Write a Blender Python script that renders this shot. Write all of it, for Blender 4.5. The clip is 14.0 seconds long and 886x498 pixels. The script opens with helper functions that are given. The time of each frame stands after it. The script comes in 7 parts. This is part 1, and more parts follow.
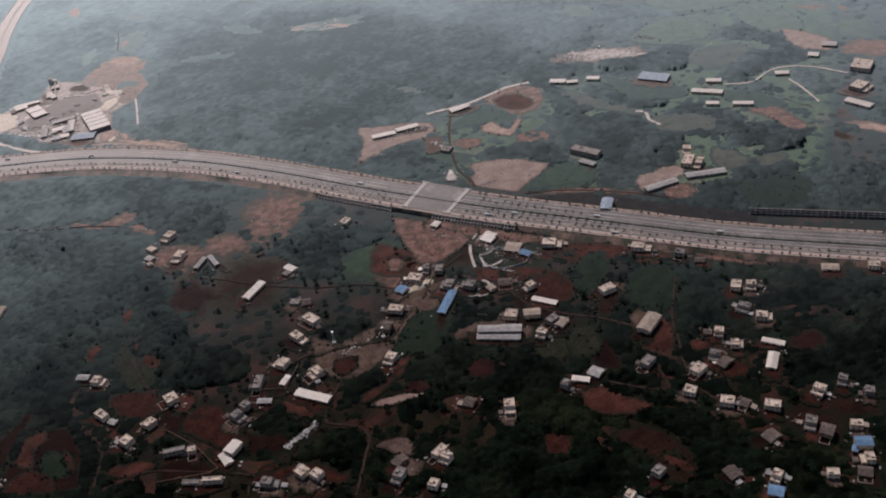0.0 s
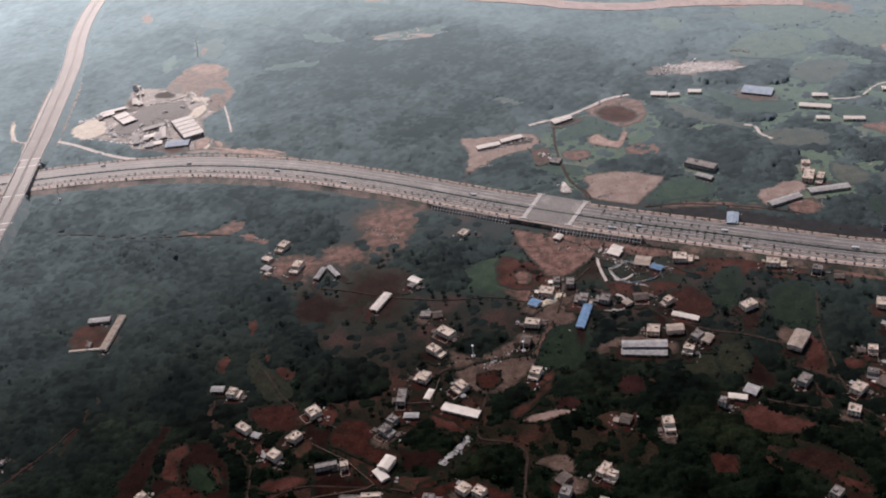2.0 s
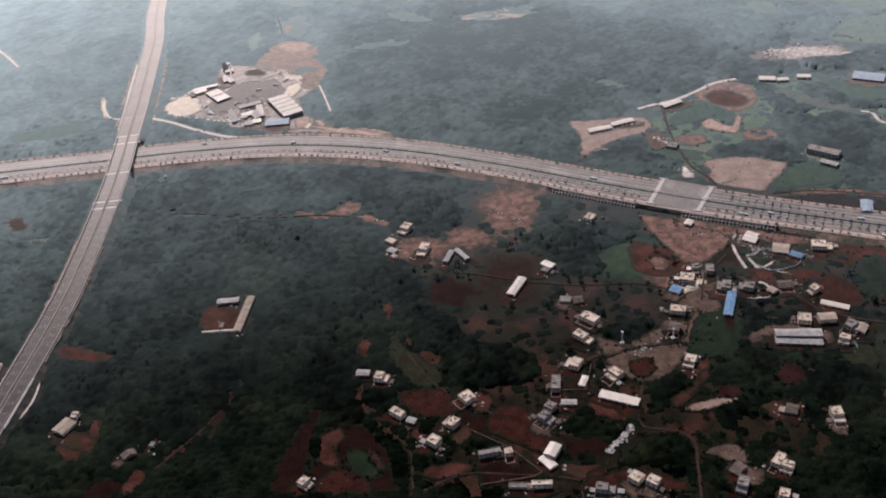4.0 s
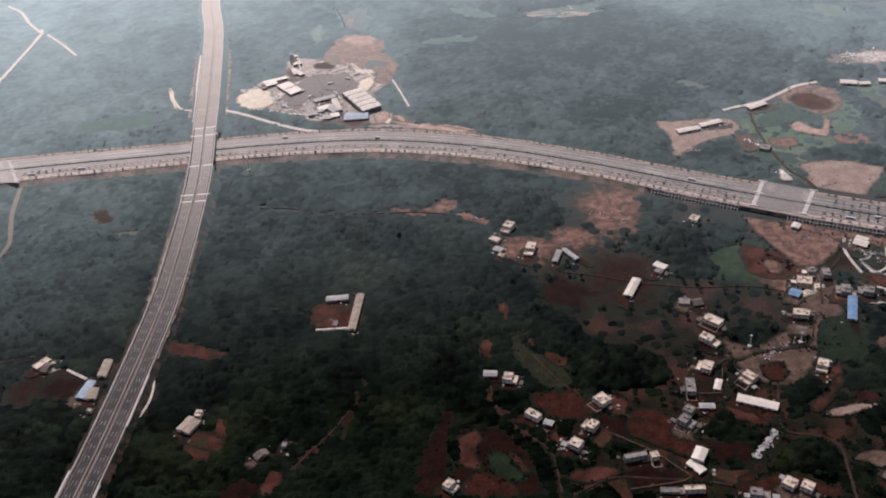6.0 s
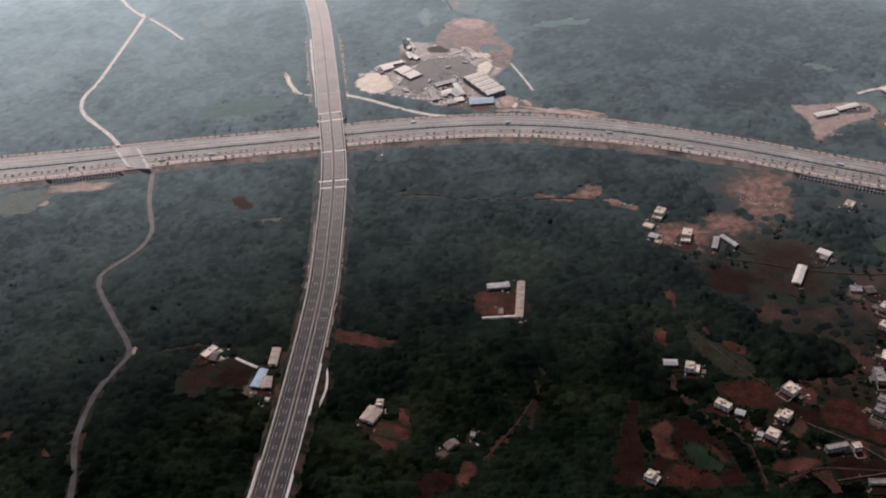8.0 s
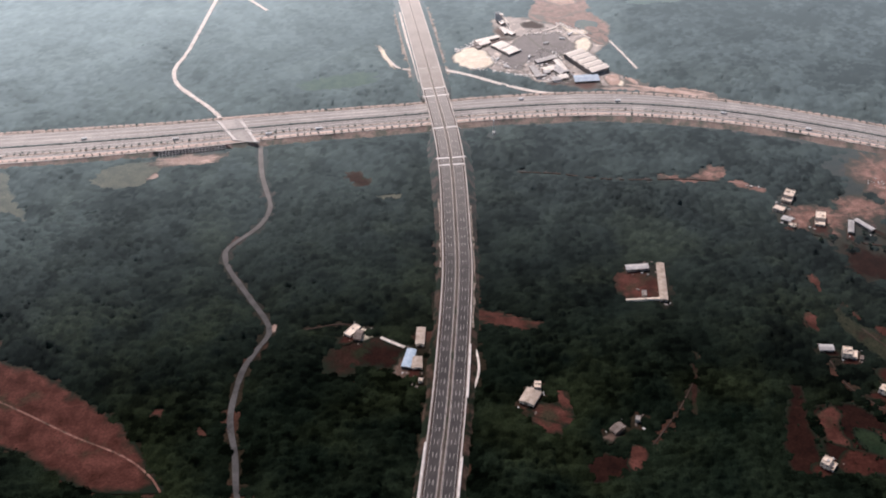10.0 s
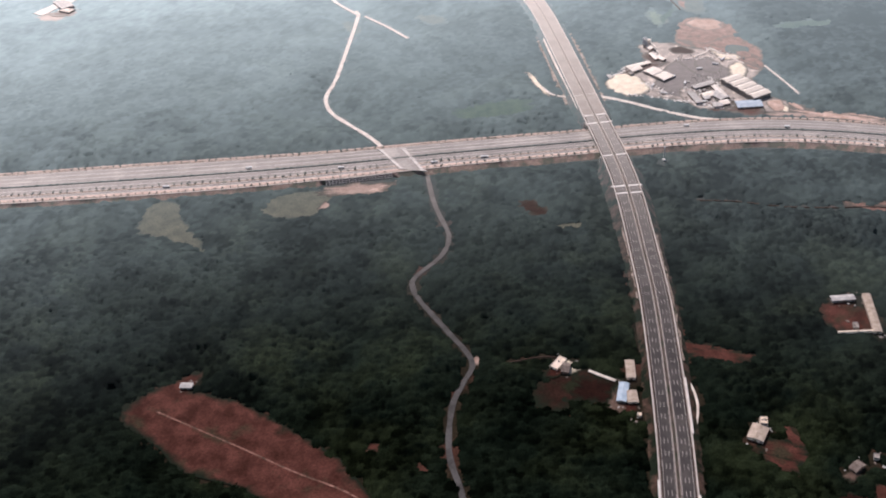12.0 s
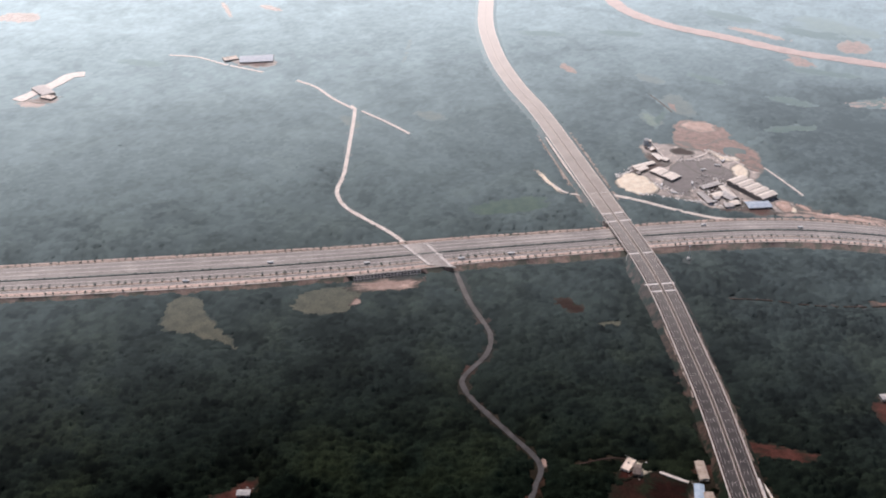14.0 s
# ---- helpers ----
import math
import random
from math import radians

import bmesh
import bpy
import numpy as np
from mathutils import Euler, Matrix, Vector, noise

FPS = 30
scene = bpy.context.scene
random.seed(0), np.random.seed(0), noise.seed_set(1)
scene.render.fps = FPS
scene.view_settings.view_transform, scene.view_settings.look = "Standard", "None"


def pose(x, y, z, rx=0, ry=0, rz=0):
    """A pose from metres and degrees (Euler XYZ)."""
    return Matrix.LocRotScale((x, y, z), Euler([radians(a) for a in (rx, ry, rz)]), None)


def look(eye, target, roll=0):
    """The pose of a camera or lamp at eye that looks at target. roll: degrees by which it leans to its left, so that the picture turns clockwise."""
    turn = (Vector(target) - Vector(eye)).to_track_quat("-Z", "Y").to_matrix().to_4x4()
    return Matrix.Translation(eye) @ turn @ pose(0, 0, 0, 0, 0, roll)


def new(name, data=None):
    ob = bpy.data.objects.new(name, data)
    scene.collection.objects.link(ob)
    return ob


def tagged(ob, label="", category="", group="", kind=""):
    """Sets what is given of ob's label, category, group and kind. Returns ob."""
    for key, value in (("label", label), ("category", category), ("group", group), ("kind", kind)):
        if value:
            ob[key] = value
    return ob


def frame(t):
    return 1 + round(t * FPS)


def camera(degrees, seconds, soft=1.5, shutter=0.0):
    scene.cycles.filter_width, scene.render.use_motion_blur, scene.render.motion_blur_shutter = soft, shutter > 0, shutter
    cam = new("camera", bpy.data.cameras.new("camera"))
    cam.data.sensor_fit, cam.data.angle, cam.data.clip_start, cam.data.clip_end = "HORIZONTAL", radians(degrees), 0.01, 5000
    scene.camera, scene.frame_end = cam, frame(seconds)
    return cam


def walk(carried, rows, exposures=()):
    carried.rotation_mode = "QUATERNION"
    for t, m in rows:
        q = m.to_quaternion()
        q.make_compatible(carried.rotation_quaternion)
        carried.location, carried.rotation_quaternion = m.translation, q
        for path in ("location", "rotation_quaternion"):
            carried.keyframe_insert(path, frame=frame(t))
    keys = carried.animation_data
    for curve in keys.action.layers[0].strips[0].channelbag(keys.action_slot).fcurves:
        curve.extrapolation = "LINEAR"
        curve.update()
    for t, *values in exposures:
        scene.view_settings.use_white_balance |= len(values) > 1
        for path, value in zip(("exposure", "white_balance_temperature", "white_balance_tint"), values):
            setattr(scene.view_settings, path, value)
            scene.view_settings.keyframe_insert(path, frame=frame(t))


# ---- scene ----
from mathutils import geometry

FOV = 47.02
PATH = [
    (0, (0.18, -0.29, 308.47), (0.19, 413.19, 27.35), -7.555),
    (0.5, (-16.79, 2.78, 309.16), (-14.79, 417.24, 29.50), -7.036),
    (1, (-33.91, 5.82, 309.86), (-34.16, 421.96, 32.68), -7.140),
    (1.5, (-51.19, 8.83, 310.55), (-47.96, 425.66, 34.43), -6.737),
    (2, (-68.63, 11.83, 311.24), (-65.93, 428.34, 34.64), -6.692),
    (2.5, (-86.20, 14.81, 311.92), (-85.89, 430.60, 34.22), -6.806),
    (3, (-103.92, 17.78, 312.61), (-102.87, 431.77, 32.22), -6.544),
    (3.2, (-111.04, 18.97, 312.88), (-110.68, 431.97, 31.05), -6.564),
    (5.3, (-187.05, 31.41, 315.64), (-175.58, 441.90, 30.39), -4.473),
    (5.5, (-194.40, 32.60, 315.90), (-182.70, 442.85, 30.30), -4.564),
    (6, (-212.84, 35.59, 316.53), (-194.52, 444.78, 29.77), -3.800),
    (6.5, (-231.39, 38.60, 317.14), (-208.41, 446.58, 29.00), -3.106),
    (7, (-250.03, 41.63, 317.74), (-235.43, 448.86, 28.01), -4.068),
    (7.5, (-268.76, 44.69, 318.33), (-253.68, 451.07, 27.43), -4.210),
    (8, (-287.58, 47.77, 318.90), (-276.00, 452.60, 25.67), -4.380),
    (8.2, (-295.14, 49.02, 319.12), (-284.50, 453.32, 25.14), -4.420),
    (10.3, (-375.14, 62.49, 321.28), (-355.31, 458.81, 17.09), -2.730),
    (10.5, (-382.82, 63.82, 321.46), (-361.60, 460.67, 18.06), -2.714),
    (11, (-402.06, 67.18, 321.91), (-385.39, 463.87, 18.00), -2.854),
    (11.5, (-421.35, 70.59, 322.33), (-412.64, 467.99, 19.01), -3.565),
    (12, (-440.68, 74.08, 322.73), (-440.72, 478.88, 29.25), -4.624),
    (12.5, (-460.05, 77.63, 323.10), (-456.61, 491.82, 43.04), -4.328),
    (13, (-479.46, 81.26, 323.45), (-462.59, 502.31, 54.32), -2.938),
    (13.5, (-498.90, 84.96, 323.76), (-469.09, 506.24, 56.11), -1.854),
    (14, (-518.36, 88.74, 324.04), (-464.62, 513.68, 66.10), -0.255),
]
U = 0.47  # scene units for a metre of the plan, so that the flight keeps a moderate pace
EXPOSURES = [(t, e, 5650, 17) for t, e in ((0.0, -1.43), (0.5, -1.34), (1.0, -0.84), (1.5, -0.94), (2.0, -1.04), (3.0, -1.05), (5.5, -0.84), (6.5, -0.97), (7.5, -1.08), (8.0, -1.05), (10.5, -0.37), (11.5, -0.39), (12.5, -0.48), (14.0, -0.63))]
SKY_STRENGTH, SUN_STRENGTH, SUN_SOFT, SUN_HIGH, SUN_SIDE = 0.075, 4.9, 9.0, 50, -14
# painted distance haze: strength, falloff, roughness and tints of the layer
HAZE, HAZE_POWER, HAZE_ROUGH, LEAFY_HAZE_TINT, BARE_HAZE_TINT = 0.31, 2.8, 0.8, (0.825, 0.955, 0.96), (1.0, 0.955, 0.89)
HAZE_FROM = (0.27, 0.61)

cam = camera(FOV, 14.0, soft=2.0)
walk(cam, [(t, look(eye, target, roll)) for t, eye, target, roll in PATH], exposures=EXPOSURES)

# ---- light: hazy sun ahead and to the left, pale sky ----
SUN_EL, SUN_AZ = radians(SUN_HIGH), radians(SUN_SIDE)
SUN_DIR = Vector((math.sin(SUN_AZ) * math.cos(SUN_EL), math.cos(SUN_AZ) * math.cos(SUN_EL), math.sin(SUN_EL)))
world = bpy.data.worlds.new("hazy_sky")
scene.world = world
world.use_nodes = True
wn = world.node_tree
wn.nodes.clear()
sky = wn.nodes.new("ShaderNodeTexSky")
sky.sky_type, sky.sun_disc = "NISHITA", False
sky.sun_elevation, sky.sun_rotation = SUN_EL, SUN_AZ % (2 * math.pi)
sky.air_density, sky.dust_density, sky.ozone_density = 1.0, 3.0, 1.0
back = wn.nodes.new("ShaderNodeBackground")
back.inputs["Strength"].default_value = SKY_STRENGTH
wout = wn.nodes.new("ShaderNodeOutputWorld")
wn.links.new(sky.outputs["Color"], back.inputs["Color"])
wn.links.new(back.outputs["Background"], wout.inputs["Surface"])
sun = new("sun", bpy.data.lights.new("sun", "SUN"))
sun.data.energy, sun.data.angle, sun.data.color = SUN_STRENGTH, radians(SUN_SOFT), (1.0, 0.85, 0.72)
sun.matrix_world = look(SUN_DIR * 3000, (0, 0, 0))


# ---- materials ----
def surface(name, dark, light, size, rough=0.8, fine=1.5, grain=0.25, bump=0.0, metal=0.0, vary=0.0, spec=0.06, third=None, third_size=60.0, third_at=0.6, tone=False, haze=1.0, patchy=0.0, rim=False, leafy=False):
    """A worn outdoor surface: two tones in blotches of `size` metres, fine grain, an optional third tone in larger
    stains, and distance haze mixed in by view angle.
    """
    m = bpy.data.materials.new(name)
    m.use_nodes = True
    nt = m.node_tree
    nodes, links = nt.nodes, nt.links
    bsdf = nodes["Principled BSDF"]
    where = nodes.new("ShaderNodeNewGeometry")

    def blotch(scale, detail=4.0):
        n = nodes.new("ShaderNodeTexNoise")
        n.inputs["Scale"].default_value, n.inputs["Detail"].default_value = scale / U, detail
        links.new(where.outputs["Position"], n.inputs["Vector"])
        return n

    def ramp(source, low, high):
        r = nodes.new("ShaderNodeMapRange")
        r.inputs["From Min"].default_value, r.inputs["From Max"].default_value = low, high
        links.new(source, r.inputs["Value"])
        return r.outputs["Result"]

    def mix(fac, a, b, kind="MIX"):
        x = nodes.new("ShaderNodeMix")
        x.data_type, x.blend_type = "RGBA", kind
        for value, socket in ((fac, x.inputs[0]), (a, x.inputs[6]), (b, x.inputs[7])):
            if hasattr(value, "is_linked"):
                links.new(value, socket)
            else:
                socket.default_value = value if isinstance(value, float) else (*value, 1.0)
        return x.outputs[2]

    big = blotch(1.0 / size)
    col = mix(ramp(big.outputs[0], 0.36, 0.64), dark, light)
    if third:
        col = mix(ramp(blotch(1.0 / third_size, 5.0).outputs[0], third_at - 0.03, third_at + 0.09), col, third)
    small = blotch(1.0 / fine, 3.0)
    lo, hi = 1.0 - grain, 1.0 + grain
    g = nodes.new("ShaderNodeMapRange")
    g.inputs["From Min"].default_value, g.inputs["From Max"].default_value = 0.3, 0.7
    g.inputs["To Min"].default_value, g.inputs["To Max"].default_value = lo, hi
    links.new(small.outputs[0], g.inputs["Value"])
    comb = nodes.new("ShaderNodeCombineColor")
    for k in range(3):
        links.new(g.outputs["Result"], comb.inputs[k])
    col = mix(1.0, col, comb.outputs[0], "MULTIPLY")
    weeds = None
    if rim:
        # grass creeps in from the rim
        rimmed = nodes.new("ShaderNodeAttribute")
        rimmed.attribute_name = "rim"
        creep = nodes.new("ShaderNodeMath")
        creep.operation = "MULTIPLY_ADD"
        links.new(blotch(1 / 9.0, 6.0).outputs[0], creep.inputs[0])
        creep.inputs[1].default_value = 0.75
        links.new(rimmed.outputs["Fac"], creep.inputs[2])
        weeds = ramp(creep.outputs[0], 0.84, 1.3)
        col = mix(weeds, col, (0.012, 0.0165, 0.0095))
    if vary or tone:
        hsv = nodes.new("ShaderNodeHueSaturation")
        v = nodes.new("ShaderNodeMapRange")
        if tone:
            src = nodes.new("ShaderNodeAttribute")
            src.attribute_name = "tone"
            links.new(src.outputs["Fac"], v.inputs["Value"])
        else:
            src = nodes.new("ShaderNodeObjectInfo")
            links.new(src.outputs["Random"], v.inputs["Value"])
        v.inputs["To Min"].default_value, v.inputs["To Max"].default_value = 1.0 - vary, 1.0 + vary
        links.new(v.outputs["Result"], hsv.inputs["Value"])
        links.new(col, hsv.inputs["Color"])
        col = hsv.outputs["Color"]
    links.new(col, bsdf.inputs["Base Color"])
    bsdf.inputs["Roughness"].default_value = rough
    bsdf.inputs["Metallic"].default_value = metal
    bsdf.inputs["Specular IOR Level"].default_value = spec
    if haze:
        # distance haze painted as a glossy layer that thickens towards grazing view
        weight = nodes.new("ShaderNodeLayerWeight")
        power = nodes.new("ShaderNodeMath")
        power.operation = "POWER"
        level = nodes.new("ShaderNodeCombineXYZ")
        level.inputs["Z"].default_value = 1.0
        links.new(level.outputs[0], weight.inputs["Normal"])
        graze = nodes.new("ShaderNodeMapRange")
        graze.inputs["From Min"].default_value, graze.inputs["From Max"].default_value = HAZE_FROM
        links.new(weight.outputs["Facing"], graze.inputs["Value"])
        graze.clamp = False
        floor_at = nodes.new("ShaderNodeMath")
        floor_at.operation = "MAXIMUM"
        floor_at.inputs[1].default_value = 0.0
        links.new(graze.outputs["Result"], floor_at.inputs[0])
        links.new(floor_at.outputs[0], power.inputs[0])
        power.inputs[1].default_value = HAZE_POWER
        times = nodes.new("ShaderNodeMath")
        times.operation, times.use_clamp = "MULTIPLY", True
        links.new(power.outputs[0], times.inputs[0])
        times.inputs[1].default_value = HAZE * haze
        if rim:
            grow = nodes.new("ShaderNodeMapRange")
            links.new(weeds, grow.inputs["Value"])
            grow.inputs["To Min"].default_value, grow.inputs["To Max"].default_value = HAZE * haze, HAZE
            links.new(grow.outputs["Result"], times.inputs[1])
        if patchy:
            # the painted haze is stronger on pale-toned crowns and stands than on dark ones
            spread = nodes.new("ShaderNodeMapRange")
            spread.inputs["To Min"].default_value, spread.inputs["To Max"].default_value = HAZE * haze * (1 - patchy), HAZE * haze * (1 + patchy)
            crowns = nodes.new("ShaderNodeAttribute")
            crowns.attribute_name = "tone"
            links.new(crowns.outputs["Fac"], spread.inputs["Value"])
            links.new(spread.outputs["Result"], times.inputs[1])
        veil = nodes.new("ShaderNodeBsdfGlossy")
        veil.inputs["Color"].default_value, veil.inputs["Roughness"].default_value = (*(LEAFY_HAZE_TINT if leafy else BARE_HAZE_TINT), 1.0), HAZE_ROUGH
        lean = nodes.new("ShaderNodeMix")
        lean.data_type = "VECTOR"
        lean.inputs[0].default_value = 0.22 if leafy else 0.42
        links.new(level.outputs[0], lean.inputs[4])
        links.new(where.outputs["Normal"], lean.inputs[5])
        links.new(lean.outputs[1], veil.inputs["Normal"])
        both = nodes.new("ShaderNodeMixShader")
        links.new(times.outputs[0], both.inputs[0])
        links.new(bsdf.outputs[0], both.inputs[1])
        links.new(veil.outputs[0], both.inputs[2])
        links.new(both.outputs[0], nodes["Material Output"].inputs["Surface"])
    if bump:
        b = nodes.new("ShaderNodeBump")
        b.inputs["Strength"].default_value, b.inputs["Distance"].default_value = 0.7, bump * U
        links.new(small.outputs[0], b.inputs["Height"])
        links.new(b.outputs["Normal"], bsdf.inputs["Normal"])
    return m


FOLIAGE = surface("foliage", (0.0044, 0.0072, 0.0045), (0.0086, 0.0126, 0.0071), 60, rough=0.55, fine=1.1, grain=0.6, vary=0.78, spec=0.0, third=(0.0125, 0.017, 0.008), third_size=120, third_at=0.55, tone=True, haze=0.92, patchy=0.34, leafy=True)
LEAF = surface("tree_leaves", (0.014, 0.026, 0.014), (0.034, 0.048, 0.024), 15, rough=0.55, fine=0.9, grain=0.35, vary=0.35, spec=0.0, leafy=True)
BARK = surface("bark", (0.08, 0.06, 0.045), (0.16, 0.12, 0.09), 1.5, haze=0.4)
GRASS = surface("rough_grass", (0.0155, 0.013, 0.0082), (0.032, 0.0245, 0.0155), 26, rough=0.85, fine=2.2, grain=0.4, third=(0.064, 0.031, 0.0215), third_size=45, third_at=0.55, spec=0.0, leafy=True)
ASPHALT = surface("dusty_asphalt", (0.18, 0.163, 0.148), (0.262, 0.236, 0.212), 22, rough=0.75, fine=3.0, grain=0.2, spec=0.15, third=(0.385, 0.345, 0.305), third_size=42, third_at=0.57, haze=1.45)
DECK_ASPHALT = surface("new_asphalt", (0.05, 0.044, 0.041), (0.072, 0.063, 0.058), 30, rough=0.75, fine=4.0, grain=0.12, spec=0.15, third=(0.09, 0.078, 0.07), third_size=45, third_at=0.62, haze=1.9)
DUST_DECK = surface("dusty_unfinished_deck", (0.24, 0.205, 0.172), (0.32, 0.28, 0.24), 26, rough=0.8, fine=3.0, grain=0.14, third=(0.24, 0.195, 0.16), third_size=40, third_at=0.6, haze=1.15)
CONCRETE = surface("pale_concrete", (0.58, 0.53, 0.47), (0.78, 0.73, 0.66), 6, rough=0.7, fine=1.2, grain=0.12, vary=0.08, haze=0.9)
KERB = surface("kerb_concrete", (0.5, 0.43, 0.37), (0.64, 0.57, 0.5), 9, rough=0.7, grain=0.15, haze=1.0)
PATHSTONE = surface("pink_paving", (0.58, 0.42, 0.335), (0.74, 0.565, 0.46), 14, rough=0.75, fine=2.5, grain=0.15, haze=0.8)
VERGE = surface("planted_verge", (0.3, 0.22, 0.165), (0.46, 0.35, 0.275), 9, rough=0.9, fine=1.6, grain=0.35, third=(0.06, 0.075, 0.035), third_size=16, third_at=0.6, haze=0.8)
WHEEL_WORN = surface("wheel_worn_asphalt", (0.085, 0.08, 0.076), (0.15, 0.14, 0.13), 20, rough=0.75, fine=2.5, grain=0.25, third=(0.22, 0.2, 0.18), third_size=35, third_at=0.55, haze=1.45)
MEDIAN = surface("dusty_median", (0.07, 0.056, 0.046), (0.12, 0.098, 0.08), 8, rough=0.9, fine=1.6, grain=0.3, third=(0.03, 0.035, 0.02), third_size=14, third_at=0.56, haze=1.2)
WEEDY_BANK = surface("weedy_bank", (0.042, 0.027, 0.019), (0.095, 0.058, 0.042), 9, rough=0.95, fine=2.0, grain=0.35, bump=0.3, third=(0.012, 0.017, 0.009), third_size=15, third_at=0.47, haze=0.9, leafy=True)
PARAPET = surface("weathered_parapet", (0.6, 0.53, 0.46), (0.76, 0.69, 0.61), 8, rough=0.8, grain=0.2, vary=0.05, haze=1.3)
APRON = surface("broken_stone_apron", (0.2, 0.15, 0.115), (0.42, 0.35, 0.29), 5, rough=0.95, fine=1.2, grain=0.4, bump=0.3, third=(0.03, 0.035, 0.02), third_size=9, third_at=0.56, haze=0.6)
HEDGE = surface("median_hedge", (0.02, 0.03, 0.018), (0.04, 0.05, 0.027), 6, rough=0.7, fine=0.8, grain=0.4, bump=0.3, leafy=True)
BANK = surface("earth_bank", (0.2, 0.115, 0.08), (0.34, 0.22, 0.16), 11, rough=0.95, fine=2.0, grain=0.3, bump=0.3, third=(0.045, 0.055, 0.03), third_size=18, third_at=0.5, haze=0.9)
PAINT = surface("road_paint", (0.56, 0.51, 0.45), (0.74, 0.68, 0.61), 3, rough=0.6, grain=0.15, haze=1.0)
STEEL = surface("galvanised_steel", (0.45, 0.46, 0.47), (0.6, 0.61, 0.62), 2, rough=0.45, metal=0.6, haze=0.4)
DARKGLASS = surface("window_glass", (0.03, 0.035, 0.04), (0.06, 0.065, 0.07), 2, rough=0.12, spec=0.6, haze=0.4)
LANE = surface("worn_lane", (0.062, 0.058, 0.054), (0.102, 0.096, 0.09), 14, rough=0.85, fine=1.5, grain=0.2, haze=1.4)
PALE = surface("limestone_track", (0.575, 0.494, 0.414), (0.828, 0.736, 0.632), 9, rough=0.9, fine=1.5, grain=0.2, haze=1.1)
DIRT = surface("dirt_lane", (0.04, 0.026, 0.0195), (0.07, 0.048, 0.037), 9, rough=0.95, fine=1.5, grain=0.25, haze=0.4)
REDROAD = surface("red_earthwork", (0.38, 0.22, 0.18), (0.54, 0.36, 0.31), 25, rough=0.95, fine=5, grain=0.2, haze=0.9)
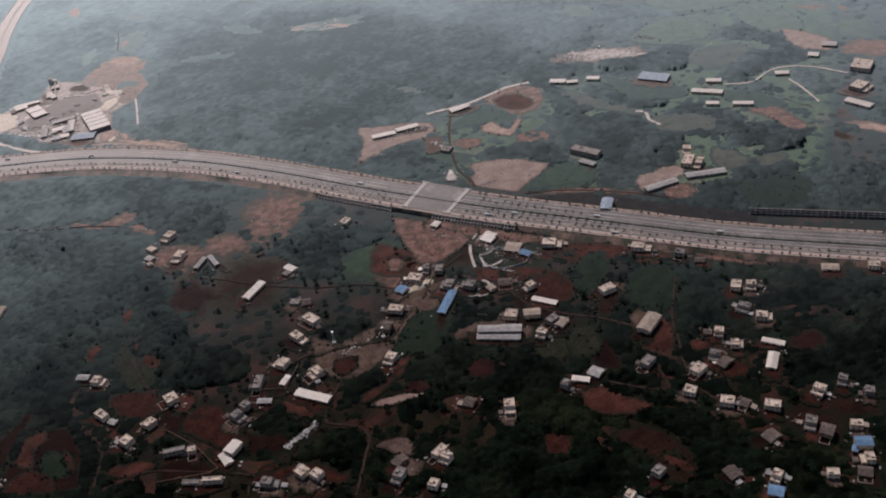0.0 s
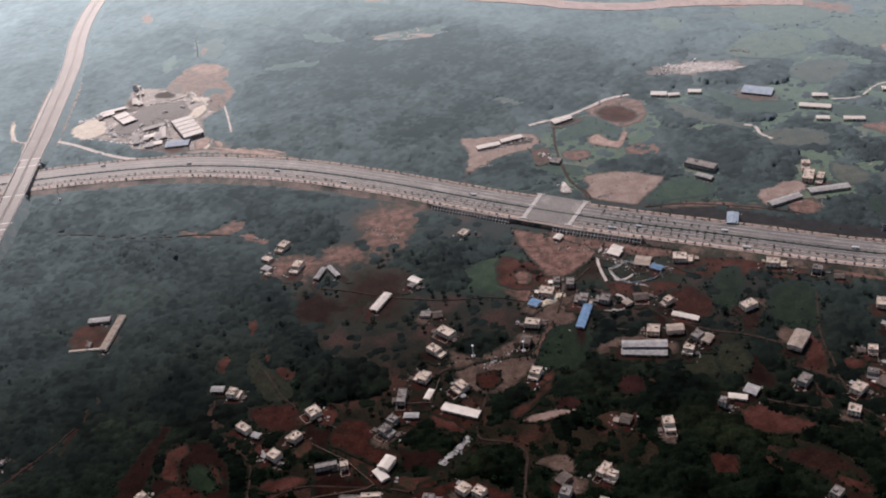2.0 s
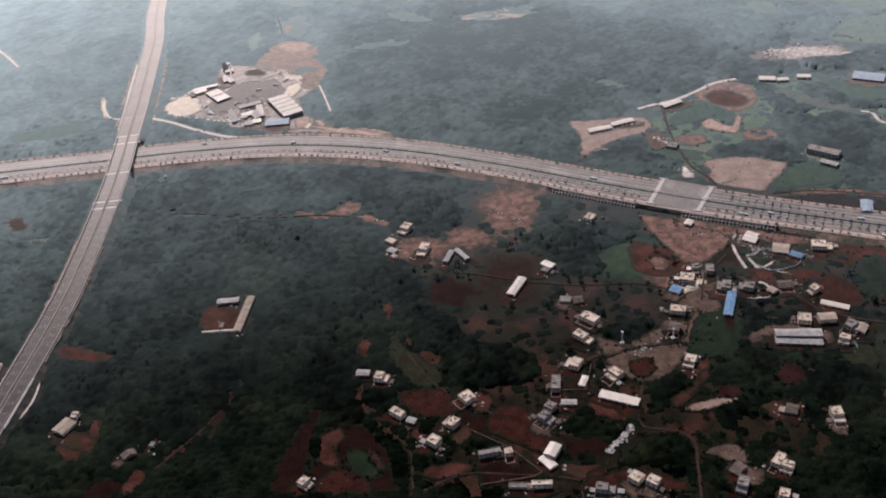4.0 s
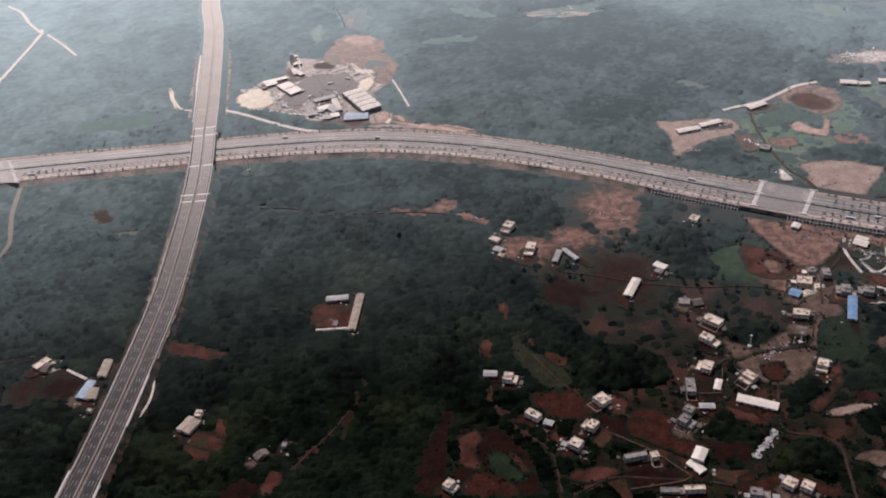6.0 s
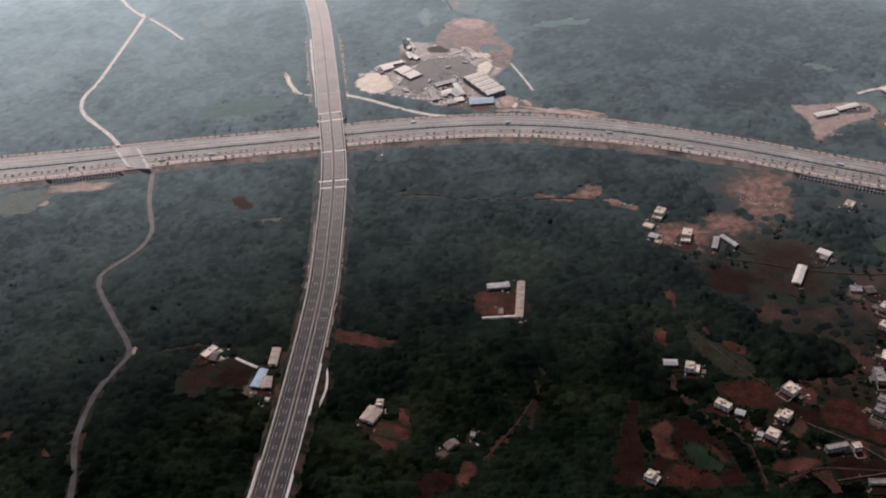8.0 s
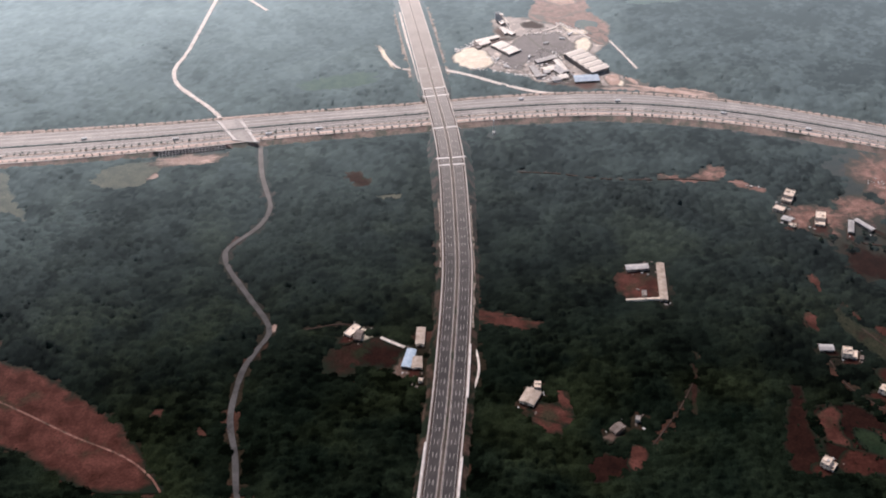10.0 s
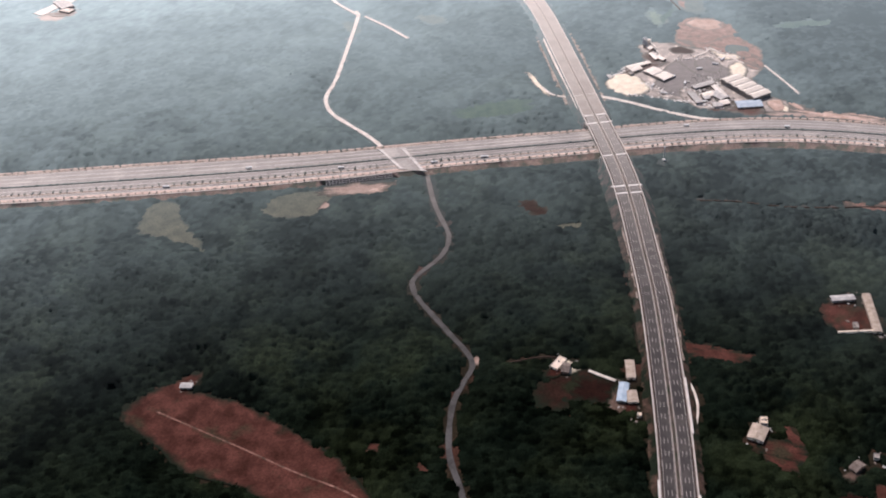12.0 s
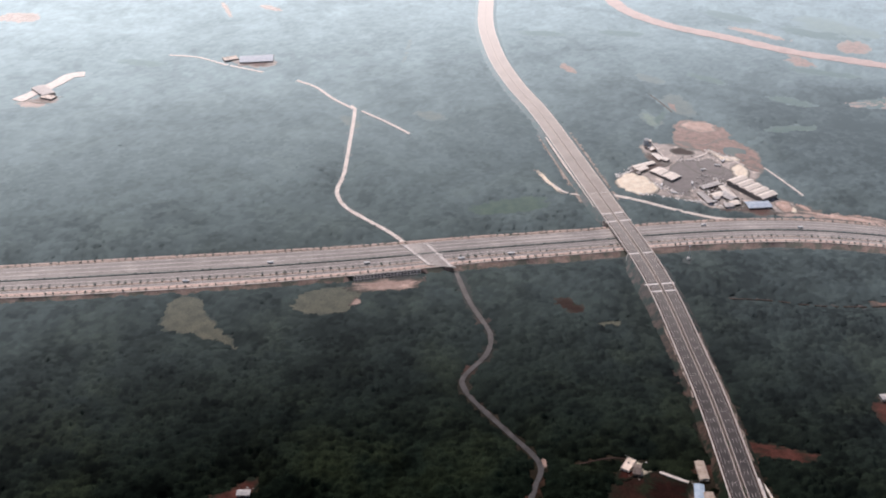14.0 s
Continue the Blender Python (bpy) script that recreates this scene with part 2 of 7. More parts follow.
SOIL = {
    "red": surface("red_soil", (0.048, 0.0175, 0.012), (0.112, 0.043, 0.031), 19, rough=0.95, fine=1.8, grain=0.3, bump=0.3, third=(0.045, 0.035, 0.02), third_size=34, third_at=0.6, haze=0.4, rim=True),
    "clay": surface("pinkish_clay", (0.15, 0.07, 0.05), (0.3, 0.165, 0.125), 10, rough=0.95, fine=1.8, grain=0.3, bump=0.2, third=(0.09, 0.06, 0.042), third_size=11, third_at=0.54, haze=0.8, rim=True),
    "crimson": surface("dark_red_soil", (0.0255, 0.00893, 0.00765), (0.0446, 0.0166, 0.0134), 12, rough=0.95, fine=1.8, grain=0.3, bump=0.3, haze=0.4, rim=True),
    "orange": surface("orange_soil", (0.45, 0.29, 0.215), (0.62, 0.45, 0.36), 10, rough=0.95, fine=1.8, grain=0.25, bump=0.3, haze=0.6, rim=True),
    "tan": surface("tan_earth", (0.3, 0.2, 0.155), (0.42, 0.305, 0.245), 14, rough=0.95, fine=2.0, grain=0.25, bump=0.3, haze=0.85, rim=True),
    "brown": surface("brown_tilled_soil", (0.0204, 0.00928, 0.0063), (0.036, 0.0168, 0.0114), 13, rough=0.95, fine=2.2, grain=0.35, bump=0.3, third=(0.018, 0.02, 0.01), third_size=22, third_at=0.56, haze=0.4, rim=True),
    "olive": surface("olive_stubble", (0.075, 0.07, 0.043), (0.12, 0.108, 0.066), 16, rough=0.95, fine=2.2, grain=0.3, bump=0.2, haze=0.8, rim=True, leafy=True),
    "green": surface("green_crop", (0.025, 0.048, 0.02), (0.052, 0.076, 0.033), 14, rough=0.85, fine=2.2, grain=0.3, bump=0.2, haze=0.75, rim=True, leafy=True),
    "field": surface("dark_green_crop", (0.011, 0.021, 0.0095), (0.022, 0.034, 0.0155), 14, rough=0.85, fine=2.2, grain=0.3, bump=0.2, haze=0.6, rim=True, leafy=True),
    "gravel": surface("grey_gravel", (0.088, 0.08, 0.079), (0.135, 0.122, 0.119), 10, rough=0.95, fine=1.6, grain=0.3, bump=0.2, haze=0.85, rim=True),
    "sand": surface("pale_sand", (0.8, 0.65, 0.44), (0.95, 0.83, 0.62), 8, rough=0.95, fine=1.6, grain=0.2, bump=0.2, haze=1.1, rim=True),
    "white": surface("white_quarry_stone", (0.58, 0.5, 0.42), (0.86, 0.79, 0.7), 10, rough=0.95, fine=2.5, grain=0.25, bump=0.4, haze=0.45, rim=True),
    "dust": surface("trodden_dusty_earth", (0.1, 0.064, 0.047), (0.17, 0.115, 0.088), 10, rough=0.95, fine=1.8, grain=0.3, bump=0.2, third=(0.075, 0.05, 0.038), third_size=18, third_at=0.58, haze=0.5, rim=True),
    "yard": surface("pale_works_ground", (0.2, 0.165, 0.14), (0.36, 0.3, 0.255), 16, rough=0.95, fine=2.5, grain=0.25, bump=0.2, third=(0.78, 0.66, 0.54), third_size=12, third_at=0.57, haze=1.1, rim=True),
    "rust": surface("rust_red_tilth", (0.034, 0.0112, 0.0078), (0.062, 0.0215, 0.0145), 11, rough=0.95, fine=2.0, grain=0.35, bump=0.3, third=(0.024, 0.013, 0.009), third_size=19, third_at=0.6, haze=0.5, rim=True),
    "sage": surface("fallow_olive", (0.021, 0.023, 0.012), (0.037, 0.0365, 0.02), 13, rough=0.95, fine=2.2, grain=0.35, bump=0.2, third=(0.032, 0.019, 0.012), third_size=24, third_at=0.6, haze=0.6, rim=True, leafy=True),
    "pasture": surface("green_pasture", (0.072, 0.112, 0.05), (0.125, 0.165, 0.078), 24, rough=0.9, fine=3.0, grain=0.35, third=(0.19, 0.175, 0.11), third_size=55, third_at=0.58, haze=0.85, rim=True, leafy=True),
    "umber": surface("dark_umber_soil", (0.0125, 0.0048, 0.0034), (0.024, 0.0092, 0.0062), 15, rough=0.95, fine=2.2, grain=0.35, haze=0.4, rim=True),
    "meadow": surface("dry_meadow", (0.088, 0.105, 0.05), (0.145, 0.162, 0.083), 16, rough=0.95, fine=2.2, grain=0.3, haze=0.85, rim=True, leafy=True),
    "black": surface("netting_and_recess_shade", (0.016, 0.017, 0.019), (0.03, 0.03, 0.032), 12, rough=0.8, fine=2.5, grain=0.3, haze=0.4, rim=True),
}
WALLS = {
    "F": surface("pale_render", (0.43, 0.335, 0.262), (0.64, 0.52, 0.415), 3, rough=0.85, fine=0.7, grain=0.12, vary=0.18, haze=0.4),
    "G": surface("raw_concrete_block", (0.188, 0.167, 0.145), (0.318, 0.289, 0.252), 2.5, rough=0.9, fine=0.6, grain=0.2, vary=0.15, haze=0.4),
    "R": surface("mud_brick", (0.155, 0.101, 0.0714), (0.262, 0.184, 0.137), 2.5, rough=0.95, fine=0.6, grain=0.2, vary=0.15, haze=0.4),
}
ROOFS = {
    "F": surface("whitewashed_roof", (0.7, 0.565, 0.43), (0.9, 0.755, 0.6), 5, rough=0.8, fine=0.9, grain=0.12, vary=0.12, third=(0.3, 0.24, 0.19), third_size=7, third_at=0.59, haze=0.7),
    "G": surface("stained_concrete_roof", (0.238, 0.212, 0.183), (0.391, 0.348, 0.306), 4, rough=0.85, fine=0.9, grain=0.2, vary=0.15, haze=0.5),
    "R": surface("weathered_tiles", (0.136, 0.106, 0.085), (0.23, 0.187, 0.157), 3, rough=0.9, fine=0.5, grain=0.3, vary=0.15, haze=0.4),
    "M": surface("white_sheet_metal", (0.78, 0.68, 0.54), (0.9, 0.8, 0.66), 6, rough=0.5, spec=0.9, fine=1.0, grain=0.06, vary=0.06, haze=1.3),
    "B": surface("blue_sheet_metal", (0.17, 0.3, 0.46), (0.26, 0.4, 0.56), 5, rough=0.5, fine=1.0, grain=0.08, vary=0.12, haze=0.4),
    "C": surface("blue_grey_sheet_metal", (0.4, 0.5, 0.58), (0.54, 0.62, 0.68), 5, rough=0.5, fine=1.0, grain=0.08, haze=0.5),
    "T": surface("tan_sheet_roof", (0.42, 0.33, 0.25), (0.58, 0.48, 0.38), 5, rough=0.75, fine=1.0, grain=0.12, vary=0.1, haze=0.6),
    "L": surface("grey_sheet_roof", (0.396, 0.372, 0.348), (0.564, 0.54, 0.492), 5, rough=0.7, fine=1.0, grain=0.14, vary=0.14, haze=0.95),
    "S": None,
    "P": None,
}
ROOFS["S"] = ROOFS["P"] = ROOFS["M"]
TANK = surface("pale_water_tank", (0.6, 0.6, 0.58), (0.74, 0.74, 0.72), 1, rough=0.5, haze=0.4)
RUBBLE = surface("rubble", (0.34, 0.32, 0.29), (0.68, 0.65, 0.6), 2, rough=0.95, fine=0.6, grain=0.3, vary=0.3, haze=0.4)
WHITEBLOCK = surface("white_blocks", (0.68, 0.64, 0.58), (0.88, 0.85, 0.8), 2, rough=0.9, fine=0.6, grain=0.2, vary=0.1, haze=2.2)
TRUCKPAINT = surface("vehicle_paint", (0.78, 0.77, 0.74), (0.88, 0.87, 0.84), 3, rough=0.35, grain=0.04, vary=0.1, haze=0.4)
TYRE = surface("rubber", (0.02, 0.02, 0.02), (0.03, 0.03, 0.03), 1, rough=0.9, haze=0.4)


# ---- helpers for meshes ----
def mesh_object(name, verts, faces, material, parent=None, label="", smooth=False):
    me = bpy.data.meshes.new(name)
    me.from_pydata([(x * U, y * U, z * U) for x, y, z in verts], [], faces)
    if material:
        me.materials.append(material)
    if smooth:
        me.polygons.foreach_set("use_smooth", [True] * len(me.polygons))
    me.update()
    ob = new(name, me)
    if parent:
        ob.parent = parent
    if label:
        ob["label"] = label
    return ob


def shared_mesh(name, bm, material):
    me = bpy.data.meshes.new(name)
    bm.to_mesh(me)
    bm.free()
    me.transform(Matrix.Scale(U, 4))
    me.materials.append(material)
    return me


def stand(x, y, z=0.0, rot=0.0):
    """The pose at a place of the plan."""
    return pose(x * U, y * U, z * U, 0, 0, rot)


def part(name, bm, material, parent=None, label=""):
    ob = new(name, shared_mesh(name, bm, material))
    if parent:
        ob.parent = parent
    if label:
        ob["label"] = label
    return ob


def share(name, me, parent, m, label=""):
    """Another object on an existing mesh."""
    ob = new(name, me)
    ob.parent, ob.matrix_basis = parent, Matrix.Translation(m.translation * (U - 1)) @ m
    if label:
        ob["label"] = label
    return ob


def boxes(items, bevel=0.0):
    """One bmesh of boxes (cx, cy, z0, w, d, h)."""
    bm = bmesh.new()
    for cx, cy, z0, w, d, h in items:
        bmesh.ops.create_cube(bm, size=1.0, matrix=Matrix.LocRotScale((cx, cy, z0 + h / 2), None, (w, d, h)))
    if bevel:
        bmesh.ops.bevel(bm, geom=bm.edges[:], offset=bevel, segments=1, affect="EDGES")
    return bm


def smooth_line(pts, step=8.0):
    """Points about `step` metres apart on a soft curve through pts (Catmull-Rom)."""
    p = np.array(pts, float)
    p = np.vstack([2 * p[0] - p[1], p, 2 * p[-1] - p[-2]])
    out = []
    for a, b, c, d in zip(p[:-3], p[1:-2], p[2:-1], p[3:]):
        n = max(2, int(np.linalg.norm((c - b)[:2]) / step))
        for u in np.arange(n) / n:
            out.append(0.5 * (2 * b + (c - a) * u + (2 * a - 5 * b + 4 * c - d) * u * u + (3 * b - a - 3 * c + d) * u ** 3))
    out.append(p[-2])
    return np.array(out)


def normals_of(line):
    t = np.gradient(line[:, :2], axis=0)
    t /= np.linalg.norm(t, axis=1)[:, None]
    return np.stack([-t[:, 1], t[:, 0]], 1)


def ribbon(name, line, left, right, z, material, parent=None, label="", thick=0.0):
    """A strip along a line between two offsets (metres to its left); z and the offsets may be arrays. thick: a raised strip with sides."""
    nrm = normals_of(line)
    n = len(line)
    left, right, z = (np.broadcast_to(v, n) for v in (left, right, z))
    a = np.c_[line[:, :2] + nrm * left[:, None], z]
    b = np.c_[line[:, :2] + nrm * right[:, None], z]
    if not thick:
        verts = np.stack([a, b], 1).reshape(-1, 3)
        faces = [(2 * i, 2 * i + 1, 2 * i + 3, 2 * i + 2) for i in range(n - 1)]
    else:
        down = np.array([0, 0, thick])
        verts = np.stack([a - down, a, b, b - down], 1).reshape(-1, 3)
        faces = [(4 * i + k, 4 * i + k + 1, 4 * i + k + 5, 4 * i + k + 4) for i in range(n - 1) for k in range(3)]
        faces += [(0, 3, 2, 1), (4 * n - 4, 4 * n - 3, 4 * n - 2, 4 * n - 1)]
    return mesh_object(name, verts.tolist(), faces, material, parent, label)


KEEP_OUT_LINES, KEEP_OUT_BOXES, KEEP_OUT_ROUNDS = [], [], []


def value_noise(x, y, size, seed=0.0):
    """Smooth noise, 0 to 1, on arrays, in cells of `size` metres."""
    u, v = np.asarray(x, float) / size, np.asarray(y, float) / size
    i, j = np.floor(u), np.floor(v)
    fu, fv = u - i, v - j
    fu, fv = fu * fu * (3 - 2 * fu), fv * fv * (3 - 2 * fv)

    def h(a, b):
        s = np.sin(a * 127.1 + b * 311.7 + seed * 74.7) * 43758.5453
        return s - np.floor(s)

    return (h(i, j) * (1 - fu) + h(i + 1, j) * fu) * (1 - fv) + (h(i, j + 1) * (1 - fu) + h(i + 1, j + 1) * fu) * fv


# ---- ground ----
def build_ground():
    n, half = 60, 6000.0
    xs = np.linspace(-half, half, n + 1)
    verts = [(x - 500, y + 1500, 0.0) for y in xs for x in xs]
    faces = [(j * (n + 1) + i, j * (n + 1) + i + 1, (j + 1) * (n + 1) + i + 1, (j + 1) * (n + 1) + i) for j in range(n) for i in range(n)]
    ob = mesh_object("ground", verts, faces, GRASS)
    return tagged(ob, "dark rough grass and red earth of open country", "ground", kind="structure")


build_ground()
PATCH_Z = [0.02]
PATCH_WORDS = {
    "red": ("red_soil_clearing", "bare red soil clearing with green weeds"), "crimson": ("tilled_red_field", "freshly tilled dark red field"),
    "clay": ("clay_clearing", "bare pinkish clay clearing scraped by machines"),
    "orange": ("orange_cutting", "bare orange earth cutting on a slope"), "tan": ("earth_yard", "levelled tan bare earth yard"),
    "brown": ("brown_field", "brown tilled field with thin weeds"), "olive": ("stubble_field", "dry olive stubble field among woods"),
    "green": ("crop_field", "bright green crop field"), "field": ("dark_crop_field", "dark green crop field"),
    "gravel": ("gravel_yard", "grey gravel yard"), "sand": ("sand_heap", "spread heap of pale sand"),
    "umber": ("umber_field", "dark umber tilled field ringed by woods"), "meadow": ("meadow", "pale dry meadow between woods"),
    "white": ("stone_quarry", "white heaps of quarried stone"), "black": ("netted_slope", "dark netted slope beside the highway"),
    "rust": ("rust_field", "rust-red tilled field between dark hedges"), "sage": ("fallow_field", "dull olive fallow field"),
    "dust": ("earth_square", "trodden dusty brown earth between houses"), "yard": ("works_yard", "pale levelled ground of a works yard"),
    "pasture": ("pasture", "green rolling pasture with scattered trees"),
}


def clearing(x, y, rx, ry, rot, kind):
    """An open patch of ground with an uneven outline."""
    n, rings = 60, 5
    ca, sa = math.cos(radians(rot)), math.sin(radians(rot))
    PATCH_Z[0] += 0.001
    seed = x * 0.37 + y * 0.11
    square = 5.0 if kind in ("olive", "green", "field", "brown", "crimson") else 3.0
    ragged = 0.55 if square < 4 else 0.1
    lump = 1.6 if kind in ("white", "sand") else 0.1
    verts, faces = [(x, y, PATCH_Z[0] + lump)], []
    for k in range(1, rings + 1):
        for i in range(n):
            a = 2 * math.pi * i / n
            wob = 1 + ragged * noise.noise((math.cos(a) * 1.5 + seed, math.sin(a) * 1.5, 2.0)) + 0.55 * ragged * noise.noise((math.cos(a) * 4 + seed, math.sin(a) * 4, 5.0)) + 0.16 * noise.noise((math.cos(a) * 11, math.sin(a) * 11 + seed, 7.0))
            sq = 1 / (abs(math.cos(a)) ** square + abs(math.sin(a)) ** square) ** (1 / square)
            u, v = rx * 1.22 * sq * wob * math.cos(a) * k / rings, ry * 1.22 * sq * wob * math.sin(a) * k / rings
            px, py = x + u * ca - v * sa, y + u * sa + v * ca
            edge = 1 - (k / rings) ** 2
            verts.append((px, py, PATCH_Z[0] + edge * lump * (0.4 + abs(noise.noise((px * 0.13, py * 0.13, 1.0)) * 1.5))))
    for i in range(n):
        j = (i + 1) % n
        faces.append((0, 1 + i, 1 + j))
        for k in range(rings - 1):
            faces.append((1 + k * n + i, 1 + (k + 1) * n + i, 1 + (k + 1) * n + j, 1 + k * n + j))
    name, words = PATCH_WORDS[kind]
    keep = 0.85 if kind in ("green", "field", "olive", "umber") else 1.06
    KEEP_OUT_ROUNDS.append((x, y, rx * keep, ry * keep, radians(rot)))
    ob = mesh_object(name, verts, faces, SOIL[kind], smooth=True)
    at = ob.data.attributes.new("rim", "FLOAT", "POINT")
    at.data.foreach_set("value", np.r_[0.0, np.repeat(np.arange(1, rings + 1) / rings, n)].astype(np.float32))
    return tagged(ob, words, "ground", kind="structure")


KEEP_OUT_PLOTS, GROVES, DARK_STANDS = [], [], []


def depth_in(outline, x, y):
    """How deep places lie inside a closed outline, in metres; negative outside."""
    p = np.asarray(outline, float)
    near, odd = np.full(len(x), 1e9), np.zeros(len(x), bool)
    for a, b in zip(p, np.roll(p, -1, axis=0)):
        ab = b - a
        u = np.clip(((x - a[0]) * ab[0] + (y - a[1]) * ab[1]) / (ab @ ab), 0, 1)
        near = np.minimum(near, np.hypot(x - a[0] - u * ab[0], y - a[1] - u * ab[1]))
        if a[1] != b[1]:
            odd ^= ((a[1] > y) != (b[1] > y)) & (x < ab[0] * (y - a[1]) / ab[1] + a[0])
    return np.where(odd, near, -near)


def rounded(corners, step):
    """A closed soft curve round the corners of a plot."""
    p = np.array(corners, float)
    out = []
    for a, b, c, d in zip(np.roll(p, 1, 0), p, np.roll(p, -1, 0), np.roll(p, -2, 0)):
        n = max(2, int(np.linalg.norm(c - b) / step))
        for u in np.arange(n) / n:
            out.append(0.5 * (2 * b + (c - a) * u + (2 * a - 5 * b + 4 * c - d) * u * u + (3 * b - a - 3 * c + d) * u ** 3))
    return np.array(out)


PLOT_RISE = {"sand": 2.5, "orange": 2.0, "white": 2.5}


def plot(kind, *corners, rise=None, keep_trees=False):
    """A field, yard or cutting between its corners: worn, wavy edges where weeds creep in, low mounds within."""
    size = math.sqrt(np.ptp([c[0] for c in corners]) * np.ptp([c[1] for c in corners]))
    step = max(2.5, size / 18)
    edge = rounded(corners, step)
    edge = edge + np.array([(noise.noise((x * 0.11, y * 0.11, 1.0)), noise.noise((x * 0.11, y * 0.11, 6.0))) for x, y in edge]) * min(3.5, size * 0.07)
    rng = np.random.default_rng(int(abs(corners[0][0] * 7 + corners[0][1])))
    lo, hi = edge.min(0), edge.max(0)
    gx, gy = (g.ravel() for g in np.meshgrid(np.arange(lo[0], hi[0], step * 1.2), np.arange(lo[1], hi[1], step * 1.2)))
    gx, gy = gx + rng.uniform(-0.4, 0.4, len(gx)) * step, gy + rng.uniform(-0.4, 0.4, len(gy)) * step
    keep = depth_in(edge, gx, gy) > step * 0.6
    pts = np.vstack([edge, np.c_[gx[keep], gy[keep]]])
    n = len(edge)
    co, _, tris, *_ = geometry.delaunay_2d_cdt([Vector(p) for p in pts], [(i, (i + 1) % n) for i in range(n)], [], 1, 0.001)
    x, y = np.array([v.x for v in co]), np.array([v.y for v in co])
    deep = np.maximum(depth_in(edge, x, y), 0.0)
    deep[:n] = np.minimum(deep[:n], 0.01)
    PATCH_Z[0] += 0.006
    top = PLOT_RISE.get(kind, 0.0) if rise is None else rise
    lump = np.array([0.5 + 0.9 * abs(noise.noise((a * 0.09, b * 0.09, 2.0))) for a, b in zip(x, y)])
    z = PATCH_Z[0] + top * lump * np.clip(deep / max(4.0, 0.22 * size), 0, 1)
    name, words = PATCH_WORDS[kind]
    ob = mesh_object(name, np.c_[x, y, z].tolist(), [tuple(t) for t in tris], SOIL[kind], smooth=True)
    at = ob.data.attributes.new("rim", "FLOAT", "POINT")
    at.data.foreach_set("value", (1 - np.clip(deep / min(10.0, 0.2 * size + 1.0), 0, 1)).astype(np.float32))
    if not keep_trees:
        KEEP_OUT_PLOTS.append((edge, 2.0 if kind in ("green", "field", "olive", "umber", "sage") else 0.0))
    return tagged(ob, words, "ground", kind="structure")


def grove(*corners):
    """A stretch that is closed woods among open fields."""
    GROVES.append(rounded(corners, 12.0))


def darken_woods(shift, soft, *corners):
    """A stretch where the woods are darker than elsewhere by a shift of tone, which also thins the painted haze, with a
    soft edge some metres wide.
    """
    DARK_STANDS.append((rounded(corners, soft / 2), shift, soft))


def lane(name, width, z, material, pts):
    line = smooth_line(pts, 6.0)
    width = width * 0.7 if material is DIRT else width
    z += 0.008 * len(KEEP_OUT_LINES)
    wob = np.array([1 + 0.22 * noise.noise((x * 0.05, y * 0.05, 3.0)) for x, y in line])
    KEEP_OUT_LINES.append((line, width / 2 + (2.5 if material is DIRT else 3.6 if material is PALE else 4.0)))
    words = {LANE.name: "narrow worn asphalt country lane between woods", PALE.name: "pale limestone track through the trees", DIRT.name: "brown dirt lane worn by wheels", REDROAD.name: "broad red earth roadworks through woods"}
    ob = ribbon("lane", line, width / 2 * wob, -width / 2 * wob, z, material, thick=z)
    return tagged(ob, words[material.name], "lane", kind="structure")


# ---- lanes and open patches ----
lane("country_road", 5.6, 0.6, LANE, [(-951, 1278), (-944, 1202), (-932, 1145), (-930, 1122), (-941, 1090), (-971, 1055), (-974, 1037), (-966, 1011), (-941, 961), (-918, 911), (-929, 880), (-941, 850), (-947, 793), (-939, 747), (-935, 710), (-929, 665), (-934, 595), (-923, 491)])
lane("track_north", 6, 0.6, PALE, [(-1061, 1812), (-1049, 1803), (-1066, 1654), (-1079, 1557), (-1090, 1513), (-1089, 1483), (-1078, 1451), (-1053, 1415), (-1025, 1377), (-1008, 1347)])
lane("fork_west", 5.5, 0.6, PALE, [(-1052, 1804), (-1084, 1853), (-1112, 1909), (-1146, 1947)])
lane("fork_east", 5, 0.6, PALE, [(-1038, 1792), (-1003, 1745), (-967, 1690)])
lane("far_lane", 5, 0.6, PALE, [(-1388, 2112), (-1333, 2092), (-1278, 2045), (-1208, 1997)])
lane("far_red_road", 32, 0.6, REDROAD, [(-458, 2353), (-443, 2250), (-388, 2149), (-299, 2064), (-200, 1965), (-114, 1907), (-31, 1851)])
lane("plant_access", 6, 0.6, PALE, [(-714, 1450), (-665, 1419), (-626, 1388), (-575, 1355), (-516, 1340)])
lane("ridge_path", 6, 0.6, PALE, [(3, 1308), (27, 1315), (60, 1323), (96, 1343), (123, 1360), (158, 1367)])
lane("village_lane", 5, 0.6, DIRT, [(35, 1291), (29, 1236), (29, 1188), (33, 1141), (46, 1112), (50, 1094)])
lane("east_lane", 3, 0.6, PALE, [(422, 1279), (459, 1276), (502, 1307), (548, 1300), (590, 1264)])
lane("east_path", 3, 0.6, PALE, [(509, 1270), (517, 1240), (523, 1194)])
lane("white_path", 4.5, 0.6, PALE, [(286, 1235), (298, 1227), (298, 1206), (308, 1188)])
lane("lane_a", 3.6, 0.6, DIRT, [(46, 995), (33, 952), (36, 914), (50, 888), (69, 861), (85, 838), (118, 817), (152, 802), (195, 773)])
lane("lane_b", 3, 0.6, DIRT, [(-112, 799), (-117, 758), (-129, 721), (-127, 703), (-104, 695), (-89, 679), (-93, 652), (-101, 609)])
lane("lane_c", 2, 0.6, DIRT, [(-384, 804), (-379, 763), (-356, 729), (-340, 705), (-339, 657)])
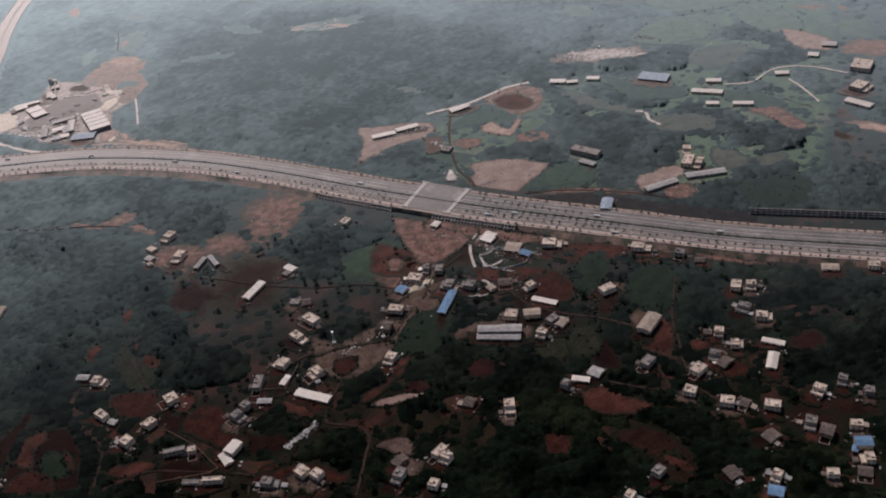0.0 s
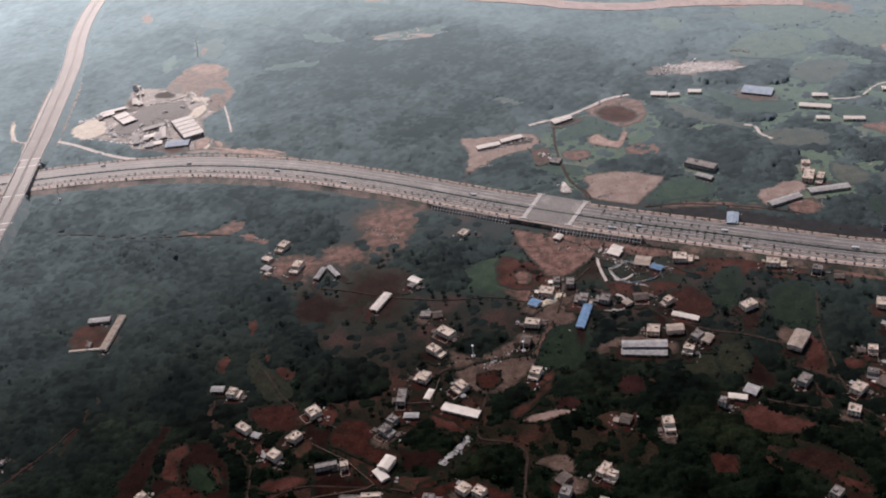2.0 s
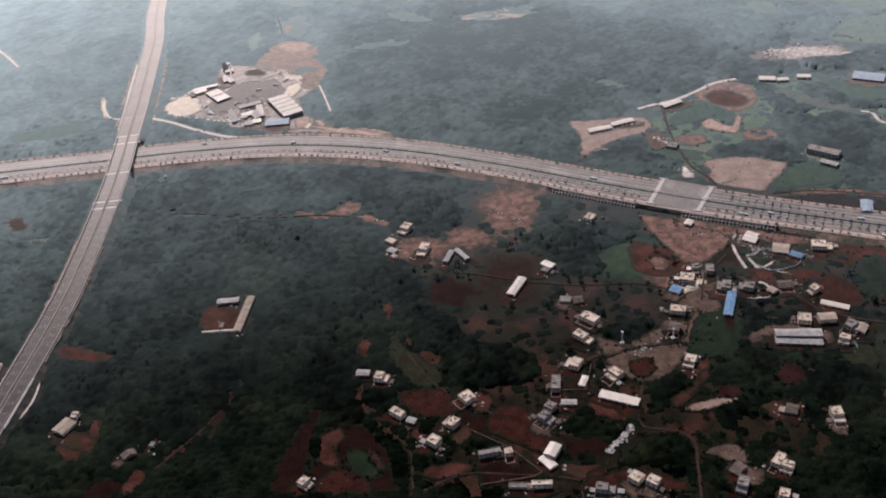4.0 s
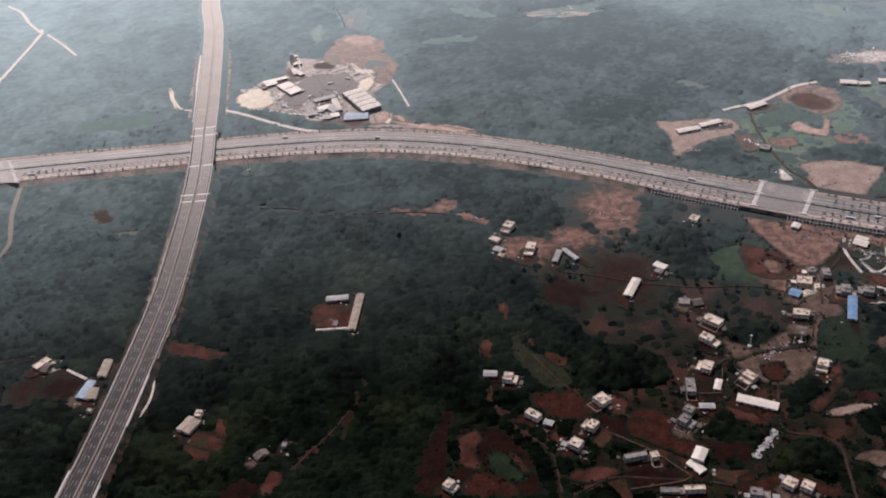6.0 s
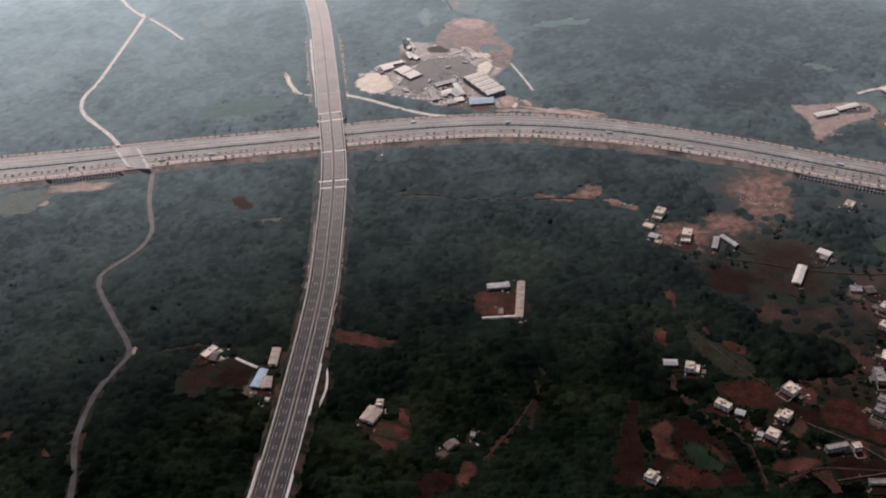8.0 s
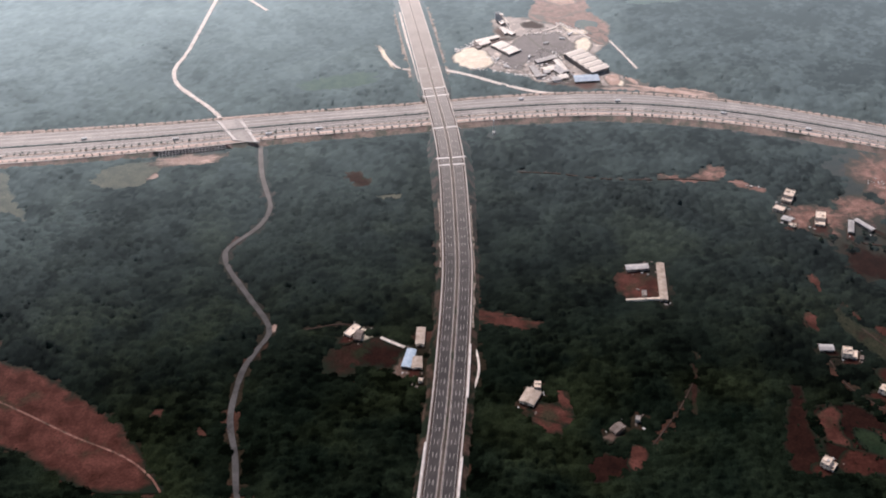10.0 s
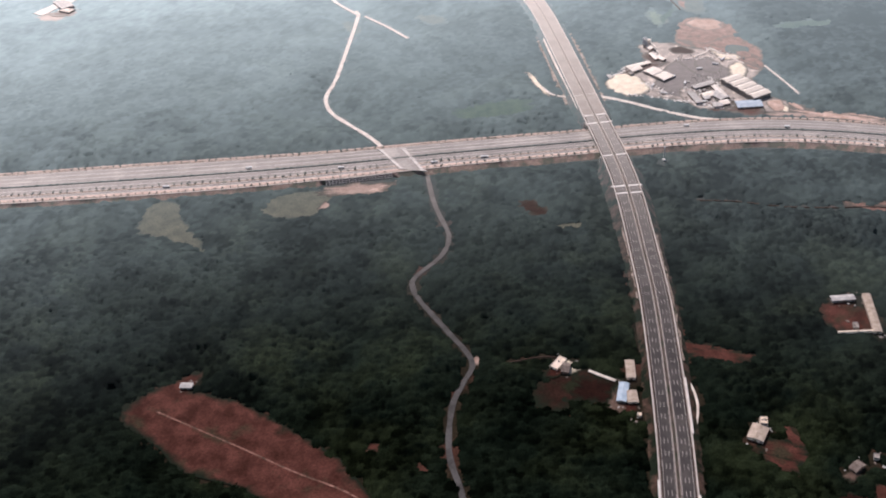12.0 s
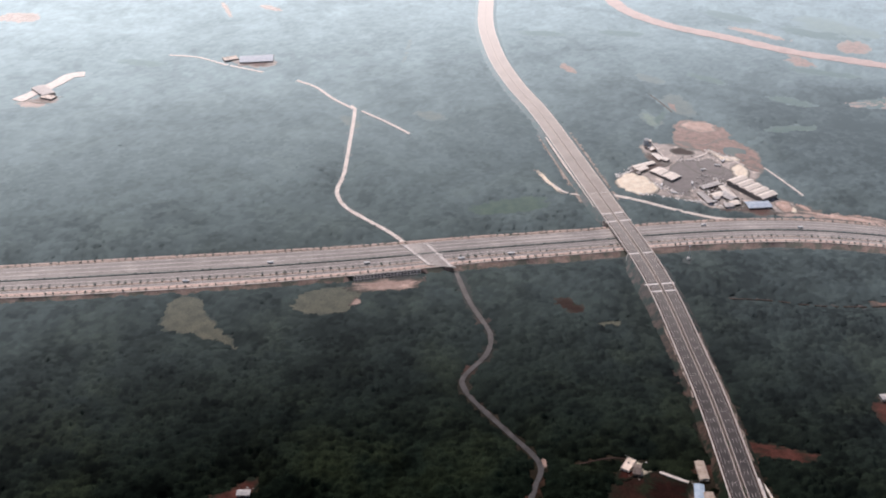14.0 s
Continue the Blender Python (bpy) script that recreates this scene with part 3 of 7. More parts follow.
lane("lane_d", 2.8, 0.6, DIRT, [(240, 856), (220, 792), (217, 756), (213, 719), (216, 686), (236, 656)])
lane("lane_e", 2.4, 0.6, DIRT, [(126, 717), (149, 703), (173, 692), (197, 683)])
lane("lane_f", 3.5, 0.6, DIRT, [(-166, 796), (-148, 807), (-110, 814), (-79, 828), (-46, 845)])
lane("lane_g", 2.4, 0.6, DIRT, [(-282, 971), (-251, 960), (-196, 936), (-141, 921), (-93, 916), (-59, 901)])
lane("lane_h", 2.4, 0.6, DIRT, [(-329, 656), (-294, 670), (-254, 664), (-206, 653), (-160, 630)])
lane("lane_i", 2, 0.6, DIRT, [(-196, 624), (-195, 644), (-183, 655), (-137, 654)])
lane("lane_j", 3, 0.6, DIRT, [(20, 949), (3, 931), (-14, 913), (-28, 875)])
lane("lane_k", 2, 0.6, DIRT, [(-881, 905), (-844, 909), (-819, 898)])
lane("lane_l", 3, 0.6, PALE, [(-806, 884), (-793, 874), (-783, 867)])
lane("lane_m", 2, 0.6, DIRT, [(-573, 716), (-541, 753), (-519, 785)])
lane("lane_n", 4, 0.6, DIRT, [(179, 764), (186, 745), (213, 723)])
lane("lane_o", 2, 0.6, DIRT, [(-1227, 879), (-1202, 860), (-1141, 822), (-1082, 778), (-1028, 736), (-1007, 711)])
lane("hill_track", 3.5, 0.6, DIRT, [(109, 1061), (158, 1056), (210, 1039), (253, 1021), (283, 1004)])
lane("slip_path", 2.2, 0.6, PALE, [(-715, 861), (-713, 845), (-714, 826), (-719, 808), (-725, 793)])
lane("plant_path", 3, 0.6, PALE, [(-449, 1494), (-439, 1451), (-429, 1402)])
lane("trail_n", 3, 0.6, DIRT, [(-520, 1716), (-526, 1756), (-535, 1798)])
lane("ramp", 3, 0.6, PALE, [(38, 894), (44, 889), (46, 877), (39, 868), (27, 868), (16, 872)])
lane("site_road", 4, 0.6, DIRT, [(22, 1025), (53, 1002), (86, 981), (125, 963)])
lane("yard_path", 3, 0.6, PALE, [(-542, 1542), (-520, 1552), (-511, 1563), (-497, 1542), (-476, 1506)])
lane("camp_path", 3, 0.6, PALE, [(41, 986), (32, 964), (31, 942), (33, 920)])
lane("camp_loop", 2.5, 0.6, PALE, [(40, 942), (50, 944), (58, 952)])
lane("camp_arc", 2.5, 0.6, PALE, [(41, 938), (46, 919), (60, 923), (68, 932)])
lane("haul_strip", 24, 0.6, PALE, [(-1629, 1918), (-1607, 1949), (-1576, 1992), (-1558, 2026), (-1533, 2031)])
lane("spoil_edge", 4, 0.6, PALE, [(-784, 1502), (-774, 1477), (-764, 1457), (-746, 1446)])
lane("ridge_trail", 2.2, 0.6, DIRT, [(-634, 1162), (-589, 1153), (-536, 1134), (-484, 1124), (-442, 1120), (-398, 1109)])
lane("yard_trail", 2, 0.6, DIRT, [(-337, 839), (-314, 792), (-287, 763), (-261, 740)])
lane("farm_trail", 2, 0.6, DIRT, [(187, 728), (193, 687), (201, 678)])
lane("far_red_road_east", 34, 0.6, REDROAD, [(-31, 1849), (85, 1785), (131, 1752), (186, 1725), (251, 1703), (308, 1698), (410, 1674), (514, 1638)])
clearing(-912, 913, 9, 4, 40, "tan")
clearing(-203, 1092, 49, 35, 87, "clay")
clearing(-378, 1327, 46, 9, 153, "orange")
clearing(-314, 1020, 34, 27, 159, "clay")
clearing(-536, 934, 29, 23, 125, "red")
clearing(-355, 911, 19, 5, 94, "red")
clearing(-220, 948, 52, 39, 79, "brown")
clearing(-283, 934, 32, 31, -136, "umber")
clearing(110, 778, 36, 23, -129, "brown")
clearing(-684, 899, 41, 8, 156, "red")
clearing(-653, 762, 20, 13, 162, "red")
clearing(-85, 962, 40, 34, 67, "green")
clearing(-56, 634, 15, 12, 157, "dust")
clearing(-204, 666, 37, 9, 155, "red")
clearing(-8, 709, 14, 10, 127, "red")
clearing(-34, 901, 21, 8, -158, "sand")
clearing(22, 960, 35, 21, 84, "brown")
clearing(76, 927, 30, 15, 158, "field")
clearing(-260, 1036, 27, 17, -180, "clay")
clearing(-442, 1120, 24, 6, 153, "clay")
clearing(-403, 1125, 22, 14, -161, "clay")
clearing(-370, 1096, 28, 6, 139, "clay")
clearing(-45, 911, 38, 21, 145, "clay")
clearing(97, 956, 67, 16, 157, "clay")
clearing(437, 1415, 33, 6, -147, "tan")
clearing(498, 1395, 38, 18, 146, "green")
clearing(511, 1106, 24, 8, 123, "brown")
clearing(500, 1192, 54, 12, 135, "brown")
clearing(461, 1503, 44, 20, 152, "meadow")
clearing(288, 1430, 60, 19, 170, "white")
clearing(240, 1431, 34, 16, 172, "gravel")
clearing(654, 1332, 43, 25, 175, "clay")
clearing(385, 1093, 26, 8, -174, "tan")
clearing(565, 1106, 30, 10, 146, "orange")
clearing(335, 730, 19, 13, -160, "crimson")
clearing(303, 625, 26, 18, 143, "brown")
clearing(251, 715, 20, 18, 49, "red")
clearing(638, 1424, 66, 38, 143, "meadow")
clearing(625, 1508, 59, 21, 155, "clay")
clearing(334, 1090, 34, 23, -142, "olive")
clearing(335, 637, 32, 13, 171, "brown")
clearing(-678, 893, 37, 8, 163, "red")
clearing(-660, 749, 15, 6, 143, "red")
plot("olive", (-1160, 1221), (-1136, 1251), (-1079, 1249), (-1071, 1218), (-1093, 1193), (-1144, 1196))
plot("olive", (-1302, 1258), (-1264, 1250), (-1255, 1218), (-1234, 1179), (-1211, 1133), (-1237, 1147), (-1262, 1164), (-1307, 1187), (-1311, 1213))
clearing(-1020, 1244, 23, 9, -175, "orange")
clearing(-827, 862, 34, 22, -164, "brown")
clearing(-825, 1173, 25, 11, 123, "brown")
clearing(-787, 1131, 20, 7, 172, "olive")
clearing(-517, 785, 52, 3, -106, "brown")
clearing(-780, 1491, 39, 4, 105, "sand")
clearing(-1016, 807, 7, 4, 161, "red")
clearing(-971, 776, 6, 4, 116, "red")
clearing(-512, 1867, 36, 19, 122, "olive")
clearing(-1732, 2386, 46, 30, 164, "white")
clearing(-1597, 1904, 24, 18, 171, "tan")
clearing(-207, 1911, 30, 21, 106, "clay")
clearing(-78, 2053, 119, 50, 156, "green")
clearing(-499, 1747, 63, 27, 93, "olive")
clearing(-566, 1692, 36, 19, 115, "olive")
clearing(-1059, 1752, 34, 14, 112, "olive")
clearing(-1199, 2376, 35, 11, 131, "white")
clearing(-1296, 2390, 64, 5, 103, "white")
clearing(-1038, 1249, 43, 12, -179, "tan")
clearing(-1078, 1215, 8, 6, -133, "tan")
clearing(-148, 1701, 59, 20, 178, "tan")
clearing(-548, 1695, 41, 10, -127, "green")
clearing(-132, 1712, 32, 14, -169, "tan")
clearing(-849, 1421, 72, 18, -177, "green")
clearing(-852, 1434, 72, 19, -170, "green")
clearing(-926, 1758, 36, 20, 145, "olive")
clearing(-495, 2112, 57, 21, 157, "green")
clearing(-410, 1853, 45, 18, 130, "green")
clearing(-302, 1733, 49, 20, 139, "green")
clearing(-652, 2134, 57, 20, 165, "green")
clearing(-1437, 2076, 59, 19, 157, "green")
clearing(-933, 2074, 95, 5, -102, "olive")
clearing(-242, 2184, 76, 28, 133, "green")
clearing(-186, 1850, 79, 18, 151, "green")
clearing(-134, 1708, 60, 21, -172, "green")
clearing(-346, 1624, 57, 15, -179, "green")
clearing(368, 1622, 55, 15, 167, "olive")
clearing(20, 1180, 39, 14, 152, "green")
clearing(-400, 1332, 58, 6, 155, "orange")
clearing(-454, 1346, 40, 5, 165, "tan")
clearing(-828, 891, 12, 10, 133, "sand")
clearing(-806, 856, 22, 19, 170, "umber")
clearing(-642, 781, 16, 5, 109, "red")
clearing(-72, 1970, 36, 29, 30, "clay")
clearing(-647, 1937, 28, 9, 106, "clay")
clearing(-566, 1692, 34, 11, 90, "meadow")
clearing(-512, 1737, 16, 5, 86, "clay")
clearing(-52, 2084, 94, 49, 129, "meadow")
clearing(-224, 2074, 66, 13, 133, "tan")
clearing(-282, 732, 21, 19, 167, "umber")
clearing(-182, 687, 30, 15, 170, "umber")
clearing(84, 835, 45, 19, 105, "umber")
clearing(139, 754, 39, 18, 103, "umber")
clearing(524, 1616, 54, 20, 149, "clay")
clearing(431, 1650, 64, 13, 164, "clay")
clearing(-15, 1393, 29, 10, 141, "olive")
plot("pasture", (-98, 1167), (17, 1299), (156, 1360), (185, 1377), (296, 1354), (393, 1428), (338, 1514), (446, 1602), (587, 1600), (690, 1564), (433, 969), (276, 1020), (124, 1070), (45, 1103), keep_trees=True)
plot("yard", (-612, 1597), (-567, 1599), (-532, 1570), (-478, 1580), (-443, 1562), (-449, 1492), (-473, 1459), (-469, 1406), (-435, 1370), (-425, 1351), (-540, 1368), (-603, 1411), (-644, 1433), (-683, 1462), (-671, 1497), (-620, 1526))
plot("gravel", (-616, 1468), (-586, 1520), (-564, 1531), (-536, 1471), (-545, 1439), (-579, 1420), (-603, 1432))
plot("gravel", (-568, 1536), (-525, 1523), (-501, 1493), (-519, 1458), (-544, 1472))
plot("yard", (-587, 1440), (-537, 1447), (-500, 1436), (-491, 1372), (-540, 1371), (-579, 1389))
plot("sage", (44, 996), (86, 981), (121, 951), (117, 908), (83, 889), (46, 906), (35, 946), keep_trees=False)
plot("clay", (24, 1018), (108, 970), (190, 931), (248, 908), (242, 893), (166, 917), (97, 956), (31, 995), keep_trees=False)
plot("dust", (-59, 901), (-27, 935), (-2, 911), (-5, 871), (-30, 842), (-58, 861), keep_trees=False)
plot("green", (114, 1104), (171, 1125), (208, 1094), (186, 1059), (117, 1066), keep_trees=False)
plot("green", (366, 1023), (425, 1022), (399, 964), (358, 972), keep_trees=False)
plot("meadow", (196, 1320), (218, 1314), (254, 1273), (272, 1245), (237, 1254), (213, 1292), keep_trees=False)
plot("clay", (123, 1218), (196, 1223), (197, 1201), (165, 1186), (123, 1183), keep_trees=True)
plot("clay", (-19, 1037), (44, 1001), (97, 976), (145, 942), (93, 955), (31, 977), (-17, 1014), keep_trees=False)
plot("clay", (277, 895), (313, 874), (350, 856), (348, 851), (302, 866), (269, 886), keep_trees=False)
plot("red", (99, 939), (164, 943), (246, 899), (237, 878), (167, 899), (114, 914), keep_trees=True)
plot("dust", (159, 856), (188, 858), (169, 816), (145, 811), keep_trees=False)
plot("sage", (85, 780), (121, 786), (127, 749), (77, 757), keep_trees=False)
plot("dust", (-3, 806), (28, 826), (78, 814), (73, 786), (18, 791), keep_trees=False)
plot("red", (31, 919), (111, 903), (100, 883), (41, 890), keep_trees=True)
plot("red", (-77, 993), (-47, 978), (-15, 952), (-26, 922), (-62, 922), (-86, 942), keep_trees=True)
plot("dust", (182, 807), (211, 809), (190, 761), (174, 767), keep_trees=False)
plot("dust", (-149, 822), (-95, 812), (-35, 845), (-41, 808), (-63, 791), (-96, 762), (-123, 764), (-147, 800))
plot("sand", (-505, 1475), (-499, 1503), (-482, 1511), (-475, 1492), (-482, 1469), (-492, 1462), rise=1.0)
plot("sand", (-511, 1554), (-506, 1569), (-500, 1551), (-492, 1537), (-478, 1531), (-476, 1520), (-497, 1526), rise=1.0)
plot("orange", (-520, 1647), (-503, 1660), (-479, 1658), (-471, 1636), (-499, 1629), rise=1.0)
plot("clay", (-482, 1546), (-465, 1552), (-451, 1532), (-447, 1494), (-462, 1495), rise=1.0)
plot("sand", (-480, 1381), (-464, 1386), (-455, 1368), (-459, 1353), (-475, 1362), rise=1.0)
plot("orange", (-453, 1380), (-442, 1378), (-435, 1358), (-443, 1356), rise=1.0)
plot("gravel", (-546, 1522), (-522, 1536), (-509, 1511), (-514, 1487), (-536, 1488), rise=0.0)
plot("sand", (-684, 1483), (-659, 1507), (-633, 1490), (-626, 1447), (-651, 1434), (-678, 1448))
plot("clay", (-556, 1592), (-538, 1659), (-509, 1681), (-467, 1663), (-452, 1619), (-472, 1596), (-496, 1580), (-532, 1574))
plot("orange", (-526, 1662), (-501, 1677), (-468, 1658), (-481, 1634), (-515, 1639))
plot("olive", (-508, 1557), (-492, 1572), (-475, 1550), (-488, 1534), (-505, 1540))
plot("clay", (-475, 1513), (-455, 1546), (-449, 1516), (-460, 1483), (-473, 1491))
plot("orange", (-480, 1386), (-460, 1389), (-460, 1361), (-476, 1359))
plot("clay", (-552, 1606), (-512, 1586), (-466, 1605), (-442, 1562), (-442, 1523), (-458, 1489), (-481, 1515), (-513, 1549), rise=0.0)
plot("olive", (-490, 1554), (-478, 1572), (-456, 1561), (-460, 1540), (-478, 1538), rise=0.5)
plot("sand", (-514, 1565), (-508, 1571), (-500, 1549), (-480, 1538), (-476, 1525), (-499, 1524), (-509, 1541), rise=0.6)
plot("sand", (-518, 1657), (-499, 1663), (-479, 1646), (-481, 1633), (-505, 1640), rise=0.8)
plot("sand", (-504, 1479), (-495, 1504), (-480, 1514), (-475, 1494), (-486, 1467), rise=1.0)
plot("umber", (-572, 1572), (-554, 1581), (-535, 1564), (-541, 1551), (-566, 1558))
plot("tan", (-98, 1294), (-72, 1292), (-1, 1286), (13, 1261), (1, 1239), (-45, 1226), (-76, 1203), (-92, 1187), (-99, 1156), (-105, 1157), (-92, 1247))
plot("clay", (91, 1337), (132, 1363), (170, 1344), (164, 1290), (124, 1270), (93, 1296))
plot("red", (98, 1326), (128, 1341), (155, 1315), (153, 1290), (128, 1283), (104, 1300))
plot("green", (34, 1263), (84, 1317), (118, 1280), (123, 1253), (83, 1257), (50, 1249))
plot("orange", (74, 1251), (92, 1259), (110, 1233), (123, 1256), (135, 1267), (117, 1214), (96, 1217), (75, 1234))
plot("clay", (35, 1220), (69, 1217), (66, 1196), (39, 1195))
plot("tan", (51, 1150), (97, 1154), (137, 1134), (149, 1121), (114, 1082), (96, 1068), (57, 1089), (38, 1102), (52, 1124))
plot("olive", (396, 1381), (429, 1406), (480, 1405), (490, 1376), (457, 1341), (414, 1334))
plot("meadow", (331, 1470), (377, 1525), (435, 1535), (466, 1486), (443, 1443), (378, 1435))
plot("meadow", (253, 1648), (295, 1634), (297, 1591), (263, 1583))
plot("olive", (198, 1329), (221, 1315), (259, 1274), (291, 1239), (291, 1217), (252, 1245), (213, 1280))
plot("clay", (429, 1197), (466, 1197), (486, 1133), (462, 1130), (447, 1167))
plot("tan", (249, 1066), (288, 1082), (313, 1070), (285, 1040), (252, 1027), (242, 1044))
plot("clay", (273, 1033), (307, 1034), (302, 1004), (273, 1006))
plot("field", (365, 1024), (421, 1029), (445, 1003), (418, 955), (375, 964), (353, 991))
plot("olive", (360, 1113), (384, 1092), (390, 1064), (355, 1054), (344, 1085))
plot("olive", (396, 1071), (428, 1082), (436, 1064), (401, 1049))
plot("green", (130, 1099), (163, 1122), (194, 1100), (196, 1071), (151, 1067), (117, 1071))
plot("meadow", (513, 1523), (568, 1549), (597, 1457), (571, 1415), (522, 1449))
plot("tan", (561, 1437), (611, 1381), (593, 1340), (554, 1373))
plot("meadow", (400, 1640), (493, 1629), (540, 1569), (467, 1544), (401, 1576))
plot("clay", (114, 1053), (150, 1062), (190, 1056), (239, 1032), (243, 1021), (180, 1043))
plot("green", (273, 1361), (300, 1324), (360, 1293), (365, 1259), (304, 1265), (268, 1308))
plot("green", (417, 1262), (460, 1240), (482, 1199), (437, 1200), (410, 1228))
plot("olive", (293, 1210), (350, 1211), (385, 1181), (362, 1155), (307, 1170))
plot("clay", (-59, 1044), (-26, 1033), (11, 1004), (36, 979), (20, 959), (-2, 941), (-27, 939), (-40, 972))
plot("clay", (-64, 954), (-51, 958), (-44, 941), (-54, 931), (-63, 937))
plot("red", (198, 796), (217, 785), (210, 736), (207, 717), (193, 734), (174, 753), (179, 771))
plot("red", (106, 709), (127, 710), (148, 691), (169, 676), (167, 664), (140, 661), (112, 673), (107, 694))
plot("sage", (113, 788), (133, 798), (144, 783), (141, 756), (125, 745), (108, 754))
plot("rust", (93, 889), (120, 894), (134, 870), (130, 840), (103, 842), (85, 864))
plot("field", (148, 908), (176, 920), (174, 882), (151, 845), (133, 859))
plot("field", (201, 876), (243, 872), (227, 811), (200, 802), (182, 828))
plot("brown", (153, 841), (177, 852), (178, 831), (158, 804), (150, 811))
plot("red", (230, 752), (246, 744), (236, 733), (223, 740))
plot("red", (186, 715), (203, 704), (193, 700), (180, 710))
plot("rust", (256, 715), (267, 708), (266, 691), (242, 695))
plot("rust", (68, 650), (87, 651), (91, 633), (83, 623), (68, 628))
plot("rust", (247, 615), (264, 620), (268, 609), (258, 603))
plot("brown", (122, 638), (156, 647), (180, 628), (192, 593), (181, 576), (150, 581), (150, 611))
plot("red", (163, 611), (180, 602), (190, 583), (180, 586), (166, 596))
plot("crimson", (7, 761), (25, 767), (38, 755), (32, 739), (12, 739))
plot("umber", (-431, 779), (-420, 766), (-428, 727), (-433, 687), (-440, 668), (-466, 672), (-458, 717), (-443, 750))
plot("umber", (-424, 743), (-404, 749), (-378, 741), (-360, 710), (-355, 676), (-355, 657), (-425, 666), (-431, 693), (-426, 719))
plot("red", (-422, 735), (-407, 745), (-399, 733), (-406, 717), (-403, 698), (-408, 692), (-421, 701), (-424, 719))
plot("red", (-380, 714), (-371, 708), (-361, 687), (-365, 681), (-374, 695))
plot("field", (-397, 715), (-380, 710), (-370, 689), (-366, 678), (-385, 679), (-396, 695))
plot("rust", (-420, 684), (-404, 692), (-380, 679), (-377, 660), (-423, 666))
plot("rust", (-348, 782), (-320, 785), (-297, 775), (-291, 755), (-302, 740), (-326, 746), (-343, 759))
plot("sage", (-347, 880), (-339, 854), (-319, 830), (-305, 808), (-306, 787), (-325, 785), (-347, 810), (-358, 842), (-357, 868))
plot("red", (-388, 859), (-380, 871), (-373, 864), (-372, 851), (-379, 839), (-386, 846))
plot("red", (-342, 881), (-336, 874), (-330, 852), (-335, 847), (-341, 862))
plot("red", (-324, 842), (-310, 837), (-302, 825), (-310, 817), (-323, 827))
plot("red", (-331, 679), (-312, 685), (-287, 682), (-286, 673), (-313, 667), (-330, 671))
plot("red", (-279, 769), (-263, 771), (-258, 756), (-268, 743), (-281, 749))
plot("red", (-301, 727), (-289, 733), (-282, 721), (-290, 706), (-301, 710))
plot("red", (-336, 732), (-323, 726), (-327, 715), (-338, 722))
plot("rust", (-263, 743), (-248, 752), (-228, 742), (-217, 715), (-201, 695), (-202, 684), (-223, 682), (-250, 705), (-268, 719))
plot("umber", (-271, 705), (-241, 680), (-225, 662), (-233, 652), (-281, 652))
plot("red", (-171, 745), (-155, 751), (-144, 734), (-138, 718), (-146, 711), (-161, 721), (-172, 730))
plot("brown", (-183, 787), (-162, 791), (-170, 764), (-190, 761))
plot("rust", (-121, 793), (-99, 793), (-101, 774), (-115, 767), (-124, 777))
plot("dust", (-145, 835), (-117, 822), (-83, 840), (-73, 852), (-49, 844), (-55, 822), (-78, 811), (-116, 809), (-141, 800), (-147, 818))
plot("clay", (-50, 843), (-41, 856), (-34, 854), (-55, 811), (-66, 807))
plot("red", (-58, 784), (-45, 787), (-51, 763), (-67, 742), (-87, 725), (-98, 727), (-91, 738), (-74, 750))
plot("tan", (-93, 718), (-73, 727), (-61, 730), (-35, 729), (-42, 721), (-73, 715))
plot("crimson", (-51, 743), (-40, 746), (-24, 732), (-37, 727), (-54, 730))
plot("field", (-38, 850), (4, 841), (-22, 783), (-43, 784), (-65, 791))
plot("dust", (-84, 666), (-59, 673), (-48, 661), (-49, 647), (-61, 648), (-75, 657))
plot("rust", (-186, 657), (-166, 664), (-136, 694), (-132, 689), (-164, 656), (-186, 646))
plot("rust", (-191, 647), (-148, 657), (-119, 644), (-104, 630), (-106, 623), (-194, 635))
plot("red", (-1262, 892), (-1234, 905), (-1215, 919), (-1195, 929), (-1186, 920), (-1193, 900), (-1152, 883), (-1109, 851), (-1067, 817), (-1046, 794), (-1031, 772), (-1003, 721), (-993, 711), (-1060, 718), (-1086, 733), (-1131, 768), (-1187, 794), (-1214, 825), (-1254, 860))
tagged(ribbon("field_track", smooth_line([(-1226, 875), (-1181, 846), (-1133, 815), (-1088, 785), (-1039, 756), (-1012, 731), (-999, 711)], 4.0), 0.9, -0.9, 0.9, SOIL["clay"]), "thin pale track worn across a red field", "track", kind="structure")
plot("umber", (-632, 709), (-619, 712), (-596, 706), (-596, 688), (-624, 677), (-638, 685))
plot("red", (-594, 715), (-583, 718), (-579, 704), (-591, 689), (-600, 694))

plot("tan", (-773, 1940), (-755, 1876), (-741, 1800), (-739, 1727), (-732, 1653), (-747, 1643), (-758, 1711), (-769, 1825), (-784, 1914))
plot("white", (14, 1119), (24, 1144), (31, 1117), (25, 1112))
plot("dust", (-5, 1237), (18, 1237), (18, 1202), (-2, 1191))
darken_woods(0.35, 50, (-421, 1241), (-323, 1215), (-240, 1157), (-243, 1097), (-266, 1046), (-322, 1042), (-345, 1094), (-386, 1128), (-415, 1148))
darken_woods(0.4, 22, (-670, 1436), (-629, 1420), (-575, 1381), (-521, 1371), (-523, 1349), (-583, 1362), (-654, 1412))
darken_woods(0.35, 70, (-393, 1729), (-153, 1762), (110, 1578), (135, 1416), (-6, 1339), (-110, 1286), (-220, 1280), (-330, 1324), (-405, 1387), (-423, 1549))
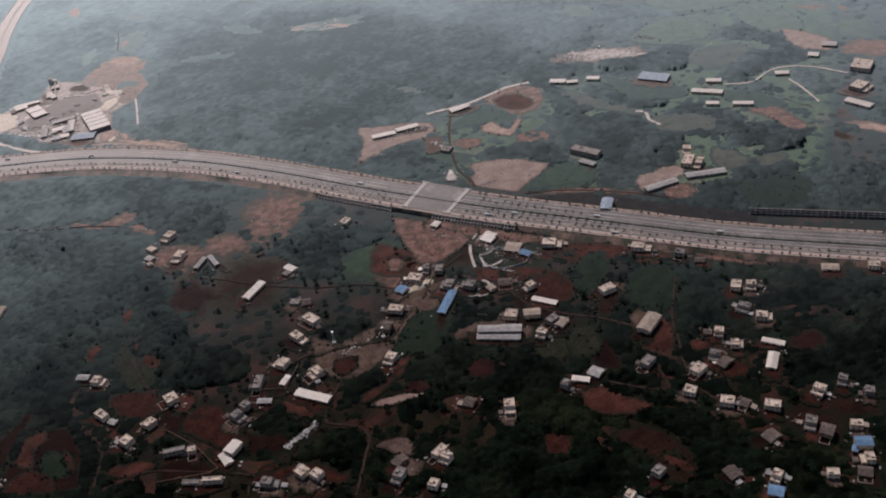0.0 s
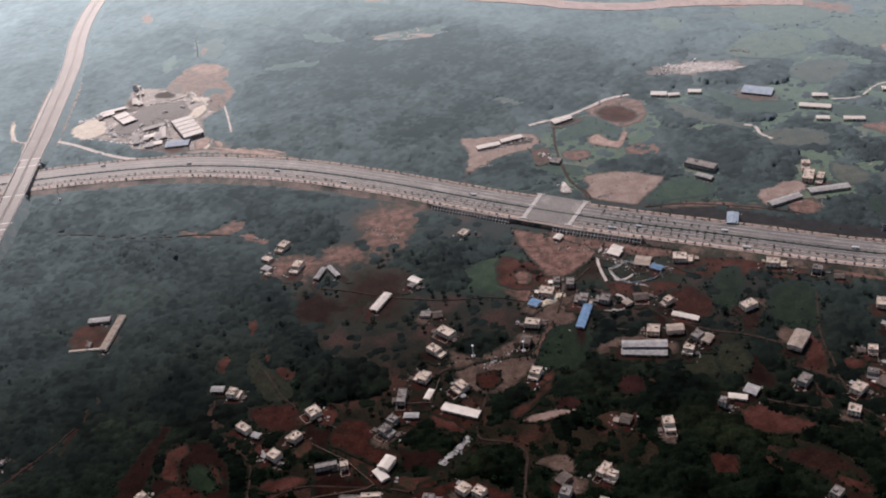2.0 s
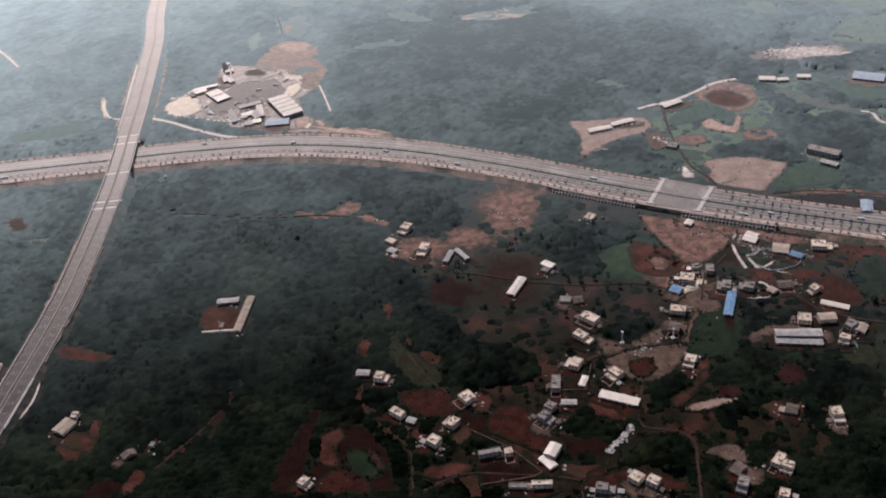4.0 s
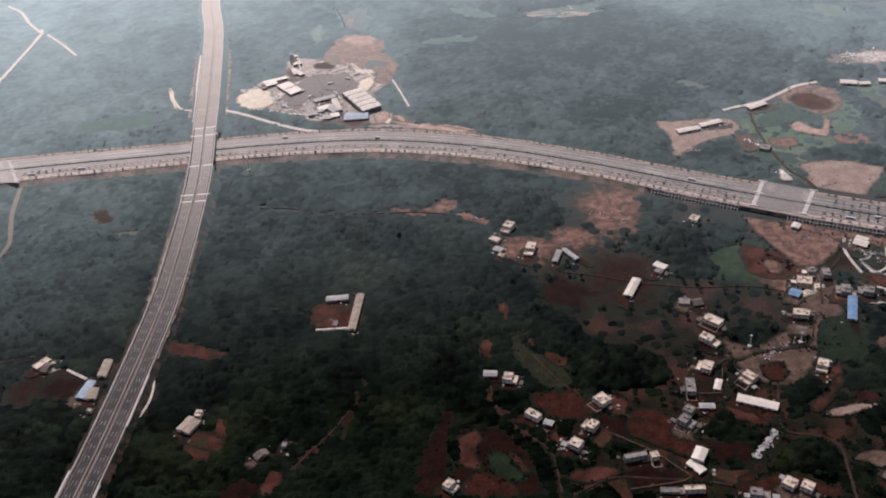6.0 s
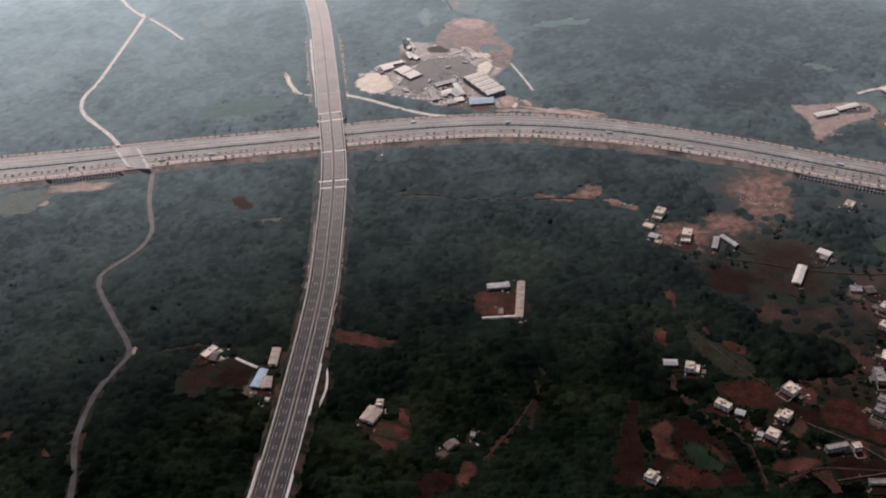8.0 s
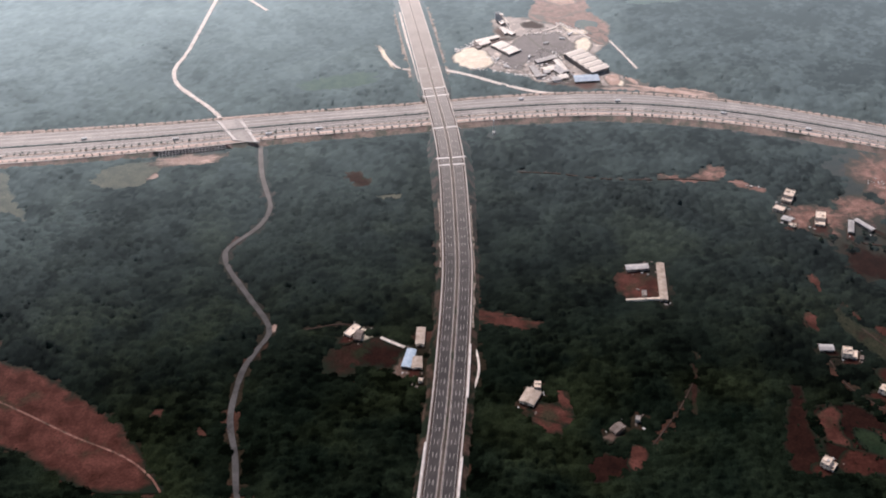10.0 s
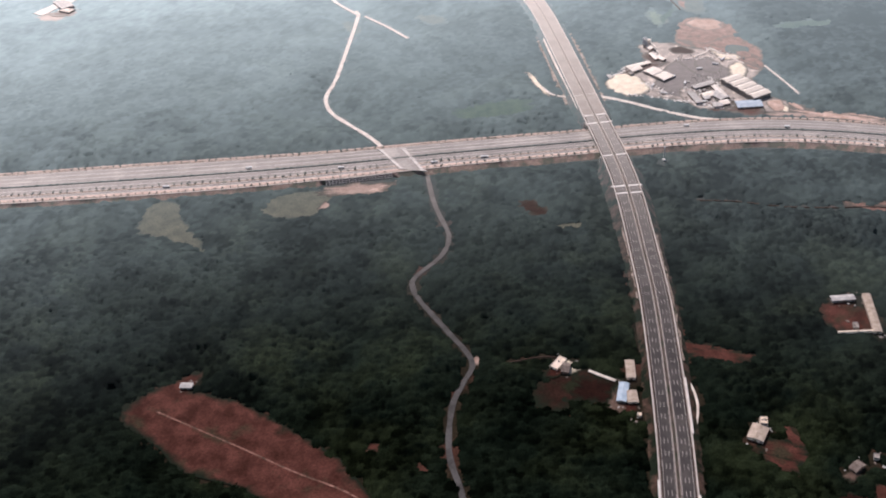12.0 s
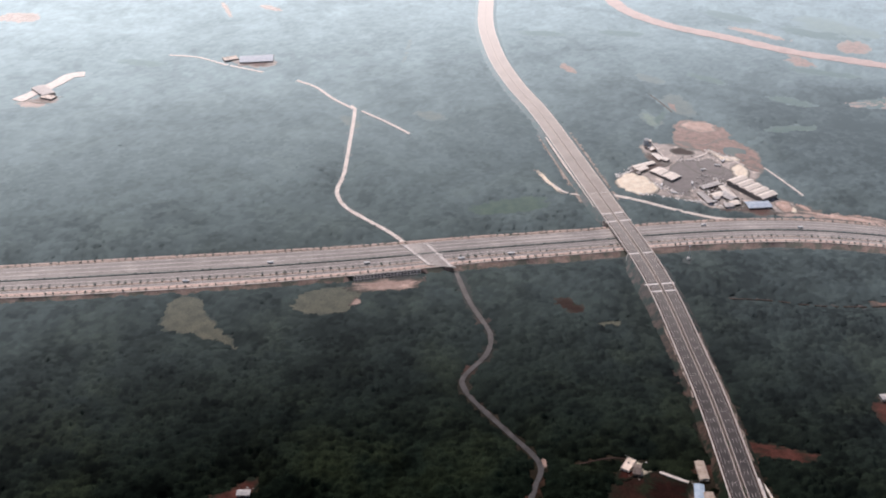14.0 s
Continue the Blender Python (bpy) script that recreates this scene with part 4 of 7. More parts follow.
grove((-58, 1206), (21, 1215), (13, 1155), (-46, 1157))
darken_woods(0.3, 24, (-58, 1206), (21, 1215), (13, 1155), (-46, 1157))
grove((53, 1173), (130, 1179), (179, 1155), (181, 1130), (149, 1117), (92, 1149))
darken_woods(0.3, 24, (53, 1173), (130, 1179), (179, 1155), (181, 1130), (149, 1117), (92, 1149))
grove((201, 1222), (291, 1241), (302, 1171), (327, 1131), (292, 1076), (242, 1078), (209, 1107), (195, 1176))
darken_woods(0.3, 24, (201, 1222), (291, 1241), (302, 1171), (327, 1131), (292, 1076), (242, 1078), (209, 1107), (195, 1176))
grove((177, 1346), (208, 1323), (234, 1263), (201, 1244), (180, 1278))
darken_woods(0.3, 24, (177, 1346), (208, 1323), (234, 1263), (201, 1244), (180, 1278))
grove((234, 1330), (313, 1314), (341, 1275), (324, 1239), (271, 1251), (237, 1295))
darken_woods(0.3, 24, (234, 1330), (313, 1314), (341, 1275), (324, 1239), (271, 1251), (237, 1295))
grove((464, 1371), (534, 1392), (562, 1335), (482, 1294), (431, 1299))
darken_woods(0.3, 24, (464, 1371), (534, 1392), (562, 1335), (482, 1294), (431, 1299))
grove((281, 1419), (393, 1416), (382, 1344), (314, 1361), (269, 1374))
darken_woods(0.3, 24, (281, 1419), (393, 1416), (382, 1344), (314, 1361), (269, 1374))
grove((401, 1146), (482, 1153), (456, 1087), (400, 1089))
darken_woods(0.3, 24, (401, 1146), (482, 1153), (456, 1087), (400, 1089))
grove((309, 1022), (362, 1019), (343, 973), (307, 977))
darken_woods(0.3, 24, (309, 1022), (362, 1019), (343, 973), (307, 977))
grove((363, 1048), (437, 1056), (428, 1025), (366, 1018))
darken_woods(0.3, 24, (363, 1048), (437, 1056), (428, 1025), (366, 1018))
grove((482, 1470), (578, 1423), (548, 1381), (480, 1413))
darken_woods(0.3, 24, (482, 1470), (578, 1423), (548, 1381), (480, 1413))
grove((142, 1414), (200, 1420), (236, 1387), (177, 1346), (146, 1369))
darken_woods(0.3, 24, (142, 1414), (200, 1420), (236, 1387), (177, 1346), (146, 1369))
grove((331, 1224), (378, 1230), (416, 1183), (391, 1148), (334, 1152))
darken_woods(0.3, 24, (331, 1224), (378, 1230), (416, 1183), (391, 1148), (334, 1152))
darken_woods(0.14, 120, (-748, 2078), (-436, 1970), (-130, 1818), (-120, 1579), (-301, 1479), (-444, 1654), (-634, 1552), (-701, 1529), (-800, 1688), (-871, 2104))
grove((-139, 687), (-121, 695), (-96, 681), (-91, 667), (-108, 648), (-141, 650), (-156, 665))
grove((-197, 716), (-174, 723), (-152, 708), (-158, 689), (-185, 666), (-203, 662), (-205, 682))
grove((-108, 755), (-75, 782), (-78, 751), (-98, 731), (-118, 718))
grove((4, 838), (37, 825), (0, 740), (-30, 744), (-52, 755), (-44, 778), (-20, 782))
grove((-147, 847), (-114, 853), (-82, 851), (-112, 830), (-132, 829))
grove((26, 737), (71, 745), (93, 701), (78, 659), (109, 640), (113, 600), (51, 603), (42, 651), (20, 699))
grove((-162, 1017), (-127, 1040), (-68, 1014), (-103, 975), (-118, 944), (-156, 964))
grove((134, 758), (168, 751), (165, 711), (131, 716))
grove((164, 657), (215, 659), (218, 628), (181, 633))
grove((255, 864), (297, 855), (265, 776), (221, 745), (234, 810))
grove((-313, 863), (-251, 832), (-215, 816), (-214, 781), (-293, 784), (-316, 835))
grove((-55, 1190), (-22, 1220), (23, 1216), (18, 1174), (-21, 1158), (-50, 1158))
grove((66, 1174), (181, 1172), (173, 1131), (150, 1130), (98, 1160))
grove((232, 1210), (329, 1191), (307, 1097), (263, 1094), (217, 1165))
grove((424, 1316), (473, 1273), (477, 1244), (422, 1264))
grove((432, 1416), (348, 1421), (332, 1363), (377, 1346), (405, 1382))

HIGHWAY = [
    (-1515.0, 1312.1, 77.6),
    (-1376.7, 1307.7, 80.9),
    (-1220.7, 1304.2, 79.6),
    (-1070.5, 1304.4, 73.2),
    (-921.9, 1309.8, 67.5),
    (-770.2, 1311.3, 63.9),
    (-622.6, 1313.4, 63.5),
    (-478.4, 1300.3, 64.2),
    (-339.1, 1256.6, 61.1),
    (-210.2, 1191.5, 58.1),
    (-80.8, 1112.6, 58.6),
    (49.9, 1038.7, 59.5),
    (187.1, 971.0, 58.0),
    (321.2, 906.0, 56.2),
    (463.1, 853.1, 56.4),
]
VIADUCT = [
    (-762.6, 681.9, 5.0),
    (-743.7, 798.4, 5.0),
    (-722.6, 960.8, 5.0),
    (-715.6, 1058.0, 7.0),
    (-710.6, 1168.1, 11.0),
    (-711.4, 1261.4, 11.0),
    (-719.1, 1387.6, 9.0),
    (-724.1, 1478.0, 7.0),
    (-741.4, 1720.6, 5.0),
    (-760.9, 1861.5, 5.0),
    (-769.2, 2006.0, 5.0),
    (-759.4, 2186.5, 5.0),
    (-731.0, 2354.3, 5.0),
]


# ---- highway ----
DECK = 5.0


def highway_frame():
    h = np.array(HIGHWAY)
    before = [h[0] + k * (h[0] - h[1]) * (1, 1, 0) for k in range(8, 0, -1)]
    after = [h[-1] + k * (h[-1] - h[-2]) * (1, 1, 0) for k in range(1, 8)]
    return smooth_line(np.vstack([before, h, after]), 9.0)


HWY = highway_frame()
HWY_N = normals_of(HWY)


def build_highway():
    road = tagged(new("highway"), "wide dual highway with planted verges and service roads, raised on a bank", "highway", kind="structure")
    half = HWY[:, 2] / 2
    line = HWY[:, :2]

    def strip(name, f0, f1, z, material, label="", thick=0.0):
        return ribbon(name, line, half * f1, half * f0, DECK + z, material, road, label, thick)

    strip("carriageway_base", -1.0, 1.0, 0.0, ASPHALT, "grey dusty asphalt", 1.0)
    # banks down to the ground on both sides
    nrm = HWY_N
    for side, run in ((1, 9.0), (-1, 7.0)):
        top = np.c_[line + nrm * (half * side)[:, None], np.full(len(line), DECK - 0.02)]
        foot = np.c_[line + nrm * ((half + run) * side)[:, None], np.full(len(line), -0.2)]
        walled = ((line[:, 0] > -132) & (line[:, 0] < 108)) | ((line[:, 0] > -1080) & (line[:, 0] < -996))
        if side < 0:
            foot[walled, :2] = top[walled, :2]
        foot[:, :2] += ~walled[:, None] * nrm * (np.array([noise.noise((x * 0.02, y * 0.02, 9.0)) for x, y in line]) * 5 * side)[:, None]
        verts = np.stack([top, foot], 1).reshape(-1, 3).tolist()
        mesh_object("bank", verts, [(2 * i, 2 * i + 1, 2 * i + 3, 2 * i + 2) for i in range(len(line) - 1)], BANK, road, "earth bank with weeds")
    for f0, f1, z, material, name in (
        (-0.026, 0.026, 0.9, HEDGE, "median_hedge"), (-0.042, -0.03, 0.15, KERB, "kerb"), (0.03, 0.042, 0.15, KERB, "kerb"),
        (0.80, 0.815, 0.18, KERB, "kerb"), (0.83, 0.93, 0.14, VERGE, "planting_strip"), (0.945, 1.0, 0.25, PATHSTONE, "edge_path"),
        (-0.50, -0.488, 0.18, KERB, "kerb"), (-0.58, -0.505, 0.14, VERGE, "verge"), (-0.60, -0.588, 0.2, KERB, "kerb"),
        (-0.76, -0.748, 0.2, KERB, "kerb"), (-0.88, -0.765, 0.12, PATHSTONE, "footpath"), (-0.955, -0.885, 0.16, VERGE, "planting_strip"), (-1.0, -0.96, 0.3, KERB, "edge_path"),
    ):
        strip(name, f0, f1, z, material, thick=z)
    # lane lines of the two carriageways
    for f in (-0.73, -0.615, -0.47, -0.27, -0.06, 0.06, 0.3, 0.54, 0.78):
        strip("edge_line", f - 0.006, f + 0.006, 0.012, PAINT, "white edge line")
    # lanes darkened by wheels, unevenly along the way
    along = np.r_[0, np.cumsum(np.linalg.norm(np.diff(line, axis=0), axis=1))]
    for f in (-0.41, -0.33, -0.2, -0.12, 0.13, 0.22, 0.39, 0.46, 0.63, 0.7, -0.67):
        wide = half * (0.006 + 0.03 * value_noise(along, 0 * along, 90.0, f * 50))
        ribbon("wheel_track", line, half * f + wide, half * f - wide, DECK + 0.007, WHEEL_WORN, road, "wheel-darkened strip of asphalt")
    KEEP_OUT_LINES.append((HWY[:, :2], float(HWY[:, 2].mean()) / 2 + 10))
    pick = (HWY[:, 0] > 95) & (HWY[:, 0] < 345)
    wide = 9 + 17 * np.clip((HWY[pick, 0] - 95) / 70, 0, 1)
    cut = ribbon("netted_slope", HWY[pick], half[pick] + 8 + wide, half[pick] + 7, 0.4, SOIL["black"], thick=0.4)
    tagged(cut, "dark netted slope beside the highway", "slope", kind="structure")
    KEEP_OUT_LINES.append((HWY[pick][:, :2] + HWY_N[pick] * (half[pick] + 18)[:, None], 15.0))
    return road


build_highway()


def on_highway(x, f):
    """A place on the highway at about the given x, at the fraction f of its half width, and its direction."""
    i = int(np.abs(HWY[:, 0] - x).argmin())
    p = HWY[i, :2] + HWY_N[i] * HWY[i, 2] / 2 * f
    return float(p[0]), float(p[1]), math.degrees(math.atan2(-HWY_N[i, 0], HWY_N[i, 1]))


def bridge_slab(a, b, c, d, wide, label):
    """A plain deck across the highway from its south corners a, c to its north corners b, d, with pale parapet walks."""
    a, b, c, d = (np.array(v, float) for v in (a, b, c, d))
    ob = tagged(new("cross_bridge"), label, "bridge", kind="structure")
    z0, z1 = DECK - 0.5, DECK + 0.55

    def slab(name, p, q, r, s, low, high, material, words=""):
        v = [(*p, low), (*q, low), (*s, low), (*r, low), (*p, high), (*q, high), (*s, high), (*r, high)]
        mesh_object(name, v, [(3, 2, 1, 0), (4, 5, 6, 7), (0, 1, 5, 4), (1, 2, 6, 5), (2, 3, 7, 6), (3, 0, 4, 7)], material, ob, words)

    slab("deck", a, b, c, d, z0, z1, ASPHALT, "smooth grey deck")
    across = (c - a) / np.linalg.norm(c - a)
    for p, q in ((a, b), (c, d)):
        slab("parapet_walk", p - across * wide / 2, q - across * wide / 2, p + across * wide / 2, q + across * wide / 2, z0, z1 + 0.35, CONCRETE, "pale concrete walk")
        for k in (0.0, 0.5, 0.97):
            m = p + (q - p) * k
            slab("pier_block", m - across * wide, m - across * wide + (q - p) * 0.03, m + across * wide, m + across * wide + (q - p) * 0.03, z0, z1 + 0.6, CONCRETE)
    return ob


bridge_slab((-39.6, 1059), (-9.5, 1111), (10.6, 1031.6), (41.6, 1080.3), 5.0, "plain grey bridge deck with pale concrete side walks")
bridge_slab((-981.8, 1278), (-1010, 1332.2), (-954.7, 1270), (-980, 1331), 5.0, "country road bridge with pale concrete side walks")


def lattice_wall(p, q, rows, label, height=DECK, gap=4.2, lean=2.5, z_top=None):
    """A slope held by a grid of concrete posts and rails before a backing coloured dark as the recess's shade."""
    p, q = np.array(p, float), np.array(q, float)
    length = float(np.linalg.norm(q - p))
    ob = tagged(new("lattice_wall"), label, "retaining wall", kind="structure")
    ob.matrix_world = stand(p[0], p[1], 0, math.degrees(math.atan2(q[1] - p[1], q[0] - p[0])))
    tilt = math.atan2(lean, height)
    mid = (p + q) / 2
    KEEP_OUT_BOXES.append((mid[0], mid[1], math.atan2(q[1] - p[1], q[0] - p[0]), length / 2 + 2, 13.0))
    run = math.hypot(lean, height)
    # shade of the recess is put into the backing's near-black colour
    part("backing", boxes([(length / 2, 0.9, 0, length, 0.5, height)]), SOIL["black"], ob, "near-black backing coloured as the shade of the recess")
    me = shared_mesh("post", boxes([(0, 0, 0, 0.6, 0.5, run)]), CONCRETE)
    for i in range(int(length / gap) + 1):
        share("post", me, ob, Matrix.Translation((i * gap, -lean, 0)) @ Matrix.Rotation(-tilt, 4, "X"))
    for k in range(rows):
        s = (k + 1) / rows
        part("rail", boxes([(length / 2, -lean * (1 - s), height * s - 0.4, length, 0.5, 0.4)]), CONCRETE, ob)
    return ob


def south_edge(x0, x1, off, **kw):
    a, b = on_highway(x0, -1.0), on_highway(x1, -1.0)
    n = np.array([b[1] - a[1], -(b[0] - a[0])])
    n = n / np.linalg.norm(n) * off
    return lattice_wall((a[0] + n[0], a[1] + n[1]), (b[0] + n[0], b[1] + n[1]), **kw)


south_edge(-128, -42, 1.0, rows=2, lean=5.0, label="concrete lattice retaining wall under the highway edge")
south_edge(12, 104, 1.0, rows=2, lean=5.0, label="concrete lattice retaining wall beside the bridge")
south_edge(-1076, -1000, 1.0, rows=3, lean=5.0, label="concrete lattice retaining slope below the highway")
lattice_wall((352, 955), (500, 908), rows=3, label="concrete lattice retaining wall on the cut slope", height=7.0, gap=6.0, lean=3.0)


# ---- viaduct ----
def build_viaduct():
    pts = np.array(VIADUCT)
    before = [pts[0] + k * (pts[0] - pts[1]) for k in range(11, 0, -1)]
    after = [pts[-1] + k * (pts[-1] - pts[-2]) for k in range(1, 7)]
    line = smooth_line(np.vstack([before, pts, after]), 7.5)
    z = line[:, 2]
    ob = tagged(new("viaduct"), "straight six-lane expressway carried over the highway on piers", "expressway", kind="structure")
    W = 16.2
    done = int(np.abs(line[:, 1] - 1373).argmin())
    ribbon("deck", line[: done + 1], W, -W, z[: done + 1], DECK_ASPHALT, ob, "dark new asphalt", 1.6)
    ribbon("deck", line[done:], W, -W, z[done:], DUST_DECK, ob, "dusty tan deck, not yet surfaced", 1.6)
    for off in (-W, W - 0.9):
        ribbon("parapet", line, off + 0.9, off, z + 1.0, PARAPET, ob, "pale weathered concrete parapet", 1.0)
    ribbon("median", line, 1.5, -1.5, z + 0.25, MEDIAN, ob, "dusty brown median", 0.25)
    for off in (-1.9, 1.5):
        ribbon("median_barrier", line, off + 0.4, off, z + 0.8, KERB, ob, "", 0.8)
    for off in (-14.9, -12.6, -2.8, 2.5, 12.3, 14.6):
        ribbon("edge_line", line[: done + 1], off + 0.2, off, z[: done + 1] + 0.012, PAINT, ob)
    for off in (-15.5, 13.2):
        ribbon("dusty_shoulder", line[: done + 1], off + 1.9, off, z[: done + 1] + 0.006, DIRT, ob, "dust-covered shoulder")
    # broken lane lines, 6 m in 15
    nrm = normals_of(line)
    length = np.r_[0, np.cumsum(np.linalg.norm(np.diff(line[:, :2], axis=0), axis=1))]
    verts, faces = [], []
    for s in np.arange(0, length[done] - 8, 15.0):
        for off in (-9.3, -6.0, 5.8, 9.1):
            for u, v in ((0, 0), (0, 0.26), (6, 0.26), (6, 0)):
                x, y, zz = (np.interp(s + u, length, line[:, k]) for k in range(3))
                nx, ny = (np.interp(s + u, length, nrm[:, k]) for k in range(2))
                verts.append((x + nx * (off + v), y + ny * (off + v), zz + 0.014))
            n = len(verts)
            faces.append((n - 4, n - 3, n - 2, n - 1))
    dash = mesh_object("lane_dashes", verts, faces, PAINT, ob, "broken white lane lines")
    tagged(dash, kind="stuff")
    # expansion joints and piers where it flies over the highway
    for y in (1173.5, 1189.0, 1262.9, 1350.2, 1372.9, 1435.0):
        i = int(np.abs(line[:, 1] - y).argmin())
        d = line[i + 1, :2] - line[i - 1, :2]
        m = stand(line[i, 0], y, z[i], math.degrees(math.atan2(d[1], d[0])) - 90)
        j = part("expansion_joint", boxes([(0, 0, 0.0, 2 * W + (5 if y in (1189.0, 1350.2) else 0), 2.4, 0.06)]), WHITEBLOCK, ob, "pale concrete joint")
        j.matrix_basis = m
    for y in (1205, 1232, 1262, 1292, 1320, 1348, 1376):
        i = int(np.abs(line[:, 1] - y).argmin())
        for off in (-11, -4, 4, 11):
            p = part("pier", boxes([(line[i, 0] + off, y, 0, 1.8, 1.8, float(z[i]) - 1.5)], 0.15), CONCRETE, ob)
    for y in (1262, 1356):
        i = int(np.abs(line[:, 1] - y).argmin())
        part("abutment", boxes([(line[i, 0], y, -0.2, 2 * W + 5.2, 2.0, float(z[i]) - 1.2)], 0.1), CONCRETE, ob, "pale concrete abutment")
    # earth banks where it runs on the ground
    for side in (1, -1):
        for lo, hi in ((0, int(np.abs(line[:, 1] - 1264).argmin())), (int(np.abs(line[:, 1] - 1354).argmin()), len(line) - 1)):
            seg = line[lo : hi + 1]
            nn = nrm[lo : hi + 1]
            run = 5 + 4 * np.array([noise.noise((x * 0.015, y * 0.015, 4.0 + side)) for x, y, _ in seg])
            taper = np.clip(np.minimum(np.abs(seg[:, 1] - 1264), np.abs(seg[:, 1] - 1354)) / 30, 0, 1)
            top = np.c_[seg[:, :2] + nn * (W * side), seg[:, 2] - 0.1]
            mid = np.c_[seg[:, :2] + nn * ((W + 2.2) * side), seg[:, 2] - 0.6]
            foot = np.c_[seg[:, :2] + nn * ((W + 2.5 + np.maximum(run, seg[:, 2] * 0.9) * taper) * side)[:, None], np.full(len(seg), -0.2)]
            verts = np.stack([top, mid, foot], 1).reshape(-1, 3).tolist()
            fs = [(3 * i + k, 3 * i + k + 1, 3 * i + k + 4, 3 * i + k + 3) for i in range(len(seg) - 1) for k in (0, 1)]
            mesh_object("bank", verts, fs, WEEDY_BANK, ob, "earth bank with weeds")
    KEEP_OUT_LINES.append((line[:, :2], W + 8))
    # a pale drainage strip of rubble along the foot
    pick = (line[:, 1] > 880) & (line[:, 1] < 1090)
    ribbon("stone_apron", line[pick], -W - 1.0 + 0 * z[pick], -W - 1.6 - 2.6 * value_noise(line[pick][:, 1], 0 * z[pick], 11.0), z[pick] - 0.1, APRON, ob, "pale broken stone strip")
    pick = (line[:, 1] > 980) & (line[:, 1] < 1110)
    ribbon("stone_apron", line[pick], W + 1.9 + 2.2 * value_noise(line[pick][:, 1], 0 * z[pick], 11.0), W + 1.2 + 0 * z[pick], z[pick] - 0.1, APRON, ob, "pale broken stone strip")
    pick = (line[:, 1] > 1425) & (line[:, 1] < 1660)
    for side in (-1, 1):
        near, far = W + 8.5 + 2 * value_noise(line[pick][:, 1], 0 * z[pick], 60.0, side), W + 12.0 + 3 * value_noise(line[pick][:, 1], 0 * z[pick], 35.0, side)
        ribbon("side_track", line[pick], np.maximum(side * near, side * far), np.minimum(side * near, side * far), 0.3, APRON, ob, "pale dusty side track")
    KEEP_OUT_LINES.append((line[pick][:, :2], W + 14))
    pick = (line[:, 1] > 1390) & (line[:, 1] < 1640)
    ribbon("spoil_strip", line[pick], W + 2.6 + 3 * value_noise(line[pick][:, 1], 0 * z[pick], 70.0, 3), W + 1.6 + 0 * z[pick], z[pick] - 0.5, PALE, ob, "spread pale spoil")
    for lo, hi, side in ((788, 862, -1), (640, 721, -1), (640, 737, 1)):
        pick = (line[:, 1] > lo) & (line[:, 1] < hi)
        ribbon("crash_wall", line[pick], side * (W + 0.5) + 0.9, side * (W + 0.5) - 0.9, z[pick] + 1.6, CONCRETE, ob, "white concrete side wall", 1.8)
    return ob


build_viaduct()


def lamp_mast(x, y, tall, label):
    ob = tagged(new("light_mast"), label, "mast")
    ob.matrix_world = stand(x, y)
    part("base", boxes([(0, 0, 0, 3.6, 3.6, 2.0)], 0.2), WHITEBLOCK, ob, "white concrete footing")
    bm = bmesh.new()
    bmesh.ops.create_cone(bm, cap_ends=True, segments=10, radius1=0.6, radius2=0.35, depth=tall, matrix=Matrix.Translation((0, 0, tall / 2 + 1.2)))
    part("pole", bm, CONCRETE, ob)
    part("lamp_ring", boxes([(0, 0, tall + 0.6, 2.4, 2.4, 0.6)], 0.2), STEEL, ob)
    return ob


lamp_mast(-649, 1257.6, 18, "tall steel light mast on a white footing")
KEEP_OUT_ROUNDS.append((-649, 1254, 6.5, 9, 0.0))
lamp_mast(-72, 819, 12, "slim pale mast above the village square")
lamp_mast(-123, 820, 14, "slim pale mast beside the village square")


# ---- buildings ----
WINDOW = shared_mesh("window", boxes([(0, 0, -0.75, 1.5, 0.12, 1.5)]), DARKGLASS)
SILL = shared_mesh("sill", boxes([(0, -0.12, -0.12, 1.8, 0.3, 0.12)]), CONCRETE)
DOOR = shared_mesh("door", boxes([(0, 0, 0, 1.6, 0.12, 2.3)]), BARK)


def tank(x, y, z, parent):
    bm = bmesh.new()
    bmesh.ops.create_cone(bm, cap_ends=True, segments=12, radius1=0.7, radius2=0.7, depth=1.0, matrix=Matrix.Translation((x, y, z + 0.8)))
    bmesh.ops.create_cone(bm, cap_ends=True, segments=12, radius1=0.7, radius2=0.1, depth=0.3, matrix=Matrix.Translation((x, y, z + 1.45)))
    part("water_tank", bm, TANK, parent, "steel water tank")


FLAT_WORDS = {
    "F": "pale rendered {} house with a whitewashed flat roof", "G": "raw grey concrete {} house with a stained flat roof", "R": "old mud-brick {} farmhouse with weathered tiles",
}
SHED_WORDS = {
    "M": "long shed with a white sheet-metal roof", "B": "building with a bright blue sheet-metal roof", "C": "shed with a blue-grey sheet-metal roof", "T": "building with a tan low-pitched roof",
    "L": "low shed with a grey sheet roof", "S": "factory hall with two white ridged roofs", "P": "large factory hall with five white ridged roofs",
}
STOREY_WORDS = {1: "one-storey", 2: "two-storey", 3: "three-storey"}


